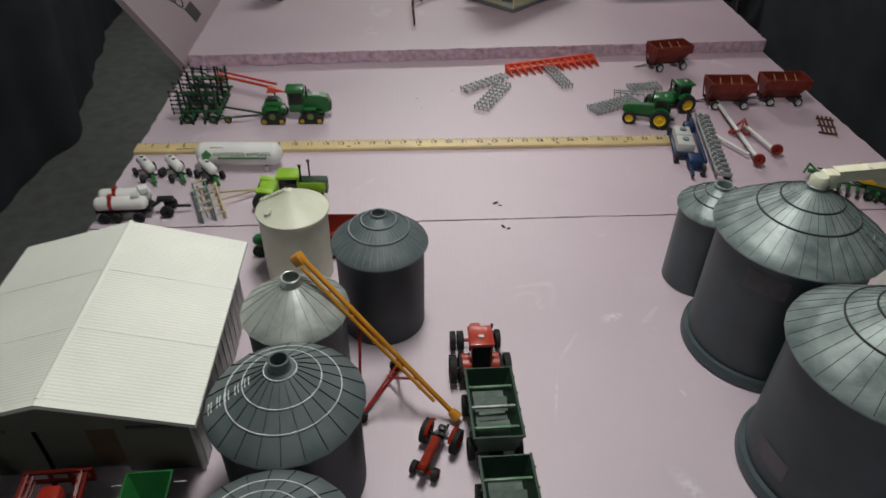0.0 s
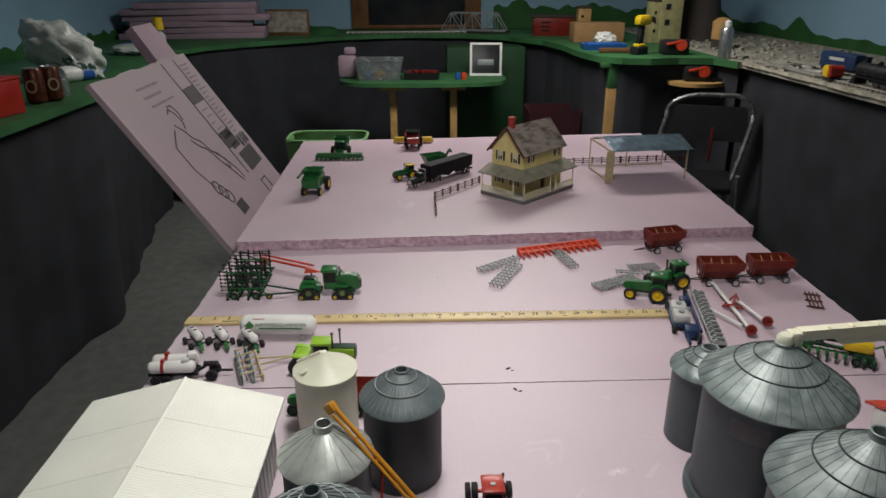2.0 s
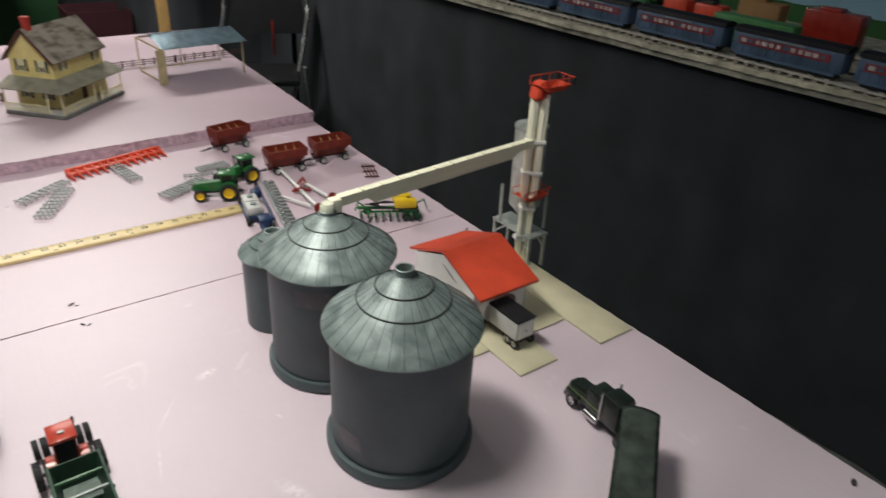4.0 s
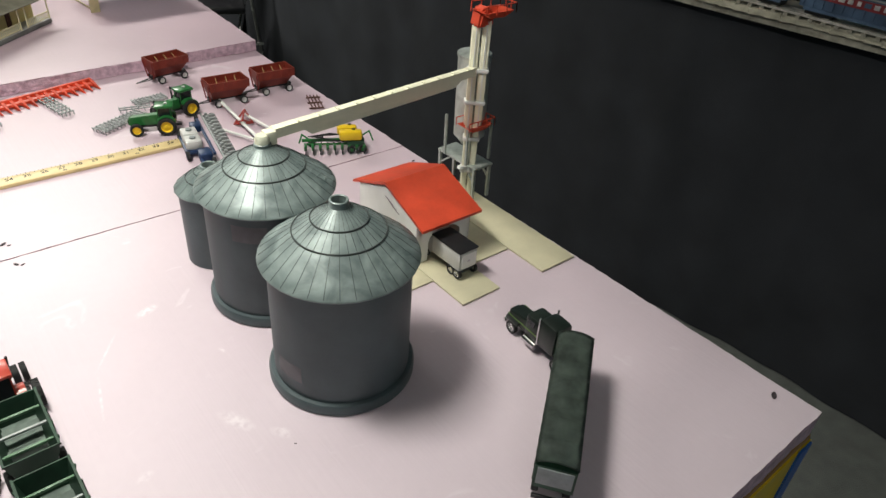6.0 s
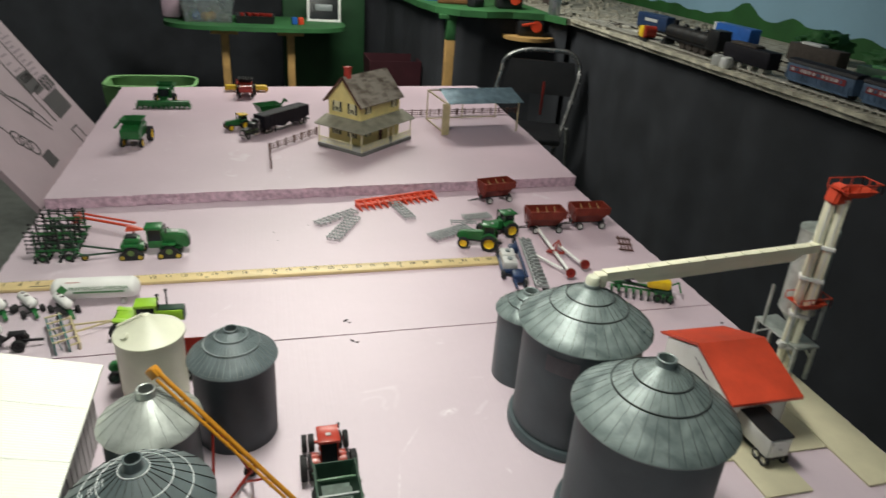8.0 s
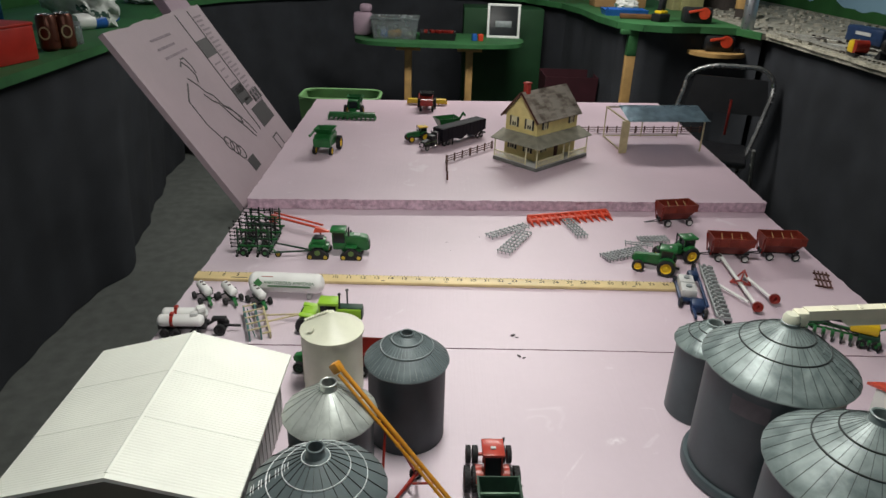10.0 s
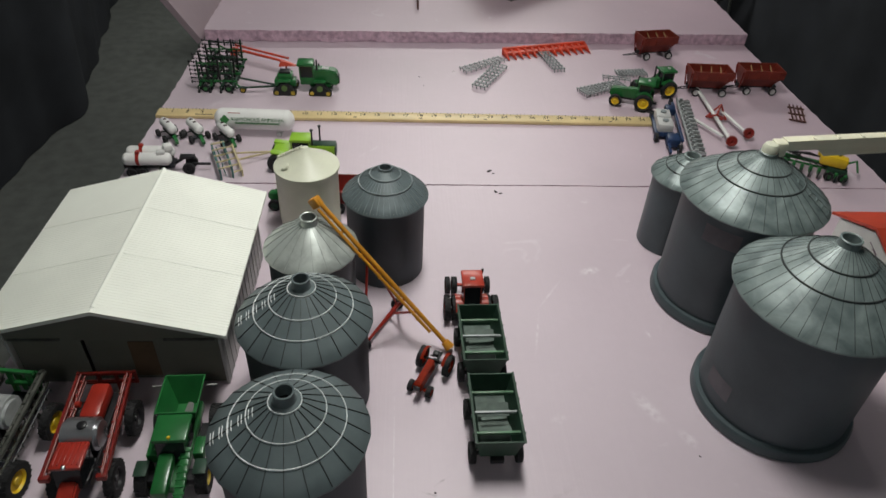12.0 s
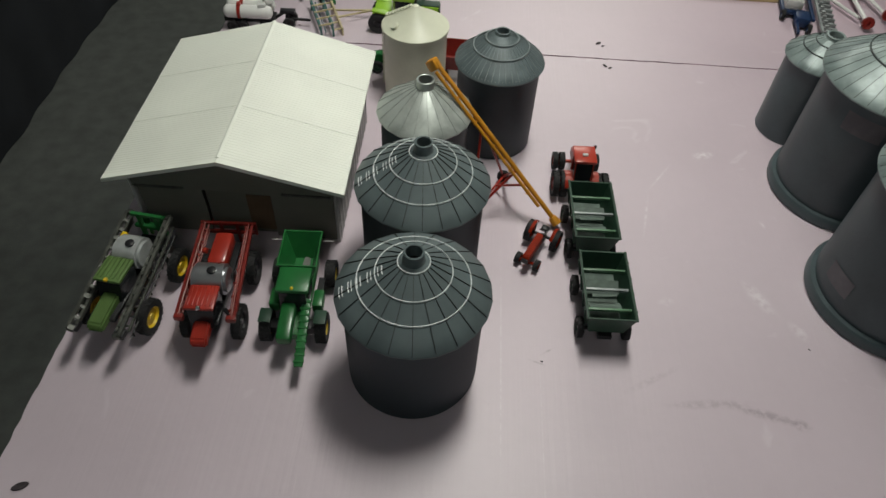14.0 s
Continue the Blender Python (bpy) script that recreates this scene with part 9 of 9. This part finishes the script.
for i in range(60):
    ball(hedge, (rnd_h.uniform(-0.02, 0.02), rnd_h.uniform(-0.24, 0.24), rnd_h.uniform(0.012, 0.05)), rnd_h.uniform(0.014, 0.026), (1, 1.2, 0.8), 7)
solid("scenery_hedge", hedge, "green_top", "low clumpy green model hedge between two tracks", "model hedge", pose(2.452, 0.56, S, 0, 0, 1.4))
gf = thing("freight_car", pose(2.345, -0.045, S, 0, 0, 91.4), "mid-green toy gondola on the middle track", "toy train car", "freight cars")
part("body", box(bm_new(), (0, 0, 0.058), (0.24, 0.052, 0.066), 0.006), "green_bar", gf)
for x in (-0.09, 0.09):
    part("bogie", box(bm_new(), (x, 0, 0.014), (0.06, 0.04, 0.016)), "black_plastic", gf)
for i, (x, y) in enumerate(((2.70, 0.55), (2.72, 0.95), (2.74, 1.35), (2.72, -0.6))):
    crumpled("scenery_bush", pose(x, y, S, 0, 0, 40 * i), 0.075, (1.2, 1.5, 0.8), "hill", "dark green model bush along the back of the shelf", "model bush", 20 + i, 0.35)
solid("white_shed", box(bm_new(), (0, 0, 0.03), (0.07, 0.05, 0.06), 0.003), "white", "small white model shed behind the trains", "model building", pose(2.68, 0.72, S, 0, 0, 10))
rnd_b = random.Random(77)
bm = bm_new()
for i in range(420):
    x, y = rnd_b.uniform(2.10, 2.9), rnd_b.uniform(1.9, 4.2)
    r = rnd_b.uniform(0.006, 0.020)
    box(bm, (x, y, S + r * 0.3), (r * rnd_b.uniform(1, 2.4), r * rnd_b.uniform(0.8, 1.5), r * 0.8), 0, rnd_b.uniform(0, 180), rnd_b.uniform(-15, 15))
solid("ballast_rubble", bm, "ballast", "loose grey stones scattered over the shelf ballast", "stones", kind="stuff")
for i in range(14):
    solid("loose_rail", box(bm_new(), (0, 0, 0.006), (0.012, 0.16 + 0.03 * (i % 4), 0.010), 0.002), "steel" if i % 3 else "tie", "loose track piece lying on the ballast", "track piece", pose(2.16 + 0.045 * (i % 6), 2.32 - 0.045 * i + 0.02 * (i % 3), S, 0, 0, 6 + 17 * (i % 5) - 20), group="loose track pieces")
